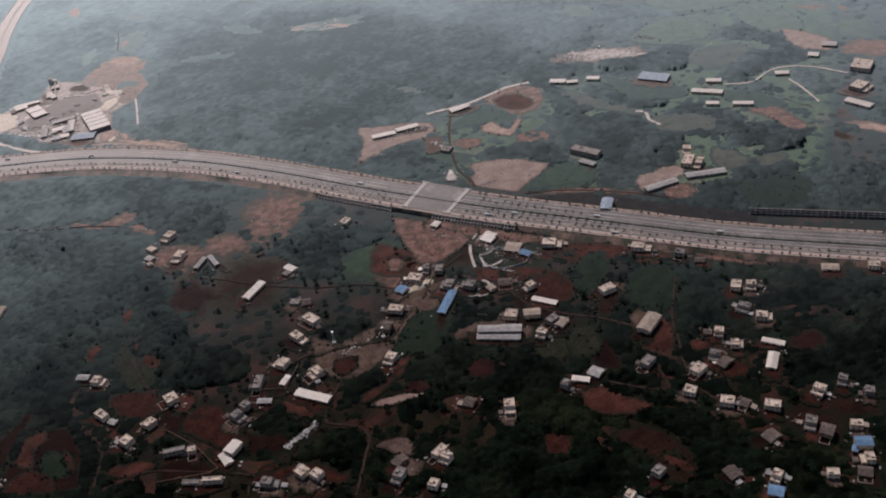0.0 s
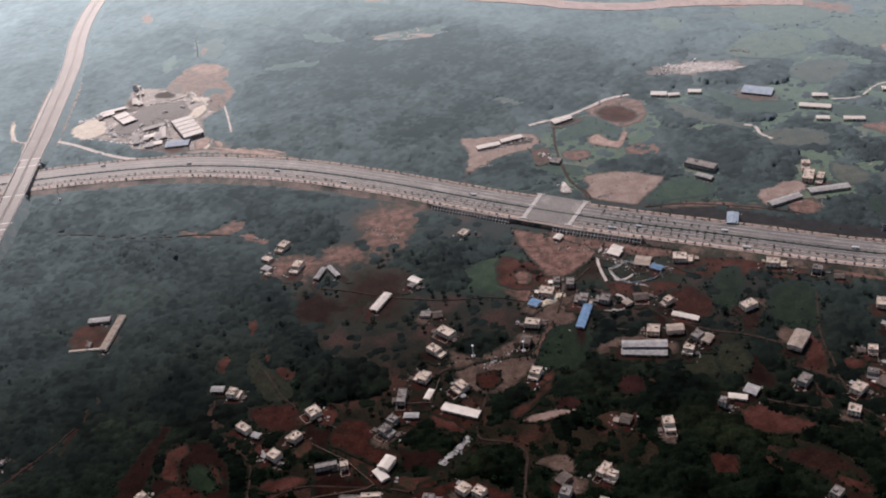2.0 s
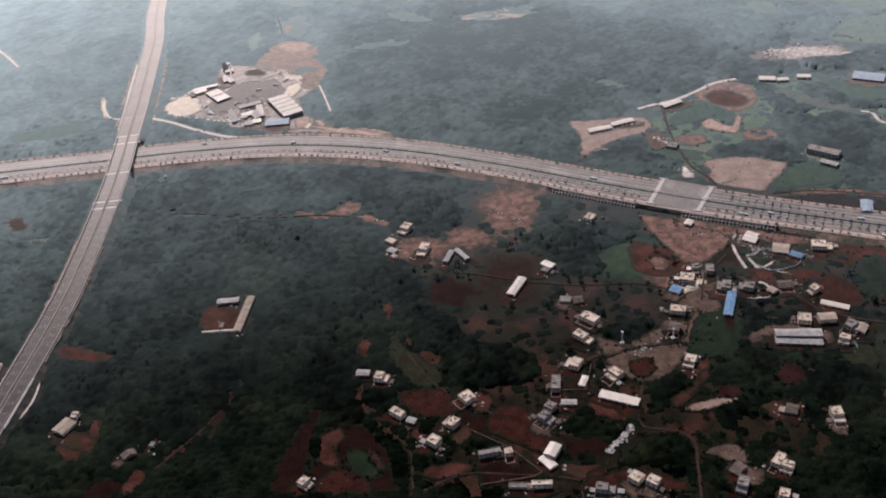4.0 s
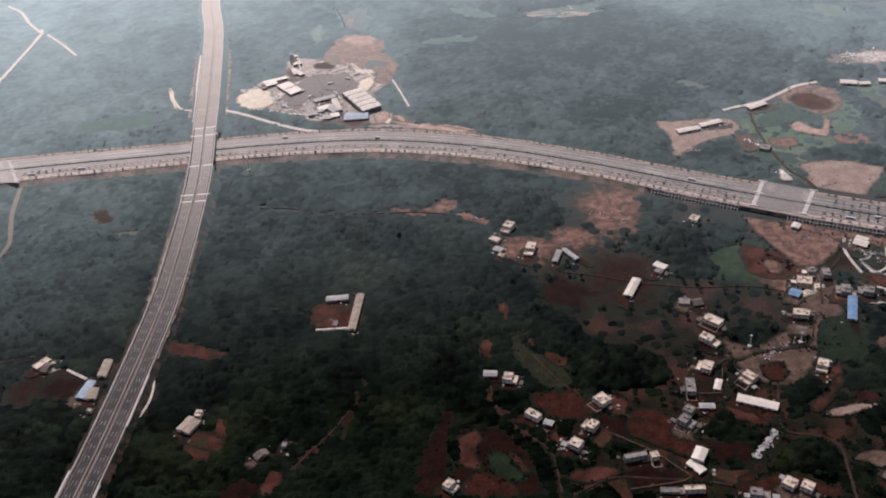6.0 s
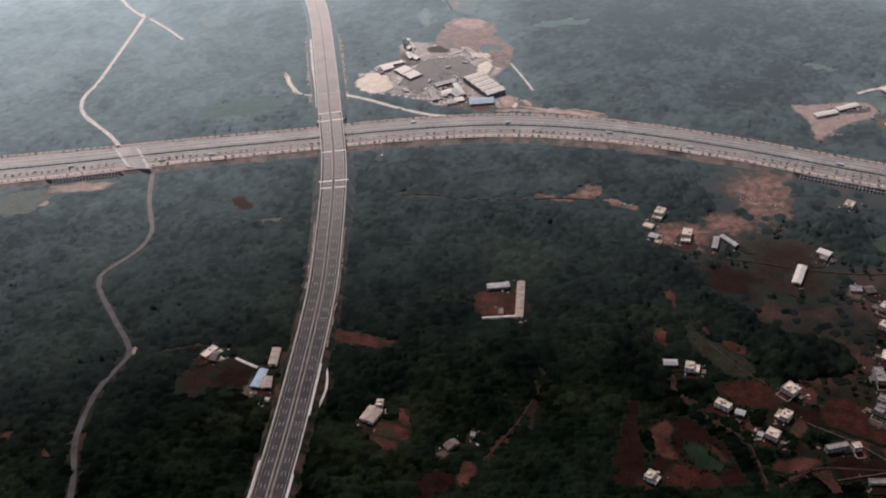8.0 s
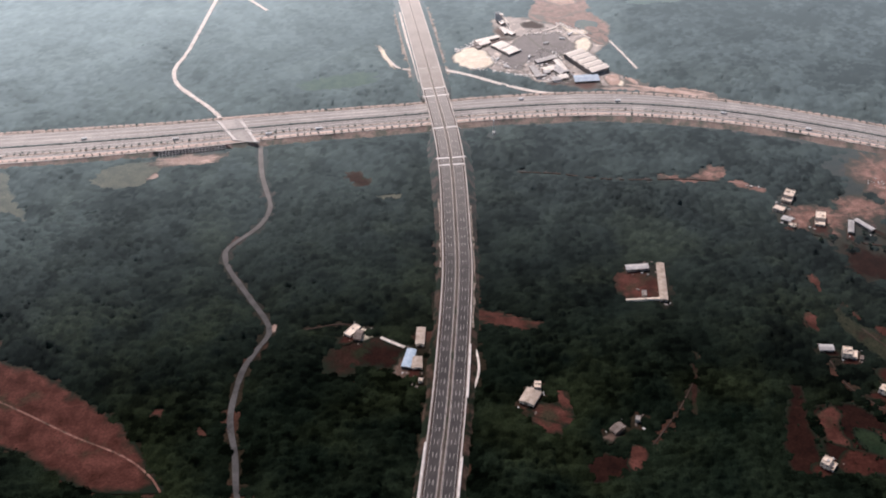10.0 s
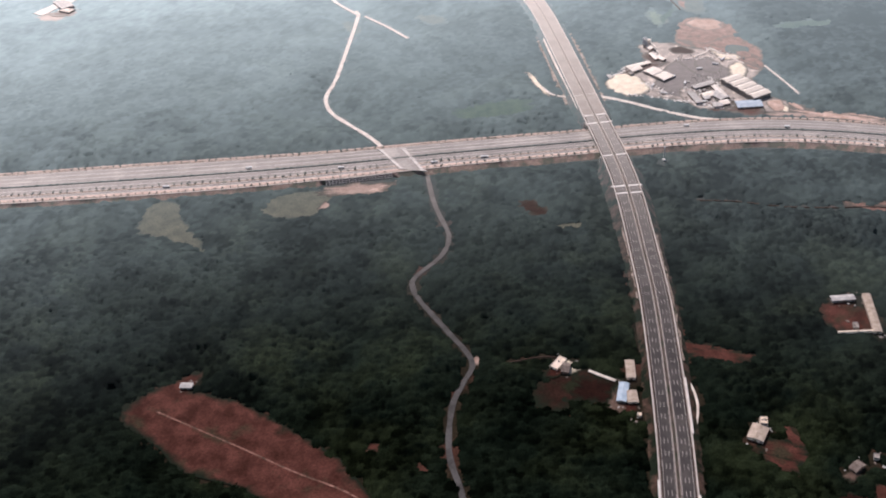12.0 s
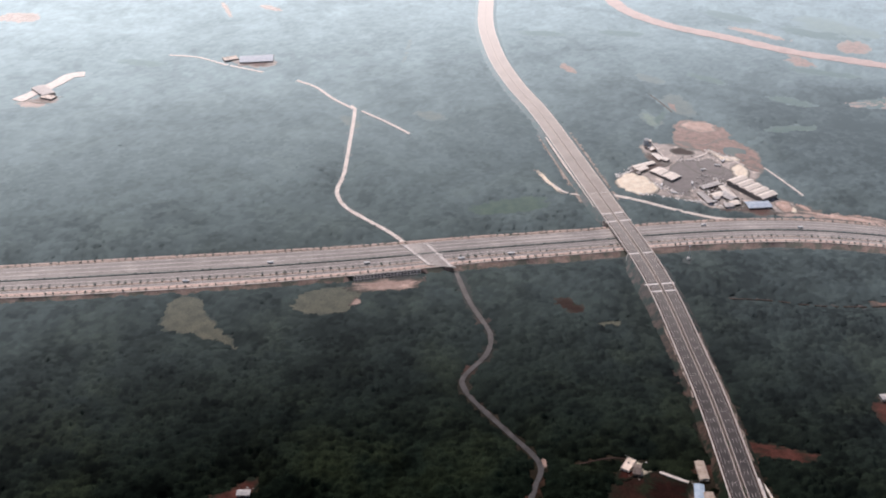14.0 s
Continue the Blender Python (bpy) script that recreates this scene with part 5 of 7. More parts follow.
def gable(w, d, z0, rise, over, ridges=1):
    """Low-pitched sheet roof with thickness and standing ribs, one joined skin; the ridges run along x."""
    bm = bmesh.new()
    x0, x1 = -w / 2 - over, w / 2 + over
    xs = [(x0, 0.0)]
    for k in range(1, int((x1 - x0) / 2.5)):
        x = x0 + k * 2.5
        xs += [(x - 0.1, 0.0), (x, 0.14), (x + 0.1, 0.0)]
    xs.append((x1, 0.0))
    prof = []
    for r in range(ridges):
        y0 = -d / 2 + r * d / ridges
        prof += [(y0 - (over if r == 0 else 0), z0), (y0 + d / ridges / 2, z0 + rise)]
    prof.append((d / 2 + over, z0))
    top = [[bm.verts.new((x, y, z + dz)) for y, z in prof] for x, dz in xs]
    low = [[bm.verts.new((x, y, z - 0.18)) for y, z in prof] for x, dz in xs]
    n = len(prof)
    for i in range(len(xs) - 1):
        for k in range(n - 1):
            bm.faces.new((top[i][k], top[i + 1][k], top[i + 1][k + 1], top[i][k + 1]))
            bm.faces.new((low[i][k], low[i][k + 1], low[i + 1][k + 1], low[i + 1][k]))
        bm.faces.new((top[i][0], low[i][0], low[i + 1][0], top[i + 1][0]))
        bm.faces.new((top[i][-1], top[i + 1][-1], low[i + 1][-1], low[i][-1]))
    for i in (0, -1):
        for k in range(n - 1):
            bm.faces.new((top[i][k], top[i][k + 1], low[i][k + 1], low[i][k]))
    bmesh.ops.recalc_face_normals(bm, faces=bm.faces[:])
    return bm


def outbuilding(x, y, rot, w, d, kind):
    """A small lean-to with a sloping sheet roof, open ground round it."""
    ob = tagged(new("lean_to"), OUT_WORDS[kind], "shed", group="village lean-tos")
    ob.matrix_world = stand(x, y, 0, rot)
    part("wall", boxes([(0, 0, -0.2, w, d, 2.2)], 0.04), WALLS["G"], ob)
    bm = bmesh.new()
    v = [bm.verts.new(p) for p in ((-w / 2 - 0.3, -d / 2 - 0.4, 2.05), (w / 2 + 0.3, -d / 2 - 0.4, 2.05), (w / 2 + 0.3, d / 2 + 0.3, 2.7), (-w / 2 - 0.3, d / 2 + 0.3, 2.7))]
    top = bmesh.ops.extrude_face_region(bm, geom=[bm.faces.new(v)])
    bmesh.ops.translate(bm, vec=(0, 0, 0.14), verts=[e for e in top["geom"] if isinstance(e, bmesh.types.BMVert)])
    bmesh.ops.recalc_face_normals(bm, faces=bm.faces[:])
    part("roof", bm, ROOFS[kind], ob)
    share("door", DOOR, ob, Matrix.Translation((0, -d / 2 - 0.03, -0.3)) @ Matrix.Scale(0.6, 4, (1, 0, 0)))
    KEEP_OUT_BOXES.append((x, y, radians(rot), w / 2 + 2, d / 2 + 2))
    return ob


OUT_WORDS = {"L": "small lean-to with a grey sheet roof beside a house", "T": "small lean-to with a tan sheet roof beside a house", "R": "small old shed with weathered roof tiles", "M": "small lean-to with a white sheet roof"}


def court_wall(x, y, rot, w, d):
    """A low wall round a house's front yard."""
    ob = tagged(new("court_wall"), "low pale wall round a farmhouse yard", "wall", group="yard walls")
    ob.matrix_world = stand(x, y, 0, rot)
    for box in ((0, -d, 0, w, 0.35, 1.5), (-w / 2 + 0.17, -d / 2, 0, 0.35, d - 0.35, 1.5), (w / 2 - 0.17, -d / 2, 0, 0.35, d - 0.35, 1.5)):
        part("wall_run", boxes([box], 0.04), WALLS["F"], ob)
    return ob


def building(x, y, rot, w, d, storeys, kind):
    rng = random.Random(int(x * 13 + y * 7))
    if kind in FLAT_WORDS and y < 1100:
        w, d, storeys = w * 0.84, d * 0.84, min(storeys, 2)
    if x > -420 and y < 1000 or rng.random() < 0.3:
        a = radians(rot)
        ox, oy = rng.uniform(-4, 4), -d * 0.5 - rng.uniform(1, 4)
        clearing(x + ox * math.cos(a) - oy * math.sin(a), y + ox * math.sin(a) + oy * math.cos(a), w * rng.uniform(0.5, 0.9), d * 0.4 + rng.uniform(2, 5), rot + rng.uniform(-20, 20), rng.choice(("red", "rust", "umber", "dust", "brown", "rust")))
    flat = kind in FLAT_WORDS
    if flat and x > -420 and y < 1000:
        a = radians(rot)
        for side in (-1, 1):
            if rng.random() < 0.4:
                ow, od = rng.uniform(3.0, 5.5), rng.uniform(3.0, 4.5)
                ox, oy = side * (w / 2 + ow / 2 + rng.uniform(0.3, 2.5)), rng.uniform(-0.4, 0.4) * d
                outbuilding(x + ox * math.cos(a) - oy * math.sin(a), y + ox * math.sin(a) + oy * math.cos(a), rot + rng.choice((0, 0, 90)), ow, od, rng.choice("LLTRRM"))
        if rng.random() < 0.35:
            court_wall(x + d / 2 * math.sin(a), y - d / 2 * math.cos(a), rot, w * rng.uniform(0.8, 1.15), rng.uniform(5, 8))
    base = {"B": "F", "T": "F", "C": "G", "L": "G", "M": "F", "S": "G", "P": "G"}.get(kind, kind)
    wall = WALLS[base]
    h = storeys * 3.1
    words = FLAT_WORDS[kind].format(STOREY_WORDS[storeys]) if flat else SHED_WORDS[kind]
    ob = tagged(new("house" if flat else "shed"), words, "house" if flat else "shed", group="village buildings")
    ob.matrix_world = stand(x, y, 0, rot)
    KEEP_OUT_BOXES.append((x, y, radians(rot), w / 2 + 4.0, d / 2 + 4.5))
    if flat:
        if kind == "R":
            part("wall", boxes([(0, 0, -0.3, w, d, h + 0.3)], 0.05), wall, ob)
            part("roof", gable(w, d, h + 0.05, min(2.2, d * 0.22), 0.6), ROOFS["R"], ob, "weathered grey-brown tiles")
        else:
            blocks = [(0.0, 0.0, w, d, h)]
            if storeys > 1 and max(w, d) > 11 and rng.random() < 0.65:
                # the top storey covers only part of the house and leaves a terrace
                cut = rng.uniform(0.28, 0.42)
                side = rng.choice((-1, 1))
                if w >= d:
                    blocks = [(-side * w * cut / 2, 0.0, w * (1 - cut), d, h), (side * w * (1 - cut) / 2, 0.0, w * cut, d, h - 3.1)]
                else:
                    blocks = [(0.0, d * cut / 2, w, d * (1 - cut), h), (0.0, -d * (1 - cut) / 2, w, d * cut, h - 3.1)]
            for bx, by, bw, bd, top in blocks:
                part("wall", boxes([(bx, by, -0.3, bw, bd, top + 0.3)], 0.05), wall, ob)
                part("roof", boxes([(bx, by, top, bw - 0.5, bd - 0.5, 0.12)]), ROOFS[kind], ob, "flat roof, stained")
                rim = boxes([(bx, by - bd / 2 + 0.12, top, bw, 0.24, 0.7), (bx, by + bd / 2 - 0.12, top, bw, 0.24, 0.7), (bx - bw / 2 + 0.12, by, top, 0.24, bd - 0.48, 0.7), (bx + bw / 2 - 0.12, by, top, 0.24, bd - 0.48, 0.7)])
                part("parapet", rim, ROOFS[kind], ob)
                for _ in range(rng.randint(0, 3)):
                    part("roof_clutter", boxes([(bx + rng.uniform(-0.35, 0.35) * bw, by + rng.uniform(-0.35, 0.35) * bd, top + 0.1, rng.uniform(0.8, 2.4), rng.uniform(0.6, 1.8), rng.uniform(0.3, 0.9))], 0.04), ROOFS["R"], ob, "dark boxes and bundles on the roof")

            def free(wx, wy, z):
                return any(abs(wx - bx) <= bw / 2 + 0.1 and abs(wy - by) <= bd / 2 + 0.1 and z < top for bx, by, bw, bd, top in blocks)
            for k in range(1, storeys):
                if k < storeys - 1 or len(blocks) == 1:
                    part("floor_band", boxes([(0, 0, k * 3.1 - 0.12, w + 0.25, d + 0.25, 0.24)]), ROOFS[kind], ob)
            if storeys > 1 and min(w, d) > 7:
                bx, by, bw, bd, _ = blocks[0]
                tx, ty = bx + rng.choice((-0.2, 0.2)) * bw, by + rng.choice((0.18, -0.05)) * bd
                part("stair_head", boxes([(tx, ty, h + 0.1, 2.8, 3.0, 1.2)], 0.05), ROOFS[kind], ob, "small rooftop stair room")
                part("stair_roof", boxes([(tx, ty, h + 1.3, 3.4, 3.6, 0.18)]), ROOFS[kind], ob)
                if rng.random() < 0.6:
                    tank(2 * bx - tx, by, h, ob)
        bays = max(2, int(w / 3.6))
        if storeys > 1 or kind == "F":
            for s in range(storeys):
                for i in range(bays):
                    wx = -w / 2 + (i + 0.5) * w / bays
                    if s == 0 and i == bays // 2:
                        share("door", DOOR, ob, Matrix.Translation((wx, -d / 2 - 0.02, 0.0)))
                        continue
                    if kind != "R" and not free(wx, -d / 2, s * 3.1 + 1.75):
                        continue
                    win = share("window", WINDOW, ob, Matrix.Translation((wx, -d / 2 - 0.02, s * 3.1 + 1.75)))
                    if kind == "F" and x > -420:
                        share("sill", SILL, win, Matrix.Translation((0, 0, -0.75)))
            side = max(1, int(d / 4.5))
            for s in range(storeys):
                for i in range(side):
                    wy = -d / 2 + (i + 0.5) * d / side
                    sx = 1 if x < -400 else -1
                    if kind != "R" and not free(sx * w / 2, wy, s * 3.1 + 1.75):
                        continue
                    share("window", WINDOW, ob, Matrix.Translation((sx * (w / 2 + 0.02), wy, s * 3.1 + 1.75)) @ Matrix.Rotation(math.pi / 2, 4, "Z"))
    else:
        turned = d > w * 1.15
        if kind in ("S", "P"):
            turned = True
        L, D = (d, w) if turned else (w, d)
        turn = Matrix.Rotation(math.pi / 2 if turned else 0.0, 4, "Z")
        ridges = {"S": 2, "P": 5}.get(kind, 1)
        if kind in ("S", "P"):
            L, D, turn = w, d, Matrix.Identity(4)
        rise = 2.2 if kind == "P" else 1.3 if kind == "S" else max(0.5, min(1.3, D * 0.11))
        low = h + 0.2
        a = part("wall", boxes([(0, 0, -0.3, L, D, low + 0.3)], 0.04), wall, ob)
        r = part("roof", gable(L, D, low + 0.22, rise, 0.5, ridges), ROOFS[kind], ob, "ribbed sheet-metal roof")
        # added grey strips paint the shade in the valleys between ridges
        for k in range(1, ridges):
            part("valley_gutter", boxes([(0, -D / 2 + k * D / ridges, low + 0.25, L + 0.6, 1.9, 0.5)], 0.03), ROOFS["G"], ob, "grey strip standing for the shade between two ridges").matrix_basis = turn
        for sx in (-L / 2 + 0.05, L / 2 - 0.05):
            for k in range(ridges):
                y0, y1 = -D / 2 + k * D / ridges, -D / 2 + (k + 1) * D / ridges
                gab = bmesh.new()
                gab.faces.new([gab.verts.new(p) for p in ((sx, y0, low), (sx, y1, low), (sx, (y0 + y1) / 2, low + rise))])
                part("gable_end", gab, wall, ob).matrix_basis = turn
        for o in (a, r):
            o.matrix_basis = turn
        share("door", DOOR, ob, Matrix.Translation((0, -d / 2 - 0.03, 0)) @ Matrix.Scale(1.6, 4, (1, 0, 0)))
        for i in range(max(1, int(w / 6))):
            share("window", WINDOW, ob, Matrix.Translation((-w / 2 + (i + 0.5) * w / max(1, int(w / 6)) + 1.8, -d / 2 - 0.02, 1.9)))
    return ob


def yard_wall(p, q, height, label):
    p, q = np.array(p, float), np.array(q, float)
    ob = part("yard_wall", boxes([(0, 0, 0, float(np.linalg.norm(q - p)), 2.2, height)], 0.05), ROOFS["F"])
    m = (p + q) / 2
    ob.matrix_world = stand(m[0], m[1], 0, math.degrees(math.atan2(q[1] - p[1], q[0] - p[0])))
    return tagged(ob, label, "wall")


building(-531.2, 958.6, -1, 23.4, 7.8, 1, "L")
building(-511.2, 932.2, -10, 7.6, 59.0, 1, "T")
building(-533.6, 915.7, -10, 5.8, 9.6, 1, "G")
building(-670.6, 784.1, -32, 14.1, 18.1, 1, "T")
building(-662.4, 795.5, -12, 7.5, 9.6, 2, "F")
building(-579.3, 746.3, -17, 5.4, 6.9, 1, "G")
building(-381.8, 814.6, -10, 12.7, 7.5, 1, "L")
building(-363.3, 804.3, -21, 16.4, 12.4, 2, "F")
building(-349.4, 751.5, -44, 17.0, 9.4, 2, "F")
building(-336.9, 740.9, -31, 8.1, 5.9, 1, "L")
building(-317.4, 710.4, -41, 13.1, 12.2, 2, "F")
building(-300.3, 732.2, -43, 15.7, 13.5, 2, "F")
building(-282.9, 762.4, -58, 15.5, 14.4, 2, "F")
building(-269.0, 688.4, 6, 24.0, 6.7, 2, "G")
building(-252.5, 686.9, 5, 8.6, 7.9, 3, "F")
building(-432.7, 676.1, -43, 13.8, 11.4, 2, "F")
building(-348.7, 1043.1, -41, 14.4, 10.3, 1, "F")
building(-347.3, 1022.0, -38, 10.2, 8.2, 1, "L")
building(-345.5, 1010.3, -42, 8.9, 6.6, 1, "F")
building(-311.8, 1016.1, -22, 12.6, 26.2, 3, "F")
building(-283.9, 998.4, -23, 5.6, 21.7, 1, "L")
building(-268.5, 999.9, 28, 5.2, 23.8, 1, "L")
building(-331.2, 1063.5, -33, 13.1, 23.4, 3, "F")
building(-214.8, 929.1, -31, 8.9, 32.0, 1, "M")
building(-175.3, 962.6, -44, 13.7, 8.7, 1, "M")
building(-179.5, 953.8, -36, 10.2, 9.9, 1, "G")
building(-167.0, 897.4, -15, 13.9, 11.7, 1, "G")
building(-154.6, 894.1, 3, 12.1, 12.0, 1, "R")
building(-147.8, 860.3, -47, 21.8, 13.1, 2, "F")
building(-159.6, 831.9, -48, 24.3, 11.4, 2, "F")
building(-175.9, 794.7, -32, 17.6, 15.7, 3, "F")
building(-197.2, 768.8, -10, 10.2, 23.1, 3, "G")
building(-170.9, 768.7, -26, 5.7, 13.7, 1, "M")
building(-140.8, 772.9, -55, 14.8, 16.5, 3, "F")
building(-66.0, 779.5, -29, 12.3, 18.3, 3, "F")
building(-142.2, 740.9, -28, 36.7, 9.6, 1, "M")
building(-212.9, 724.3, -45, 17.6, 12.6, 3, "G")
building(-207.3, 738.1, -44, 10.7, 10.7, 3, "G")
building(-189.3, 742.3, -10, 13.8, 6.1, 1, "L")
building(-213.9, 682.3, -33, 10.1, 14.9, 2, "M")
building(-219.8, 671.3, -60, 15.5, 8.1, 1, "M")
building(-148.6, 641.7, -46, 12.6, 12.6, 2, "F")
building(-135.2, 636.1, -40, 12.1, 11.3, 2, "F")
building(-176.4, 634.0, -16, 19.7, 10.0, 2, "G")
building(-249.1, 648.6, -9, 18.6, 6.4, 1, "G")
building(-228.8, 645.6, -5, 20.8, 5.8, 2, "F")
building(-61.6, 640.9, -49, 9.9, 15.6, 1, "R")
building(-63.6, 622.0, -28, 10.9, 20.3, 2, "G")
building(-26.0, 644.2, -44, 9.0, 17.2, 2, "F")
building(-21.6, 635.5, -35, 11.8, 13.5, 2, "F")
building(-33.7, 607.1, -27, 9.7, 10.6, 3, "F")
building(42.2, 689.1, -3, 11.9, 20.0, 3, "F")
building(113.1, 714.6, -20, 16.5, 6.2, 1, "M")
building(97.8, 709.5, -36, 8.5, 10.3, 2, "G")
building(6.5, 703.5, -28, 11.6, 13.7, 1, "R")
building(35.7, 802.9, -10, 21.6, 9.6, 2, "L")
building(57.7, 799.3, -10, 21.4, 10.4, 2, "L")
building(44.6, 792.7, -13, 43.7, 9.4, 1, "L")
building(61.0, 823.6, -17, 15.2, 14.7, 3, "F")
building(82.4, 820.7, -4, 16.6, 10.2, 2, "T")
building(86.7, 786.8, -30, 12.3, 13.6, 2, "F")
building(101.1, 806.7, -53, 10.3, 14.7, 2, "G")
building(109.0, 802.3, -38, 11.2, 13.0, 1, "T")
building(98.6, 840.9, -31, 27.0, 6.8, 1, "M")
building(86.0, 867.6, -57, 9.4, 17.3, 2, "F")
building(165.2, 845.3, -67, 12.5, 19.5, 3, "F")
building(62.1, 882.6, -5, 17.5, 13.8, 1, "R")
building(-2.5, 861.1, -23, 8.6, 39.2, 1, "B")
building(21.9, 885.5, -26, 18.9, 14.1, 2, "G")
building(-0.3, 890.6, -21, 17.0, 16.9, 2, "G")
building(-34.3, 909.7, -21, 18.0, 15.6, 2, "F")
building(-49.8, 893.7, -39, 10.6, 11.7, 1, "B")
building(-21.4, 923.9, -11, 9.0, 16.7, 2, "G")
building(-6.7, 920.5, -11, 10.1, 15.6, 2, "G")
building(-57.3, 858.1, -19, 18.4, 12.1, 3, "F")
building(-67.7, 830.5, -24, 11.5, 14.2, 2, "R")
building(52.8, 969.6, -39, 14.8, 11.4, 1, "M")
building(56.9, 976.8, -43, 13.3, 9.3, 1, "M")
building(79.2, 946.3, -23, 16.9, 16.7, 1, "T")
building(91.3, 931.4, -41, 13.0, 8.7, 1, "B")
building(123.1, 942.4, -16, 26.0, 15.4, 2, "F")
building(-4.3, 1014.3, -37, 8.5, 10.2, 1, "M")
building(-112.6, 1049.2, -42, 12.1, 14.8, 1, "F")
building(193.9, 780.9, -38, 13.8, 27.5, 2, "T")
building(217.3, 911.9, -21, 25.7, 13.1, 2, "F")
building(294.3, 822.7, -22, 12.2, 16.0, 3, "F")
building(308.8, 819.4, -17, 12.1, 14.7, 3, "F")
building(290.1, 785.8, -38, 14.4, 15.3, 2, "G")
building(305.5, 769.2, -18, 18.5, 11.8, 3, "F")
building(255.9, 754.2, -21, 10.6, 13.8, 3, "F")
building(246.1, 757.8, -18, 8.5, 7.9, 1, "R")
building(267.2, 733.6, -15, 13.9, 11.0, 3, "F")
building(301.6, 731.1, -30, 20.9, 6.1, 1, "M")
building(291.9, 705.3, -26, 9.1, 22.6, 1, "M")
building(241.9, 721.6, -27, 12.0, 15.4, 2, "G")
building(222.1, 705.5, -51, 12.4, 17.2, 3, "F")
building(179.0, 725.1, -45, 11.6, 17.0, 2, "G")
building(249.0, 712.0, -51, 11.1, 16.9, 1, "R")
building(207.0, 678.8, -31, 12.9, 12.1, 2, "F")
building(235.0, 659.2, -22, 14.6, 12.4, 2, "F")
building(250.3, 655.4, -40, 8.9, 11.5, 1, "R")
building(271.9, 647.1, -23, 16.6, 11.1, 3, "F")
building(317.4, 658.4, -42, 12.7, 15.7, 3, "F")
building(342.0, 666.1, -29, 9.5, 14.1, 2, "G")
building(359.5, 648.7, -20, 9.3, 9.9, 2, "G")
building(295.6, 619.5, -28, 11.5, 18.2, 2, "G")
building(305.7, 608.2, -33, 12.4, 14.8, 2, "R")
building(332.1, 611.2, -17, 12.2, 8.4, 2, "F")
building(328.9, 589.4, -10, 13.5, 10.4, 2, "B")
building(320.5, 585.5, -27, 4.4, 7.0, 1, "B")
building(325.4, 573.0, -10, 13.2, 11.4, 2, "F")
building(318.3, 560.3, -21, 12.8, 11.9, 1, "R")
building(292.3, 561.7, -13, 11.7, 8.7, 3, "F")
building(259.1, 612.4, -62, 12.7, 15.7, 1, "R")
building(247.4, 566.4, -37, 9.2, 13.9, 2, "F")
building(242.2, 552.2, -27, 11.8, 10.5, 1, "B")
building(214.7, 577.1, -69, 14.5, 13.3, 1, "R")
building(155.3, 588.2, -49, 10.1, 12.9, 3, "G")
building(126.1, 566.3, -39, 8.6, 10.3, 3, "F")
building(254.6, 891.9, -28, 12.2, 10.5, 2, "G")
building(272.0, 876.2, -18, 11.7, 8.4, 1, "R")
building(396.6, 833.9, -16, 16.5, 10.1, 1, "T")
building(438.9, 825.3, -21, 13.4, 10.3, 2, "F")
building(128.5, 721.5, -39, 11.9, 12.1, 1, "L")
building(334.3, 1327.0, -30, 41.2, 23.6, 1, "C")
building(198.9, 1354.2, -17, 22.3, 11.2, 1, "M")
building(218.4, 1346.1, -4, 15.6, 7.5, 1, "M")
building(249.7, 1349.0, -17, 18.0, 9.4, 1, "M")
building(409.9, 1291.0, -17, 20.0, 9.0, 1, "M")
building(391.9, 1261.2, -24, 41.2, 10.3, 1, "M")
building(388.7, 1224.6, -17, 16.3, 8.4, 1, "M")
building(426.7, 1213.2, -17, 26.2, 8.3, 1, "M")
building(315.5, 1081.8, -26, 15.1, 29.4, 2, "F")
building(326.3, 1072.1, -31, 9.7, 27.1, 2, "F")
building(319.6, 1102.2, -15, 9.6, 17.2, 3, "F")
building(270.7, 1036.3, 17, 42.4, 10.0, 1, "L")
building(328.5, 1049.2, 1, 48.5, 10.2, 1, "L")
building(198.9, 1137.5, -39, 39.1, 14.7, 2, "G")
building(195.9, 1111.1, -43, 20.9, 8.2, 1, "L")
building(614.3, 1275.8, -34, 26.0, 31.8, 2, "F")
building(587.6, 1213.8, -51, 24.1, 23.7, 2, "F")
building(567.4, 1172.3, -50, 35.0, 11.9, 1, "M")
building(566.9, 1331.1, -26, 13.9, 11.7, 1, "M")
building(600.8, 1358.3, -24, 19.4, 14.1, 1, "L")
building(505.2, 1286.6, -12, 18.2, 9.1, 1, "M")
building(198.1, 1004.9, -20, 12.5, 23.5, 2, "C")
building(-60.2, 1258.7, 11, 32.2, 9.3, 1, "M")
building(-27.3, 1270.4, 15, 31.6, 8.9, 1, "M")
building(49.5, 1309.0, 24, 29.5, 10.0, 1, "M")
building(22.7, 1195.4, -29, 13.2, 14.3, 1, "G")
building(-605.0, 1490.8, 34, 20.5, 40.7, 1, "S")
building(-497.0, 1426.0, 25, 29.6, 69.0, 2, "P")
building(-505.3, 1380.2, -2, 33.9, 18.6, 1, "C")
building(-537.2, 1411.6, 27, 16.0, 23.9, 1, "L")
building(-593.3, 1544.4, 34, 7.9, 24.8, 1, "M")
building(-597.6, 1583.8, 14, 12.8, 22.5, 1, "M")
building(-766.4, 878.6, -7, 8.2, 23.7, 1, "T")
building(-779.5, 848.2, -17, 8.7, 24.7, 1, "C")
building(-772.1, 841.3, -2, 9.7, 14.7, 1, "T")
building(-770.0, 817.7, -15, 4.8, 4.5, 1, "F")
building(-833.8, 895.8, -40, 10.4, 21.1, 1, "F")
building(-827.5, 888.3, -18, 8.6, 15.2, 1, "R")
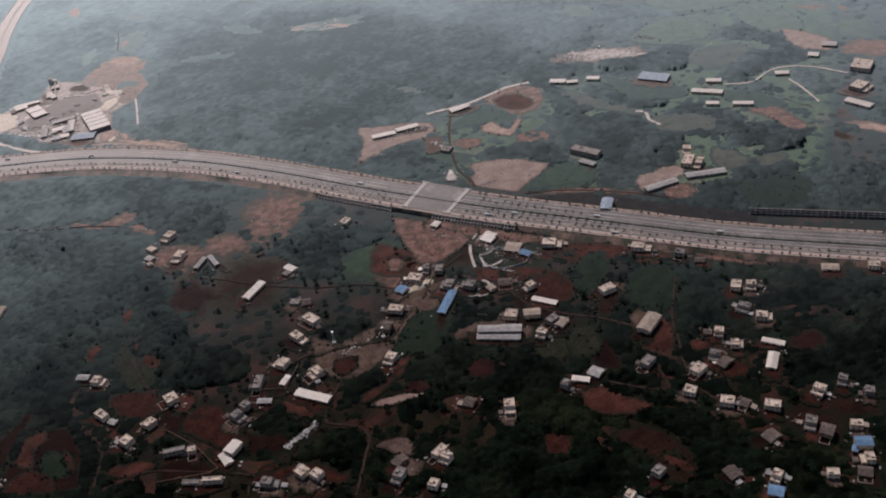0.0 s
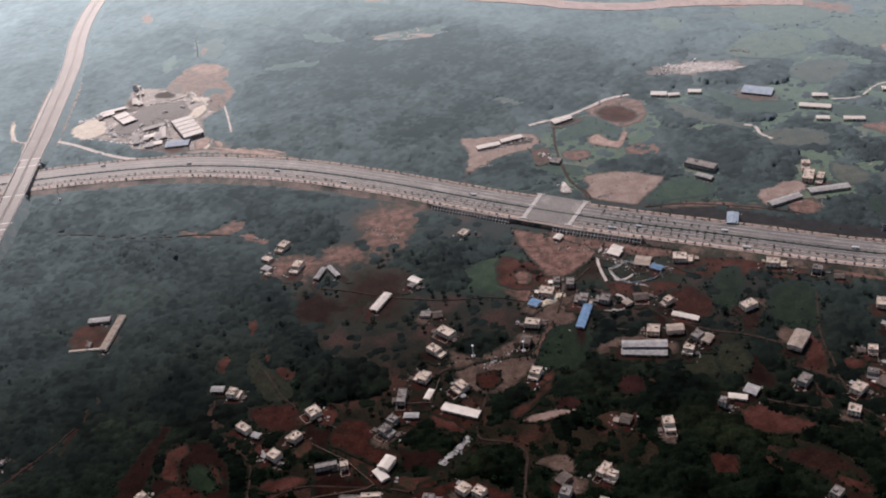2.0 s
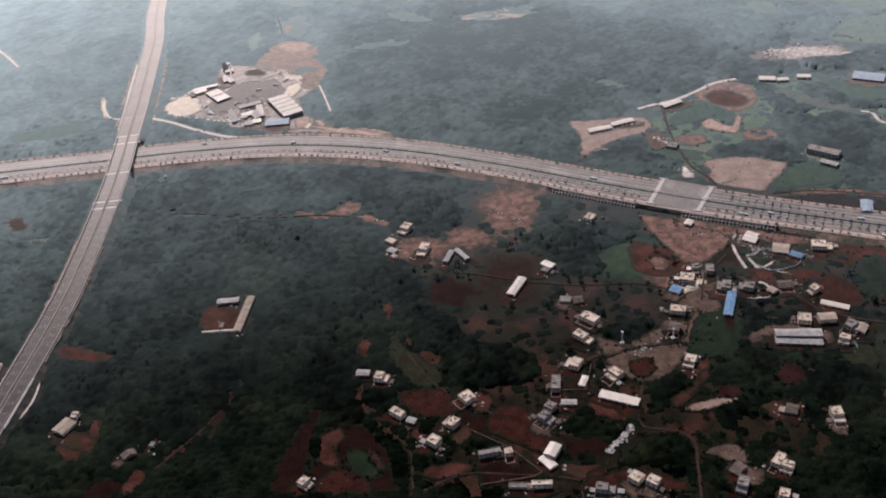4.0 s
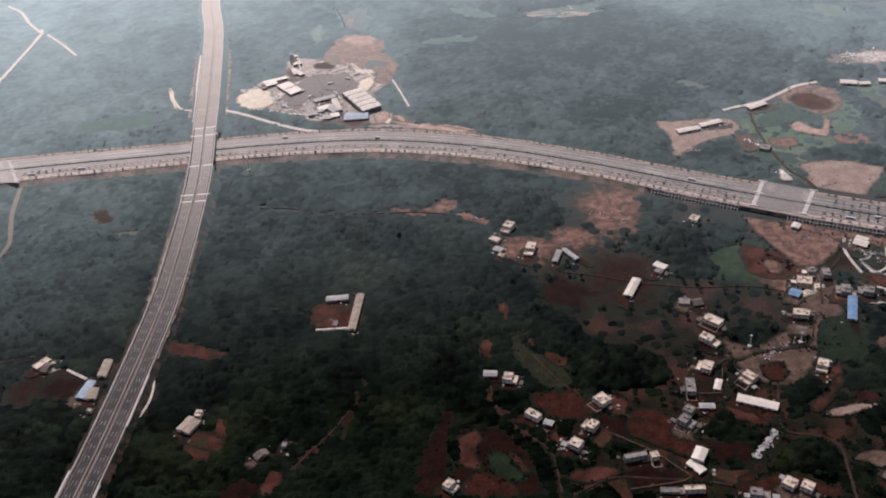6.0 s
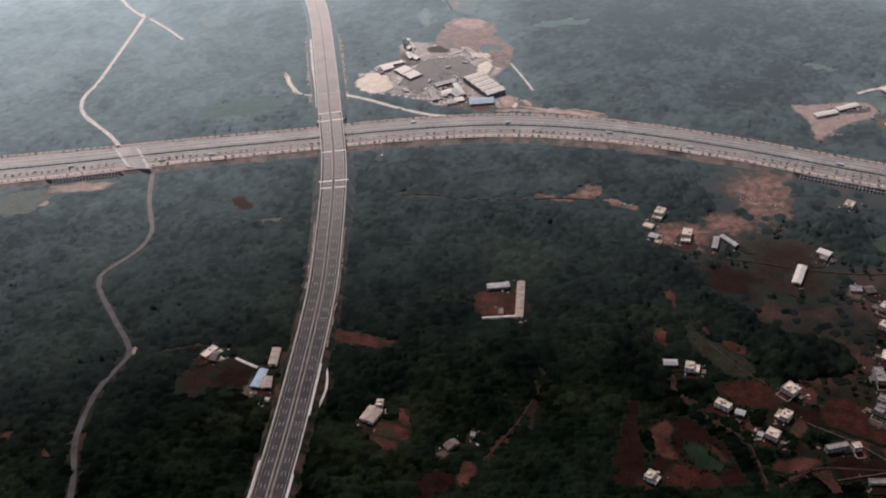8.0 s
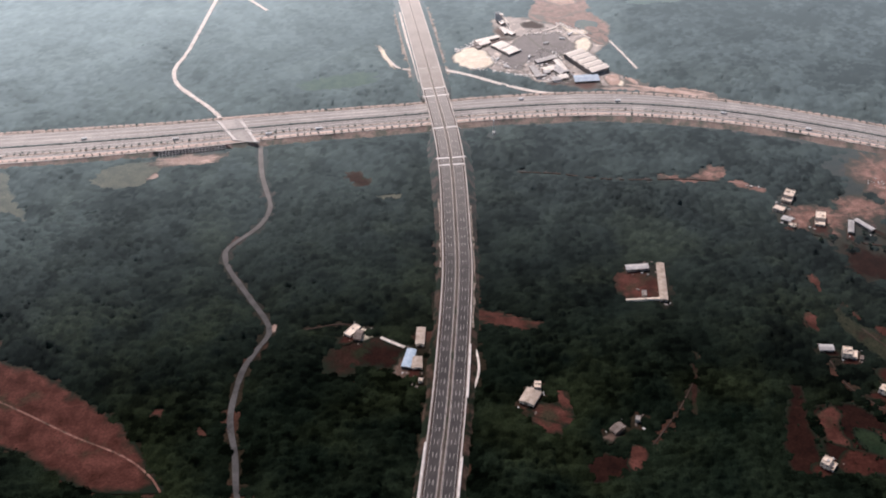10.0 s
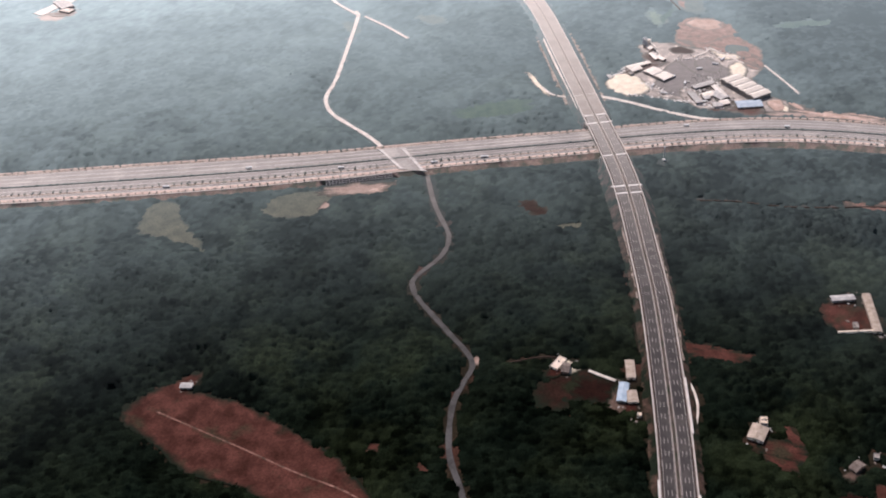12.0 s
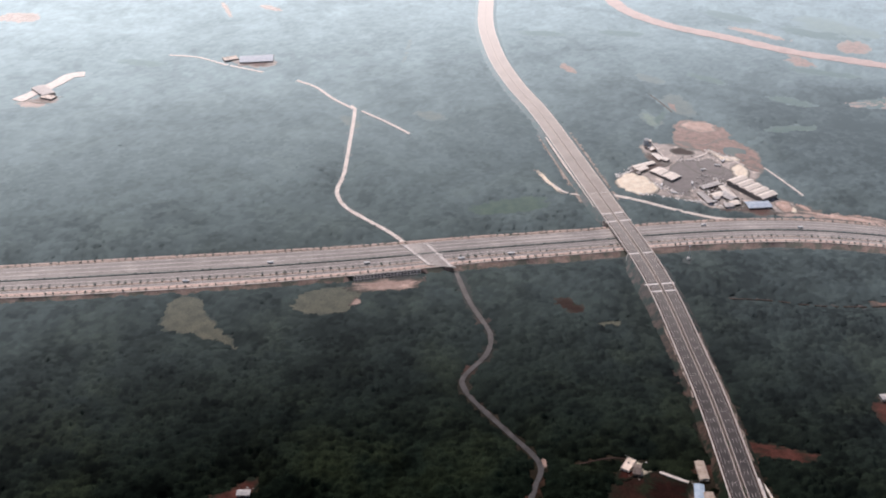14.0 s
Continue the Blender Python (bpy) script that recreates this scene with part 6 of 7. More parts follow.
building(-599.7, 736.9, -57, 8.3, 14.9, 1, "R")
building(-1201.4, 906.1, -7, 12.0, 6.5, 1, "L")
building(-1591.2, 1953.9, 35, 22.3, 48.6, 1, "L")
building(-1221.2, 2062.1, 0, 62.1, 34.3, 1, "C")
building(-1576.4, 1922.2, -31, 25.3, 15.8, 1, "F")
building(-1270.5, 2070.7, 18, 27.3, 18.5, 1, "F")
building(-547.2, 1385.0, 2, 12.3, 10.8, 1, "L")
building(-536.0, 1390.2, 11, 12.4, 11.2, 1, "M")
building(-556.6, 1408.1, 9, 9.1, 9.5, 1, "L")
building(-634.0, 1511.4, 25, 18.2, 9.5, 1, "M")
building(-643.7, 1499.1, 18, 7.0, 8.4, 1, "G")
building(46.2, 875.3, -59, 7.9, 8.3, 1, "T")


building(-551.5, 1446.0, 21, 33.2, 9.0, 1, "L")
building(-551.0, 1416.5, 21, 19.3, 12.0, 1, "M")
building(-534.0, 1423.5, -80, 35.5, 9.0, 1, "M")
building(-628.0, 1524.0, 18, 37.9, 8.0, 1, "M")
building(-571.5, 1410.5, -81, 33.4, 9.0, 1, "L")
building(-598.5, 1548.5, -77, 21.6, 8.0, 1, "M")


yard_wall((-554, 908.5), (-515.8, 906.4), 2.6, "whitewashed wall closing a red earth courtyard")


def boundary_wall(pts, label):
    """A thin brick wall that runs straight from corner to corner."""
    ob = tagged(new("boundary_wall"), label, "wall")
    for a, b in zip(pts[:-1], pts[1:]):
        run = part("wall_run", boxes([(0, 0, 0, math.dist(a, b), 0.5, 2.0)], 0.05), WALLS["R"], ob)
        run.matrix_basis = stand((a[0] + b[0]) / 2, (a[1] + b[1]) / 2, 0, math.degrees(math.atan2(b[1] - a[1], b[0] - a[0])))
    return ob


boundary_wall([(-283, 722), (-252, 696), (-226, 662), (-234, 658), (-281, 655)], "faded brick wall round a farm compound")
boundary_wall([(-204, 762), (-170, 759), (-159, 793)], "faded brick wall round a house court")
boundary_wall([(7, 842), (40, 830)], "low brick wall along a field")


def batching_plant(x, y, to):
    """Silos on legs, a mixing tower and a sloping belt down to the stone heaps."""
    ob = tagged(new("batching_plant"), "white concrete batching plant with silos and a sloping conveyor", "plant")
    ob.matrix_world = stand(x, y)
    for k in range(4):
        sx, sy = -5 + 3.6 * (k % 2), -3 + 4.2 * (k // 2)
        bm = bmesh.new()
        bmesh.ops.create_cone(bm, cap_ends=True, segments=14, radius1=1.6, radius2=1.6, depth=9.0, matrix=Matrix.Translation((sx, sy, 9.0)))
        bmesh.ops.create_cone(bm, cap_ends=True, segments=14, radius1=0.4, radius2=1.6, depth=2.2, matrix=Matrix.Translation((sx, sy, 3.4)))
        bmesh.ops.create_cone(bm, cap_ends=True, segments=14, radius1=1.6, radius2=0.3, depth=0.9, matrix=Matrix.Translation((sx, sy, 13.95)))
        part("silo", bm, TANK, ob, "white steel silo")
        part("silo_frame", boxes([(sx + dx, sy + dy, 0, 0.25, 0.25, 5.0) for dx in (-1.3, 1.3) for dy in (-1.3, 1.3)]), STEEL, ob)
    part("tower", boxes([(3.5, 0, 4.0, 5.0, 6.0, 6.5)], 0.1), ROOFS["M"], ob, "white clad mixing tower")
    for dx in (1.3, 5.7):
        for dy in (-2.7, 2.7):
            part("tower_leg", boxes([(dx, dy, 0, 0.4, 0.4, 4.0)]), STEEL, ob)
    part("tower_roof", gable(5.4, 6.4, 10.6, 0.9, 0.3), ROOFS["M"], ob)
    run = math.dist((x, y), to)
    tilt = math.atan2(9.0, run)
    belt = part("conveyor", boxes([(0.5 * math.hypot(run, 9.0), 0, -0.6, math.hypot(run, 9.0), 1.8, 0.5), (0.5 * math.hypot(run, 9.0), 0.85, -0.1, math.hypot(run, 9.0), 0.15, 0.7), (0.5 * math.hypot(run, 9.0), -0.85, -0.1, math.hypot(run, 9.0), 0.15, 0.7)]), CONCRETE, ob, "pale sloping conveyor")
    belt.matrix_basis = pose(3.5 * U, 0, 9.6 * U) @ Matrix.Rotation(math.atan2(to[1] - y, to[0] - x), 4, "Z") @ Matrix.Rotation(tilt, 4, "Y")
    for k in (0.3, 0.6):
        px, py = 3.5 + (to[0] - x) * k, (to[1] - y) * k
        part("conveyor_trestle", boxes([(px, py, 0, 0.4, 1.6, 9.0 * (1 - k))]), STEEL, ob)
    KEEP_OUT_BOXES.append((x, y, 0.0, 9.0, 7.0))
    return ob


batching_plant(-601, 1591, (-591, 1541))


def panel_fence(pts, label):
    """A run of pale blue and white site panels on posts."""
    ob = tagged(new("panel_fence"), label, "fence")
    line = smooth_line(pts, 5.0)
    for k, (a, b) in enumerate(zip(line[:-1], line[1:])):
        m = (a + b) / 2
        q = part("panel", boxes([(0, 0, 0.2, float(np.linalg.norm(b - a)) - 1.2, 0.3, 1.8)]), ROOFS["C"] if k % 3 else ROOFS["M"], ob)
        q.matrix_basis = stand(m[0], m[1], 0, math.degrees(math.atan2(b[1] - a[1], b[0] - a[0])))
        part("post", boxes([(a[0], a[1], 0, 0.3, 0.3, 2.3)]), STEEL, ob)
    return ob


panel_fence([(39.4, 939.6), (53.7, 912), (85, 914.2), (94, 923)], "low blue and white panel fence round a garden")
panel_fence([(39.4, 939.6), (60, 950), (80, 941), (94, 923)], "low blue and white panel fence on the slope")


def rubble_heap(p, q, wide, count, label, size=0.95):
    """Broken blocks strewn along a line."""
    rng = random.Random(5)
    verts, faces = [], []
    for _ in range(count):
        u, v = rng.random(), rng.gauss(0, 0.35)
        dx, dy = q[0] - p[0], q[1] - p[1]
        n = math.hypot(dx, dy)
        x, y = p[0] + dx * u - dy / n * v * wide, p[1] + dy * u + dx / n * v * wide
        s = rng.uniform(0.3 * size, size)
        m = pose(x, y, s * 0.3 + rng.random() * 0.5, rng.uniform(-20, 20), rng.uniform(-20, 20), rng.uniform(0, 180))
        k = len(verts)
        for sx in (-1, 1):
            for sy in (-1, 1):
                for sz in (-1, 1):
                    verts.append(tuple(m @ Vector((sx * s * rng.uniform(0.7, 1.1), sy * s * rng.uniform(0.4, 0.8), sz * s * 0.5))))
        faces += [(k, k + 1, k + 3, k + 2), (k + 4, k + 6, k + 7, k + 5), (k, k + 4, k + 5, k + 1), (k + 2, k + 3, k + 7, k + 6), (k, k + 2, k + 6, k + 4), (k + 1, k + 5, k + 7, k + 3)]
    return tagged(mesh_object("rubble_heap", verts, faces, WHITEBLOCK if label.startswith("white") else RUBBLE), label, "rubble", kind="stuff")


rubble_heap((-137, 706), (-166, 677), 5, 260, "strip of pale broken blocks and sacks")
rubble_heap((-560, 1480), (-480, 1455), 16, 160, "scattered machinery and pale debris in the works yard")
rubble_heap((-650, 1450), (-560, 1430), 6, 90, "pale stones along the works yard edge")
rubble_heap((44.2, 975.7), (52.1, 955.5), 7, 110, "white panels laid out beside the site huts")
rubble_heap((58.7, 956.3), (68.1, 920.9), 5, 90, "pale boards and bags along the site path")
rubble_heap((-678.2, 1494.2), (-620.8, 1528.7), 3, 90, "white stacked blocks along the works yard edge", 1.8)
rubble_heap((-659.1, 1438.8), (-579.8, 1400.1), 3, 80, "white blocks along the southern yard edge", 1.8)
rubble_heap((-564.3, 1465.5), (-528.2, 1390.0), 22, 120, "pale machinery parts and sacks in the works yard", 1.5)
rubble_heap((-603.4, 1600.8), (-585.5, 1537.6), 4, 40, "white conveyor parts beside the works", 1.8)
rubble_heap((-564.3, 1546.7), (-480.3, 1544.4), 10, 60, "pale stones on the quarry floor", 1.3)
rubble_heap((46.9, 980.9), (51.3, 945.0), 5, 45, "white panels stacked beside the site huts", 1.1)
rubble_heap((42.6, 921.2), (77.0, 901.0), 2.5, 45, "white edging stones round the site garden", 1.1)
rubble_heap((72.3, 942.8), (99.3, 919.5), 5, 45, "pale boards and sacks by the huts", 1.1)
rubble_heap((-115.8, 801.7), (-70.3, 825.5), 8, 60, "stones and sacks on the village square", 1.1)
rubble_heap((-70.5, 759.6), (-50.7, 794.0), 4, 40, "pale rubble on the red ramp", 1.1)
rubble_heap((-225.1, 1089.6), (-187.0, 1048.9), 16, 45, "pale sacks and stones on the clay clearing", 0.9)
rubble_heap((-6.3, 996.4), (36.2, 975.1), 14, 30, "stones strewn over the clay clearing", 0.8)
rubble_heap((-369.8, 1096.0), (-348.7, 1087.7), 5, 30, "pale stones on the hill track", 0.9)
rubble_heap((17.8, 1138.1), (32.2, 1118.3), 8, 40, "white building blocks beside the bridge", 1.2)
rubble_heap((61.1, 1097.9), (74.2, 1087.5), 6, 30, "dark and pale stones on the tan field", 1.0)
rubble_heap((-16, 1210), (-50, 1190), 14, 130, "stacked building materials in a construction camp")
rubble_heap((60, 945), (110, 930), 14, 160, "pale building materials beside the houses")
rubble_heap((150, 1540), (260, 1520), 26, 260, "white quarried blocks")

rubble_heap((-70, 1254), (-2, 1270), 14, 170, "stacked pale building materials across a construction camp", 1.5)
rubble_heap((-77, 1206), (-57, 1204), 5, 40, "pale boards beside the camp track", 1.4)
rubble_heap((7, 1224), (20, 1201), 8, 45, "white sacks and blocks beside the track", 1.4)
rubble_heap((224, 1442), (331, 1422), 20, 200, "white quarried blocks in heaps", 2.0)
rubble_heap((211, 1425), (252, 1416), 12, 60, "grey stone heaps at the quarry edge", 1.6)
rubble_heap((343, 1480), (369, 1462), 10, 50, "pale stone heaps on the hill", 1.6)
rubble_heap((184, 1166), (201, 1127), 10, 60, "pale blocks round a farm yard", 1.3)
rubble_heap((257, 1037), (301, 1056), 8, 60, "pale blocks along a farm terrace", 1.3)
rubble_heap((58, 1095), (76, 1098), 6, 30, "dark and pale stones below the mound", 1.2)
rubble_heap((-646, 1522), (-684, 1496), 3, 60, "white stacked blocks beside the sand heap", 1.8)
rubble_heap((-633, 1471), (-599, 1424), 10, 90, "white sacks and slabs across the works yard", 1.6)
rubble_heap((-587, 1408), (-539, 1373), 5, 90, "white parts along the southern works fence", 1.8)
rubble_heap((-574, 1450), (-527, 1387), 16, 110, "white machinery parts between the sheds", 1.6)
rubble_heap((-572, 1537), (-481, 1529), 6, 60, "white kerbstones along the yard track", 1.5)
rubble_heap((-516, 1567), (-475, 1521), 6, 50, "white stones round a weedy mound", 1.6)
rubble_heap((-536, 1471), (-527, 1441), 4, 40, "white panels stacked beside the hall", 1.6)


def yard_clutter():
    """Sheets, sacks, carts and boards lying about the village yards."""
    rng = random.Random(21)
    dark, pale = ([], []), ([], [])
    for cx, cy, rot, hw, hd in KEEP_OUT_BOXES:
        for _ in range(rng.randint(3, 8)):
            verts, faces = pale if rng.random() < 0.4 else dark
            u, v = rng.uniform(-1, 1) * (hw + 3), rng.choice((-1, 1)) * (hd - 2 + rng.uniform(0, 4))
            x, y = cx + u * math.cos(rot) - v * math.sin(rot), cy + u * math.sin(rot) + v * math.cos(rot)
            w, d, h, a = rng.uniform(0.5, 1.8), rng.uniform(0.4, 1.2), rng.uniform(0.2, 1.1), rng.uniform(0, 3.1)
            k = len(verts)
            for z in (0.0, h):
                for sx, sy in ((-1, -1), (1, -1), (1, 1), (-1, 1)):
                    px, py = sx * w * rng.uniform(0.8, 1.1), sy * d * rng.uniform(0.8, 1.1)
                    verts.append((x + px * math.cos(a) - py * math.sin(a), y + px * math.sin(a) + py * math.cos(a), z + 0.1))
            faces += [(k + 4, k + 5, k + 6, k + 7), (k, k + 1, k + 5, k + 4), (k + 1, k + 2, k + 6, k + 5), (k + 2, k + 3, k + 7, k + 6), (k + 3, k, k + 4, k + 7)]
    tagged(mesh_object("yard_clutter", *dark, ROOFS["R"]), "weathered sheets, sacks and boards lying in the yards", "clutter", kind="stuff")
    tagged(mesh_object("pale_clutter", *pale, RUBBLE), "white sacks, basins and sheets lying in the yards", "clutter", kind="stuff")


yard_clutter()


# ---- vehicles ----
WHEEL = bmesh.new()
bmesh.ops.create_cone(WHEEL, cap_ends=True, segments=10, radius1=0.5, radius2=0.5, depth=0.35, matrix=Matrix.Rotation(math.pi / 2, 4, "X"))
WHEEL = shared_mesh("wheel", WHEEL, TYRE)


def truck(x, y, z, rot, long, label, group="vehicles on the highway"):
    ob = tagged(new("truck"), label, "truck", group=group)
    ob.matrix_world = stand(x, y, z, rot)
    part("cargo_box", boxes([(-0.9, 0, 0.9, long - 2.2, 2.4, 1.5)], 0.08), TRUCKPAINT, ob)
    part("cab", boxes([(long / 2 - 1.0, 0, 0.6, 1.9, 2.3, 1.6)], 0.2), TRUCKPAINT, ob)
    part("windscreen", boxes([(long / 2 - 0.04, 0, 1.3, 0.08, 2.0, 0.7)]), DARKGLASS, ob)
    for dx in (-long / 2 + 1.2, long / 2 - 1.3):
        for dy in (-1.1, 1.1):
            share("wheel", WHEEL, ob, Matrix.Translation((dx, dy, 0.5)))
    return ob


for vx, f, long in ((-350, -0.2, 8), (-480, 0.2, 7), (-95, 0.25, 9), (70, -0.55, 10), (95, -0.2, 7), (205, -0.72, 9), (-250, -0.55, 8), (-870, -0.55, 10), (-940, -0.6, 9), (-1060, -0.3, 8), (-1180, 0.2, 8), (300, 0.2, 8), (-1290, -0.6, 9), (-600, 0.55, 7), (180, 0.25, 8)):
    tx, ty, ta = on_highway(vx, f)
    truck(tx, ty, DECK + 0.02, ta + (180 if f > 0 else 0), long, "white box lorry on the highway")


for vx, vy, va in ((-586, 1481, 20), (-574, 1459, 70), (-543, 1499, 10), (-517, 1510, 150), (-610, 1433, -20), (-563, 1400, 0), (-503, 1523, 40), (-620, 1459, 60)):
    truck(vx, vy, 0.45, va, 9, "white tipper lorry parked in the works yard", "vehicles in the works yard")


# ---- planted rows on the highway verges ----
def build_shrubs():
    rng = random.Random(11)
    verts, faces = [], []
    length = np.r_[0, np.cumsum(np.linalg.norm(np.diff(HWY[:, :2], axis=0), axis=1))]
    for f, step, size, x0, x1 in ((0.88, 4.6, 1.6, -1700, 800), (-0.54, 4.6, 1.5, -1700, 800), (-0.92, 4.6, 1.6, -1700, 800), (0.0, 3.0, 1.1, -1700, 800), (-0.43, 6.0, 1.3, -1700, -900), (0.32, 3.4, 1.4, 45, 170), (0.5, 3.6, 1.3, 45, 120), (-0.18, 3.6, 1.4, 55, 215), (-0.4, 4.0, 1.3, 60, 230), (-0.3, 5.0, 1.2, -150, -45)):
        for s in np.arange(0, length[-1], step):
            i = min(int(np.searchsorted(length, s)), len(HWY) - 1)
            if not x0 < HWY[i, 0] < x1 or rng.random() < 0.15 or -38 < HWY[i, 0] < 40 or -1005 < HWY[i, 0] < -955:
                continue
            x, y = HWY[i, :2] + HWY_N[i] * HWY[i, 2] / 2 * f
            slip, aside = rng.uniform(-1.2, 1.2), rng.uniform(-0.4, 0.4)
            x, y = x + HWY_N[i, 1] * slip + HWY_N[i, 0] * aside, y - HWY_N[i, 0] * slip + HWY_N[i, 1] * aside
            r = size * rng.uniform(0.5, 1.1)
            for _ in range(4):
                cx, cy, cz = x + rng.gauss(0, r * 0.4), y + rng.gauss(0, r * 0.4), DECK + 0.3 + r * rng.uniform(0.4, 1.6)
                k = len(verts)
                q = r * rng.uniform(0.4, 0.75)
                for dx, dy, dz in ((1, 0, 0), (-1, 0, 0), (0, 1, 0), (0, -1, 0), (0, 0, 1), (0, 0, -1)):
                    verts.append((cx + dx * q * rng.uniform(0.7, 1.2), cy + dy * q * rng.uniform(0.7, 1.2), cz + dz * q * rng.uniform(0.7, 1.2)))
                faces += [(k + a, k + b, k + c) for a, b, c in ((0, 2, 4), (2, 1, 4), (1, 3, 4), (3, 0, 4), (2, 0, 5), (1, 2, 5), (3, 1, 5), (0, 3, 5))]
    return tagged(mesh_object("verge_shrubs", verts, faces, LEAF), "rows of young shrubs and saplings on the highway verges", "shrubs", kind="stuff")


build_shrubs()


# ---- bushes along the field edges ----
def build_hedges():
    """Ragged bushes along the edges of the fields and lanes and scattered over the fallow ground."""
    rng = random.Random(31)
    spots = []
    for edge, _ in KEEP_OUT_PLOTS:
        if edge[:, 0].min() < -480:
            continue
        for a, b in zip(edge, np.roll(edge, -1, axis=0)):
            for _ in range(max(1, int(math.dist(a, b) / 3.0))):
                if rng.random() < (0.42 if edge[:, 1].mean() < 1000 else 0.1):
                    u = rng.random()
                    spots.append((a[0] + (b[0] - a[0]) * u + rng.gauss(0, 1.6), a[1] + (b[1] - a[1]) * u + rng.gauss(0, 1.6), rng.uniform(0.6, 1.9)))
        cx, cy, rx, ry = *edge.mean(0), *(np.ptp(edge, axis=0) / 2)
        for _ in range(int(rx * ry / 90)):
            spots.append((cx + rng.uniform(-1, 1) * rx, cy + rng.uniform(-1, 1) * ry, rng.uniform(0.4, 1.2)))
    for line, _ in KEEP_OUT_LINES:
        if line[:, 0].min() < -420 or line[:, 0].max() > 640:
            continue
        for a, b in zip(line[:-1], line[1:]):
            if rng.random() < 0.5:
                side = rng.choice((-1, 1)) * rng.uniform(2.5, 5)
                n = math.dist(a, b) + 1e-6
                spots.append((a[0] - (b[1] - a[1]) / n * side, a[1] + (b[0] - a[0]) / n * side, rng.uniform(0.5, 1.6)))
    verts, faces = [], []
    for x, y, r in spots:
        for _ in range(4):
            cx, cy, cz, q = x + rng.gauss(0, r * 0.5), y + rng.gauss(0, r * 0.5), r * rng.uniform(0.3, 1.3), r * rng.uniform(0.45, 0.85)
            k = len(verts)
            for dx, dy, dz in ((1, 0, 0), (-1, 0, 0), (0, 1, 0), (0, -1, 0), (0, 0, 1), (0, 0, -1)):
                verts.append((cx + dx * q * rng.uniform(0.6, 1.3), cy + dy * q * rng.uniform(0.6, 1.3), cz + dz * q * rng.uniform(0.6, 1.3)))
            faces += [(k + a, k + b, k + c) for a, b, c in ((0, 2, 4), (2, 1, 4), (1, 3, 4), (3, 0, 4), (2, 0, 5), (1, 2, 5), (3, 1, 5), (0, 3, 5))]
    return tagged(mesh_object("field_bushes", verts, faces, LEAF), "ragged dark bushes along fields and lanes", "bushes", kind="stuff")


build_hedges()


# ---- trees and woods ----
def blocked(x, y, more=0.0):
    """Where no tree stands: roads, buildings and clearings, and `more` metres round them."""
    out = np.zeros(len(x), bool)
    for line, wide in KEEP_OUT_LINES:
        wide = wide + more
        lo, hi = line.min(0) - wide, line.max(0) + wide
        idx = np.nonzero((x > lo[0]) & (x < hi[0]) & (y > lo[1]) & (y < hi[1]) & ~out)[0]
        for a, b in zip(line[:-1], line[1:]):
            if not len(idx):
                break
            ab = b - a
            px, py = x[idx] - a[0], y[idx] - a[1]
            u = np.clip((px * ab[0] + py * ab[1]) / (ab @ ab), 0, 1)
            out[idx[np.hypot(px - u * ab[0], py - u * ab[1]) < wide]] = True
    for cx, cy, rot, hw, hd in KEEP_OUT_BOXES:
        dx, dy = x - cx, y - cy
        u, v = dx * math.cos(rot) + dy * math.sin(rot), -dx * math.sin(rot) + dy * math.cos(rot)
        out |= (np.abs(u) < hw + more) & (v < hd + more) & (v > -hd - 3 - more)
    wavy = 0.7 + 0.75 * value_noise(x, y, 13.0, 5)
    for edge, inset in KEEP_OUT_PLOTS:
        lo, hi = edge.min(0) - more - 4, edge.max(0) + more + 4
        idx = np.nonzero((x > lo[0]) & (x < hi[0]) & (y > lo[1]) & (y < hi[1]) & ~out)[0]
        if len(idx):
            out[idx[depth_in(edge, x[idx], y[idx]) > inset - more + 6 * (wavy[idx] - 1.07)]] = True
    for cx, cy, rx, ry, rot in KEEP_OUT_ROUNDS:
        dx, dy = x - cx, y - cy
        u, v = dx * math.cos(rot) + dy * math.sin(rot), -dx * math.sin(rot) + dy * math.cos(rot)
        out |= (u / (rx + more)) ** 2 + (v / (ry + more)) ** 2 < wavy
    return out


def wooded(x, y):
    """How far a place is wooded, 0 to 1: closed woods in the west and north, scattered trees among the villages."""
    village = np.clip((x + 400) / 140, 0, 1) * np.clip((1075 - 0.45 * x - y) / 40, 0, 1)
    farms = np.clip((x + 60) / 80, 0, 1) * np.clip((y - 1000) / 40, 0, 1) * np.clip((x * 0.55 + 1420 - y) / 120, 0, 1)
    village = village * (1 - 0.55 * np.clip((x + 60) / 90, 0, 1) * np.clip((890 - y) / 70, 0, 1))
    west_farm = np.exp(-(((x + 830) / 110) ** 2 + ((y - 860) / 90) ** 2))
    cover = np.ravel(1.0 - 0.6 * village - 0.55 * farms - 0.25 * west_farm)
    fx, fy = np.ravel(x), np.ravel(y)
    for edge in GROVES:
        lo, hi = edge.min(0) - 4, edge.max(0) + 4
        idx = np.nonzero((fx > lo[0]) & (fx < hi[0]) & (fy > lo[1]) & (fy < hi[1]))[0]
        if len(idx):
            cover[idx] = np.maximum(cover[idx], np.clip(0.5 + depth_in(edge, fx[idx], fy[idx]) / 8, 0, 1))
    return cover.reshape(np.shape(x))


CELL = 6.6


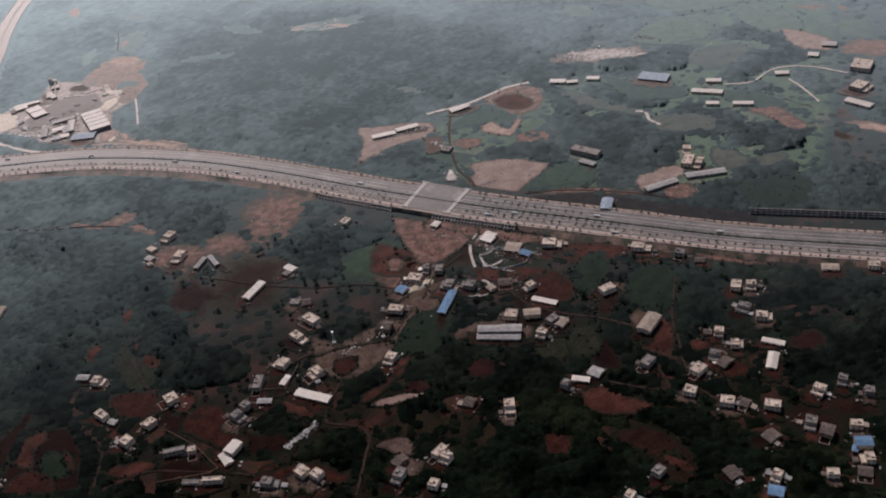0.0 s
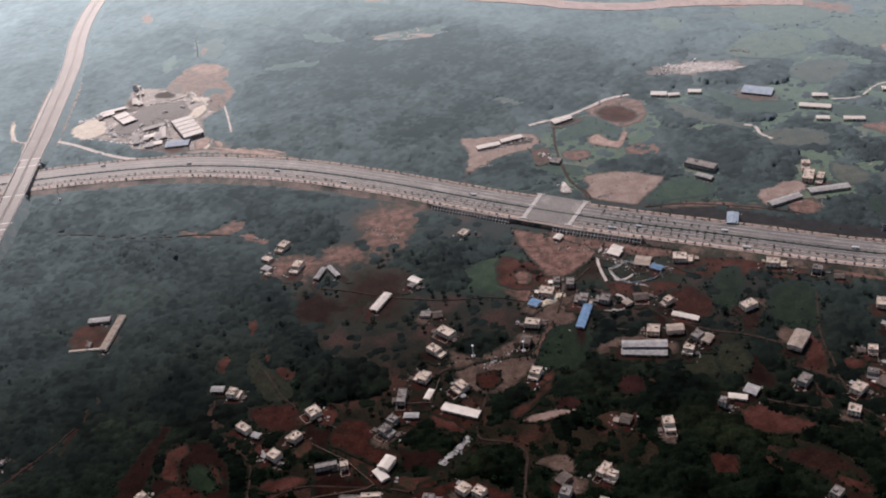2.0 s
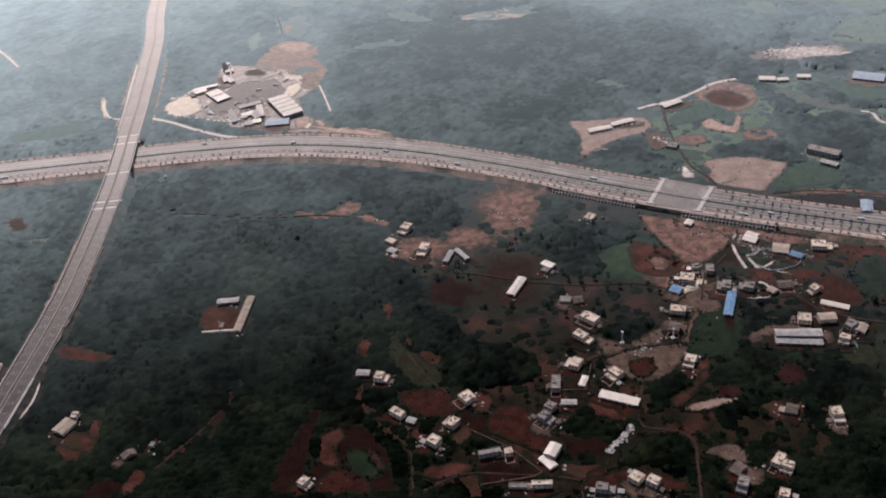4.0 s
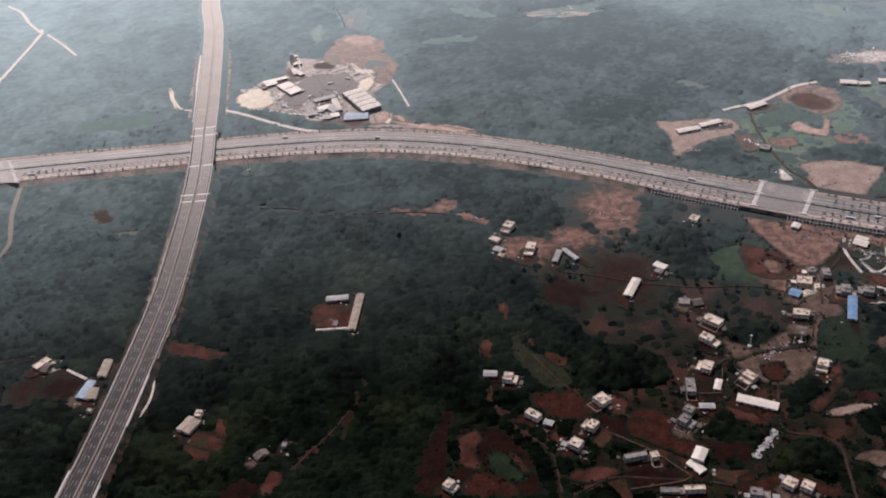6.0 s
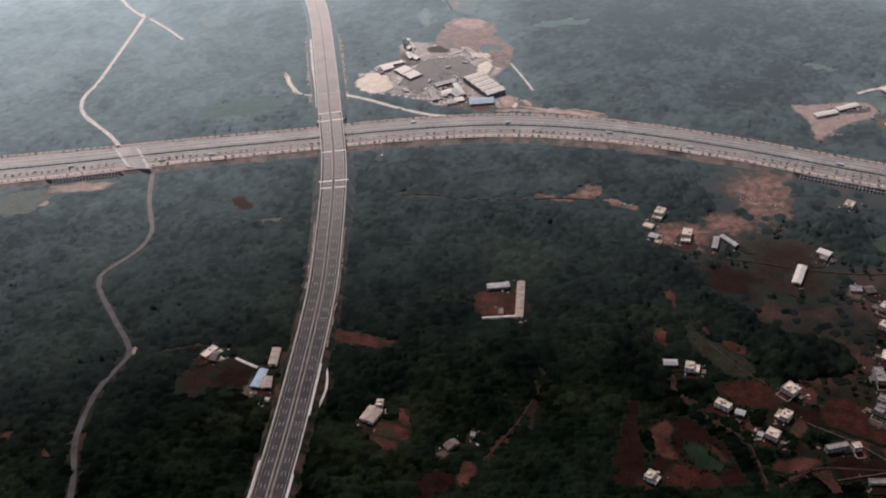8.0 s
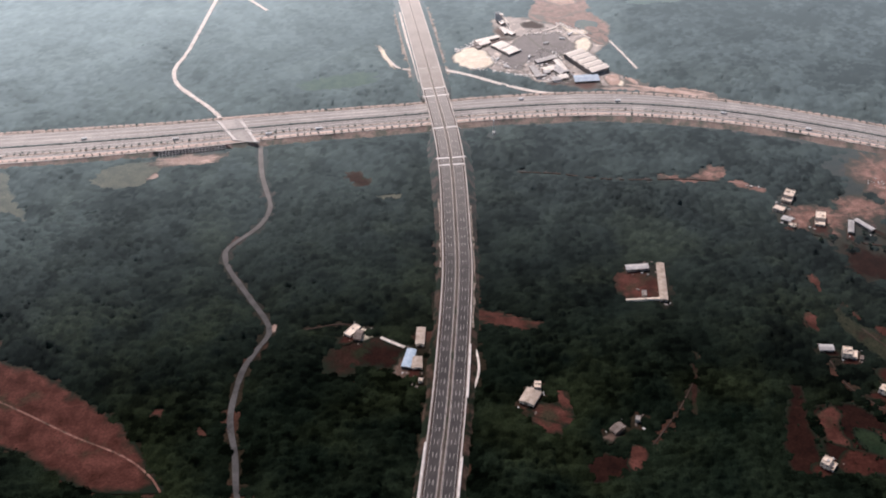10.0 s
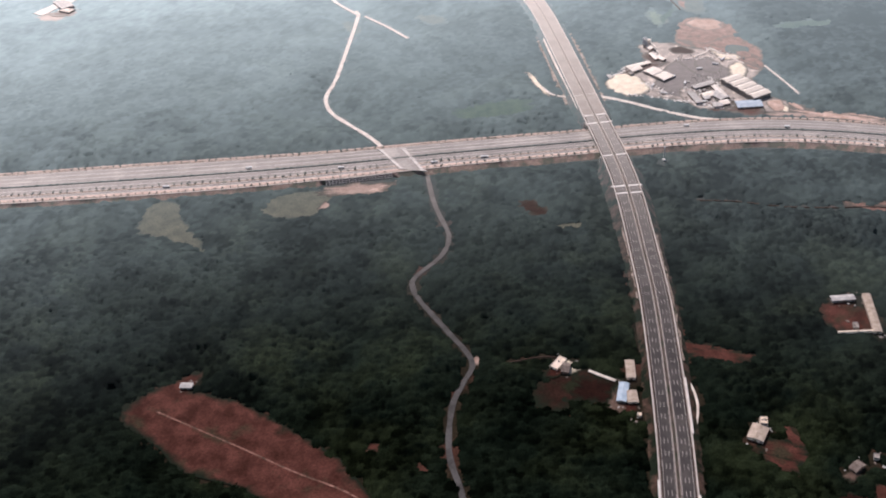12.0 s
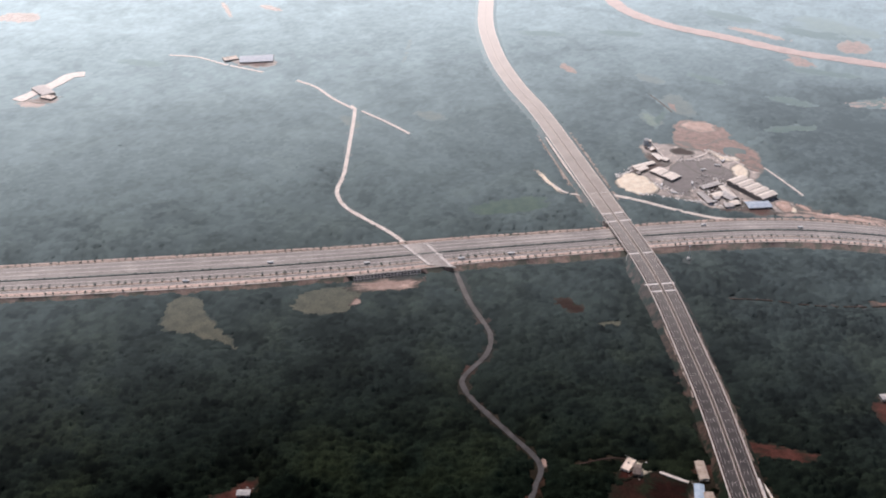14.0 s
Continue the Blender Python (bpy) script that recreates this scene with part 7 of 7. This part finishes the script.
def tree_field(i0, i1, j0, j1):
    """Jittered tree places on a grid: x, y, height, radius, tone; height 0 where none stands."""
    i, j = np.meshgrid(np.arange(i0, i1), np.arange(j0, j1), indexing="ij")

    def h(k):
        s = np.sin(i * 127.1 + j * 311.7 + k * 74.7) * 43758.5453
        return s - np.floor(s)

    x, y = (i + 0.15 + 0.7 * h(1)) * CELL, (j + 0.15 + 0.7 * h(2)) * CELL
    n = 0.62 * value_noise(x, y, 48, 1) + 0.38 * value_noise(x, y, 17, 2)
    flat_x, flat_y = x.ravel(), y.ravel()
    depth = sum(~blocked(flat_x, flat_y, m) for m in (4, 9, 16, 26)).reshape(x.shape) / 4
    rise = 0.5 * np.abs(2 * value_noise(x, y, 140, 8) - 1) + 0.3 * value_noise(x, y, 60, 9) + 0.2 * value_noise(x, y, 28, 10)
    tall = (3.4 + 4.2 * value_noise(x, y, 90, 4)) * (1 + np.interp(y, (1000, 1250), (0.7, 0.35)) * (h(3) - 0.5)) + depth * 18 * np.clip(rise - 0.2, 0, 1)
    tall = tall * (0.3 + 0.7 * depth) * np.interp(y, (1100, 1350, 1750), (1.0, 0.82, 0.5))
    tall = np.minimum(tall, 10.5 + 0.2 * tall)
    free = ~blocked(x.ravel(), y.ravel()).reshape(x.shape)
    scrub = (0.8 + 1.3 * h(6)) * (h(7) < 0.12 + 0.9 * (wooded(x, y) - 0.4))
    share_of = wooded(x, y) * 1.12 - 0.08
    tall = tall * np.where(share_of > 0.8, 1, np.clip((share_of - n) / 0.16, 0.3, 1))
    tall = np.where(n < share_of, tall, np.where(wooded(x, y) > 0.75, 0.55 * tall, scrub)) * free
    # tone contrast drops northwards, putting distance haze into the crown colours
    tone = np.clip(0.5 + np.interp(y, (1150, 1600), (2.1, 0.9)) * (0.3 * h(5) + 0.26 * value_noise(x, y, 21, 7) + 0.22 * value_noise(x, y, 46, 14) + 0.22 * value_noise(x, y, 120, 12) - 0.5), 0, 1)
    for edge, shift, soft in DARK_STANDS:
        inside = np.clip(0.5 + depth_in(edge, flat_x, flat_y) / soft, 0, 1).reshape(x.shape)
        tone = np.clip(tone - shift * inside, 0, 1)
    return x, y, tall, 2.6 + 3.0 * h(4) ** 2, tone


def build_woods(name, x0, x1, y0, y1, res, label):
    """A closed canopy of many crowns over a stretch of the plan, as one leafy surface with gaps."""
    i0, j0 = int(x0 / CELL) - 3, int(y0 / CELL) - 3
    tx, ty, th, tr, tt = tree_field(i0, int(x1 / CELL) + 4, j0, int(y1 / CELL) + 4)
    nx, ny = int((x1 - x0) / res) + 2, int((y1 - y0) / res) + 2
    gx, gy = np.meshgrid(np.linspace(x0, x1, nx), np.linspace(y0 - 1.5, y1 + 1.5, ny), indexing="ij")
    rng = np.random.default_rng(3)
    # crowns flatten northwards so that far woods look smooth from the camera
    steep = np.interp(gy, (600, 1100, 1300, 1700), (0.36, 0.3, 0.16, 0.1))
    rough = np.interp(gy, (600, 1100, 1300, 1700), (0.5, 0.34, 0.14, 0.08))
    inner = np.zeros((nx, ny))
    inner[1:-1, 1:-1] = 1
    gx = gx + rng.uniform(-0.35, 0.35, gx.shape) * res * inner
    gy = gy + rng.uniform(-0.35, 0.35, gy.shape) * res * inner
    ci, cj = np.floor(gx / CELL).astype(int) - i0, np.floor(gy / CELL).astype(int) - j0
    ci, cj = np.clip(ci, 1, tx.shape[0] - 2), np.clip(cj, 1, tx.shape[1] - 2)
    z, tone = np.where(th[ci, cj] > 0.9, th[ci, cj] * 0.72, -1.0), tt[ci, cj]
    for di in (-1, 0, 1):
        for dj in (-1, 0, 1):
            a, b = ci + di, cj + dj
            d2 = ((gx - tx[a, b]) ** 2 + (gy - ty[a, b]) ** 2) / tr[a, b] ** 2
            dome = np.where((th[a, b] > 0) & (d2 < 1.7), th[a, b] - np.minimum(th[a, b], 8.0) * steep * d2, -1.0)
            up = dome > z
            z, tone = np.where(up, dome, z), np.where(up, tt[a, b], tone)
    z = np.where(z > 0, z + rng.normal(0, 1, z.shape) * rough, z)
    idx = np.arange(nx * ny).reshape(nx, ny)
    quads = np.stack([idx[:-1, :-1], idx[1:, :-1], idx[1:, 1:], idx[:-1, 1:]], -1).reshape(-1, 4)
    flat = z.ravel()
    quads = quads[flat[quads].max(1) > -0.5]
    used = np.unique(quads)
    remap = np.zeros(nx * ny, int)
    remap[used] = np.arange(len(used))
    quads = remap[quads]
    co = np.stack([gx.ravel()[used], gy.ravel()[used], flat[used]], 1)
    me = bpy.data.meshes.new(name)
    me.vertices.add(len(co))
    me.vertices.foreach_set("co", (co * U).astype(np.float32).ravel())
    me.loops.add(quads.size)
    me.loops.foreach_set("vertex_index", quads.ravel().astype(np.int32))
    me.polygons.add(len(quads))
    me.polygons.foreach_set("loop_start", (np.arange(len(quads)) * 4).astype(np.int32))
    me.polygons.foreach_set("use_smooth", np.ones(len(quads), bool))
    me.update(calc_edges=True)
    at = me.attributes.new("tone", "FLOAT", "POINT")
    at.data.foreach_set("value", tone.ravel()[used].astype(np.float32))
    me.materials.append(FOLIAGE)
    return tagged(new(name, me), label, "woods", kind="stuff")


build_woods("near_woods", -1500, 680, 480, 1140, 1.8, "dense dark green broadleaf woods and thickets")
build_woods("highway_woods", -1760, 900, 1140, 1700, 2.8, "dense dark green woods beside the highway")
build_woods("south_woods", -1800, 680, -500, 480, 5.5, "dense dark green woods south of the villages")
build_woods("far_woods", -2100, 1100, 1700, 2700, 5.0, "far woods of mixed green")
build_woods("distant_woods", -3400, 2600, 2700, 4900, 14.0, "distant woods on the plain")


# ---- single trees about the village ----
def tree_meshes(seed):
    """Trunk with limbs, and a crown of many leafy clumps with gaps."""
    rng = random.Random(seed)
    tall, wide = rng.uniform(6.0, 9.0), rng.uniform(2.4, 3.6)
    wood = bmesh.new()
    bmesh.ops.create_cone(wood, segments=6, radius1=0.28, radius2=0.12, depth=tall * 0.7, matrix=Matrix.Translation((0, 0, tall * 0.35 - 0.2)))
    for k in range(4):
        a = k * 1.6 + rng.uniform(-0.4, 0.4)
        m = Matrix.Translation((0, 0, tall * rng.uniform(0.35, 0.55))) @ Matrix.Rotation(a, 4, "Z") @ Matrix.Rotation(radians(rng.uniform(40, 60)), 4, "Y") @ Matrix.Translation((0, 0, wide * 0.4))
        bmesh.ops.create_cone(wood, segments=5, radius1=0.12, radius2=0.04, depth=wide * 0.8, matrix=m)
    verts, faces = [], []
    for _ in range(90):
        d = Vector((rng.gauss(0, 1), rng.gauss(0, 1), rng.gauss(0, 1))).normalized() * rng.uniform(0.45, 1.0) ** 0.6
        c = Vector((d.x * wide * rng.uniform(0.8, 1.1), d.y * wide * rng.uniform(0.8, 1.1), tall * 0.66 + d.z * tall * 0.34))
        r, k = rng.uniform(0.35, 0.8), len(verts)
        for p in ((1, 0, 0), (-1, 0, 0), (0, 1, 0), (0, -1, 0), (0, 0, 1), (0, 0, -1)):
            verts.append((c + Vector(p) * r * rng.uniform(0.5, 1.3)) * U)
        faces += [(k + i, k + j, k + n) for i, j, n in ((0, 2, 4), (2, 1, 4), (1, 3, 4), (3, 0, 4), (2, 0, 5), (1, 2, 5), (3, 1, 5), (0, 3, 5))]
    crown = bpy.data.meshes.new("crown")
    crown.from_pydata(verts, [], faces)
    crown.materials.append(LEAF)
    return shared_mesh("trunk", wood, BARK), crown


TREE_KINDS = [tree_meshes(k) for k in range(5)]


def plant_trees(count):
    rng = random.Random(77)
    xs = np.array([rng.uniform(-330, 330) for _ in range(count * 8)])
    ys = np.array([rng.uniform(560, 1040) for _ in range(count * 8)])
    free = ~blocked(xs, ys, 1.0)
    near = blocked(xs, ys, 9.0)
    for x, y in [(a, b) for a, b, ok in zip(xs, ys, free & near) if ok][:count]:
        trunk, crown = rng.choice(TREE_KINDS)
        ob = tagged(new("tree"), "dark green broadleaf tree beside the village yards", "tree", group="village trees")
        ob.matrix_world = stand(x, y, 0, rng.uniform(0, 360)) @ Matrix.Scale(rng.uniform(0.7, 1.15), 4)
        for name, me in (("trunk", trunk), ("crown", crown)):
            new(name, me).parent = ob


plant_trees(220)
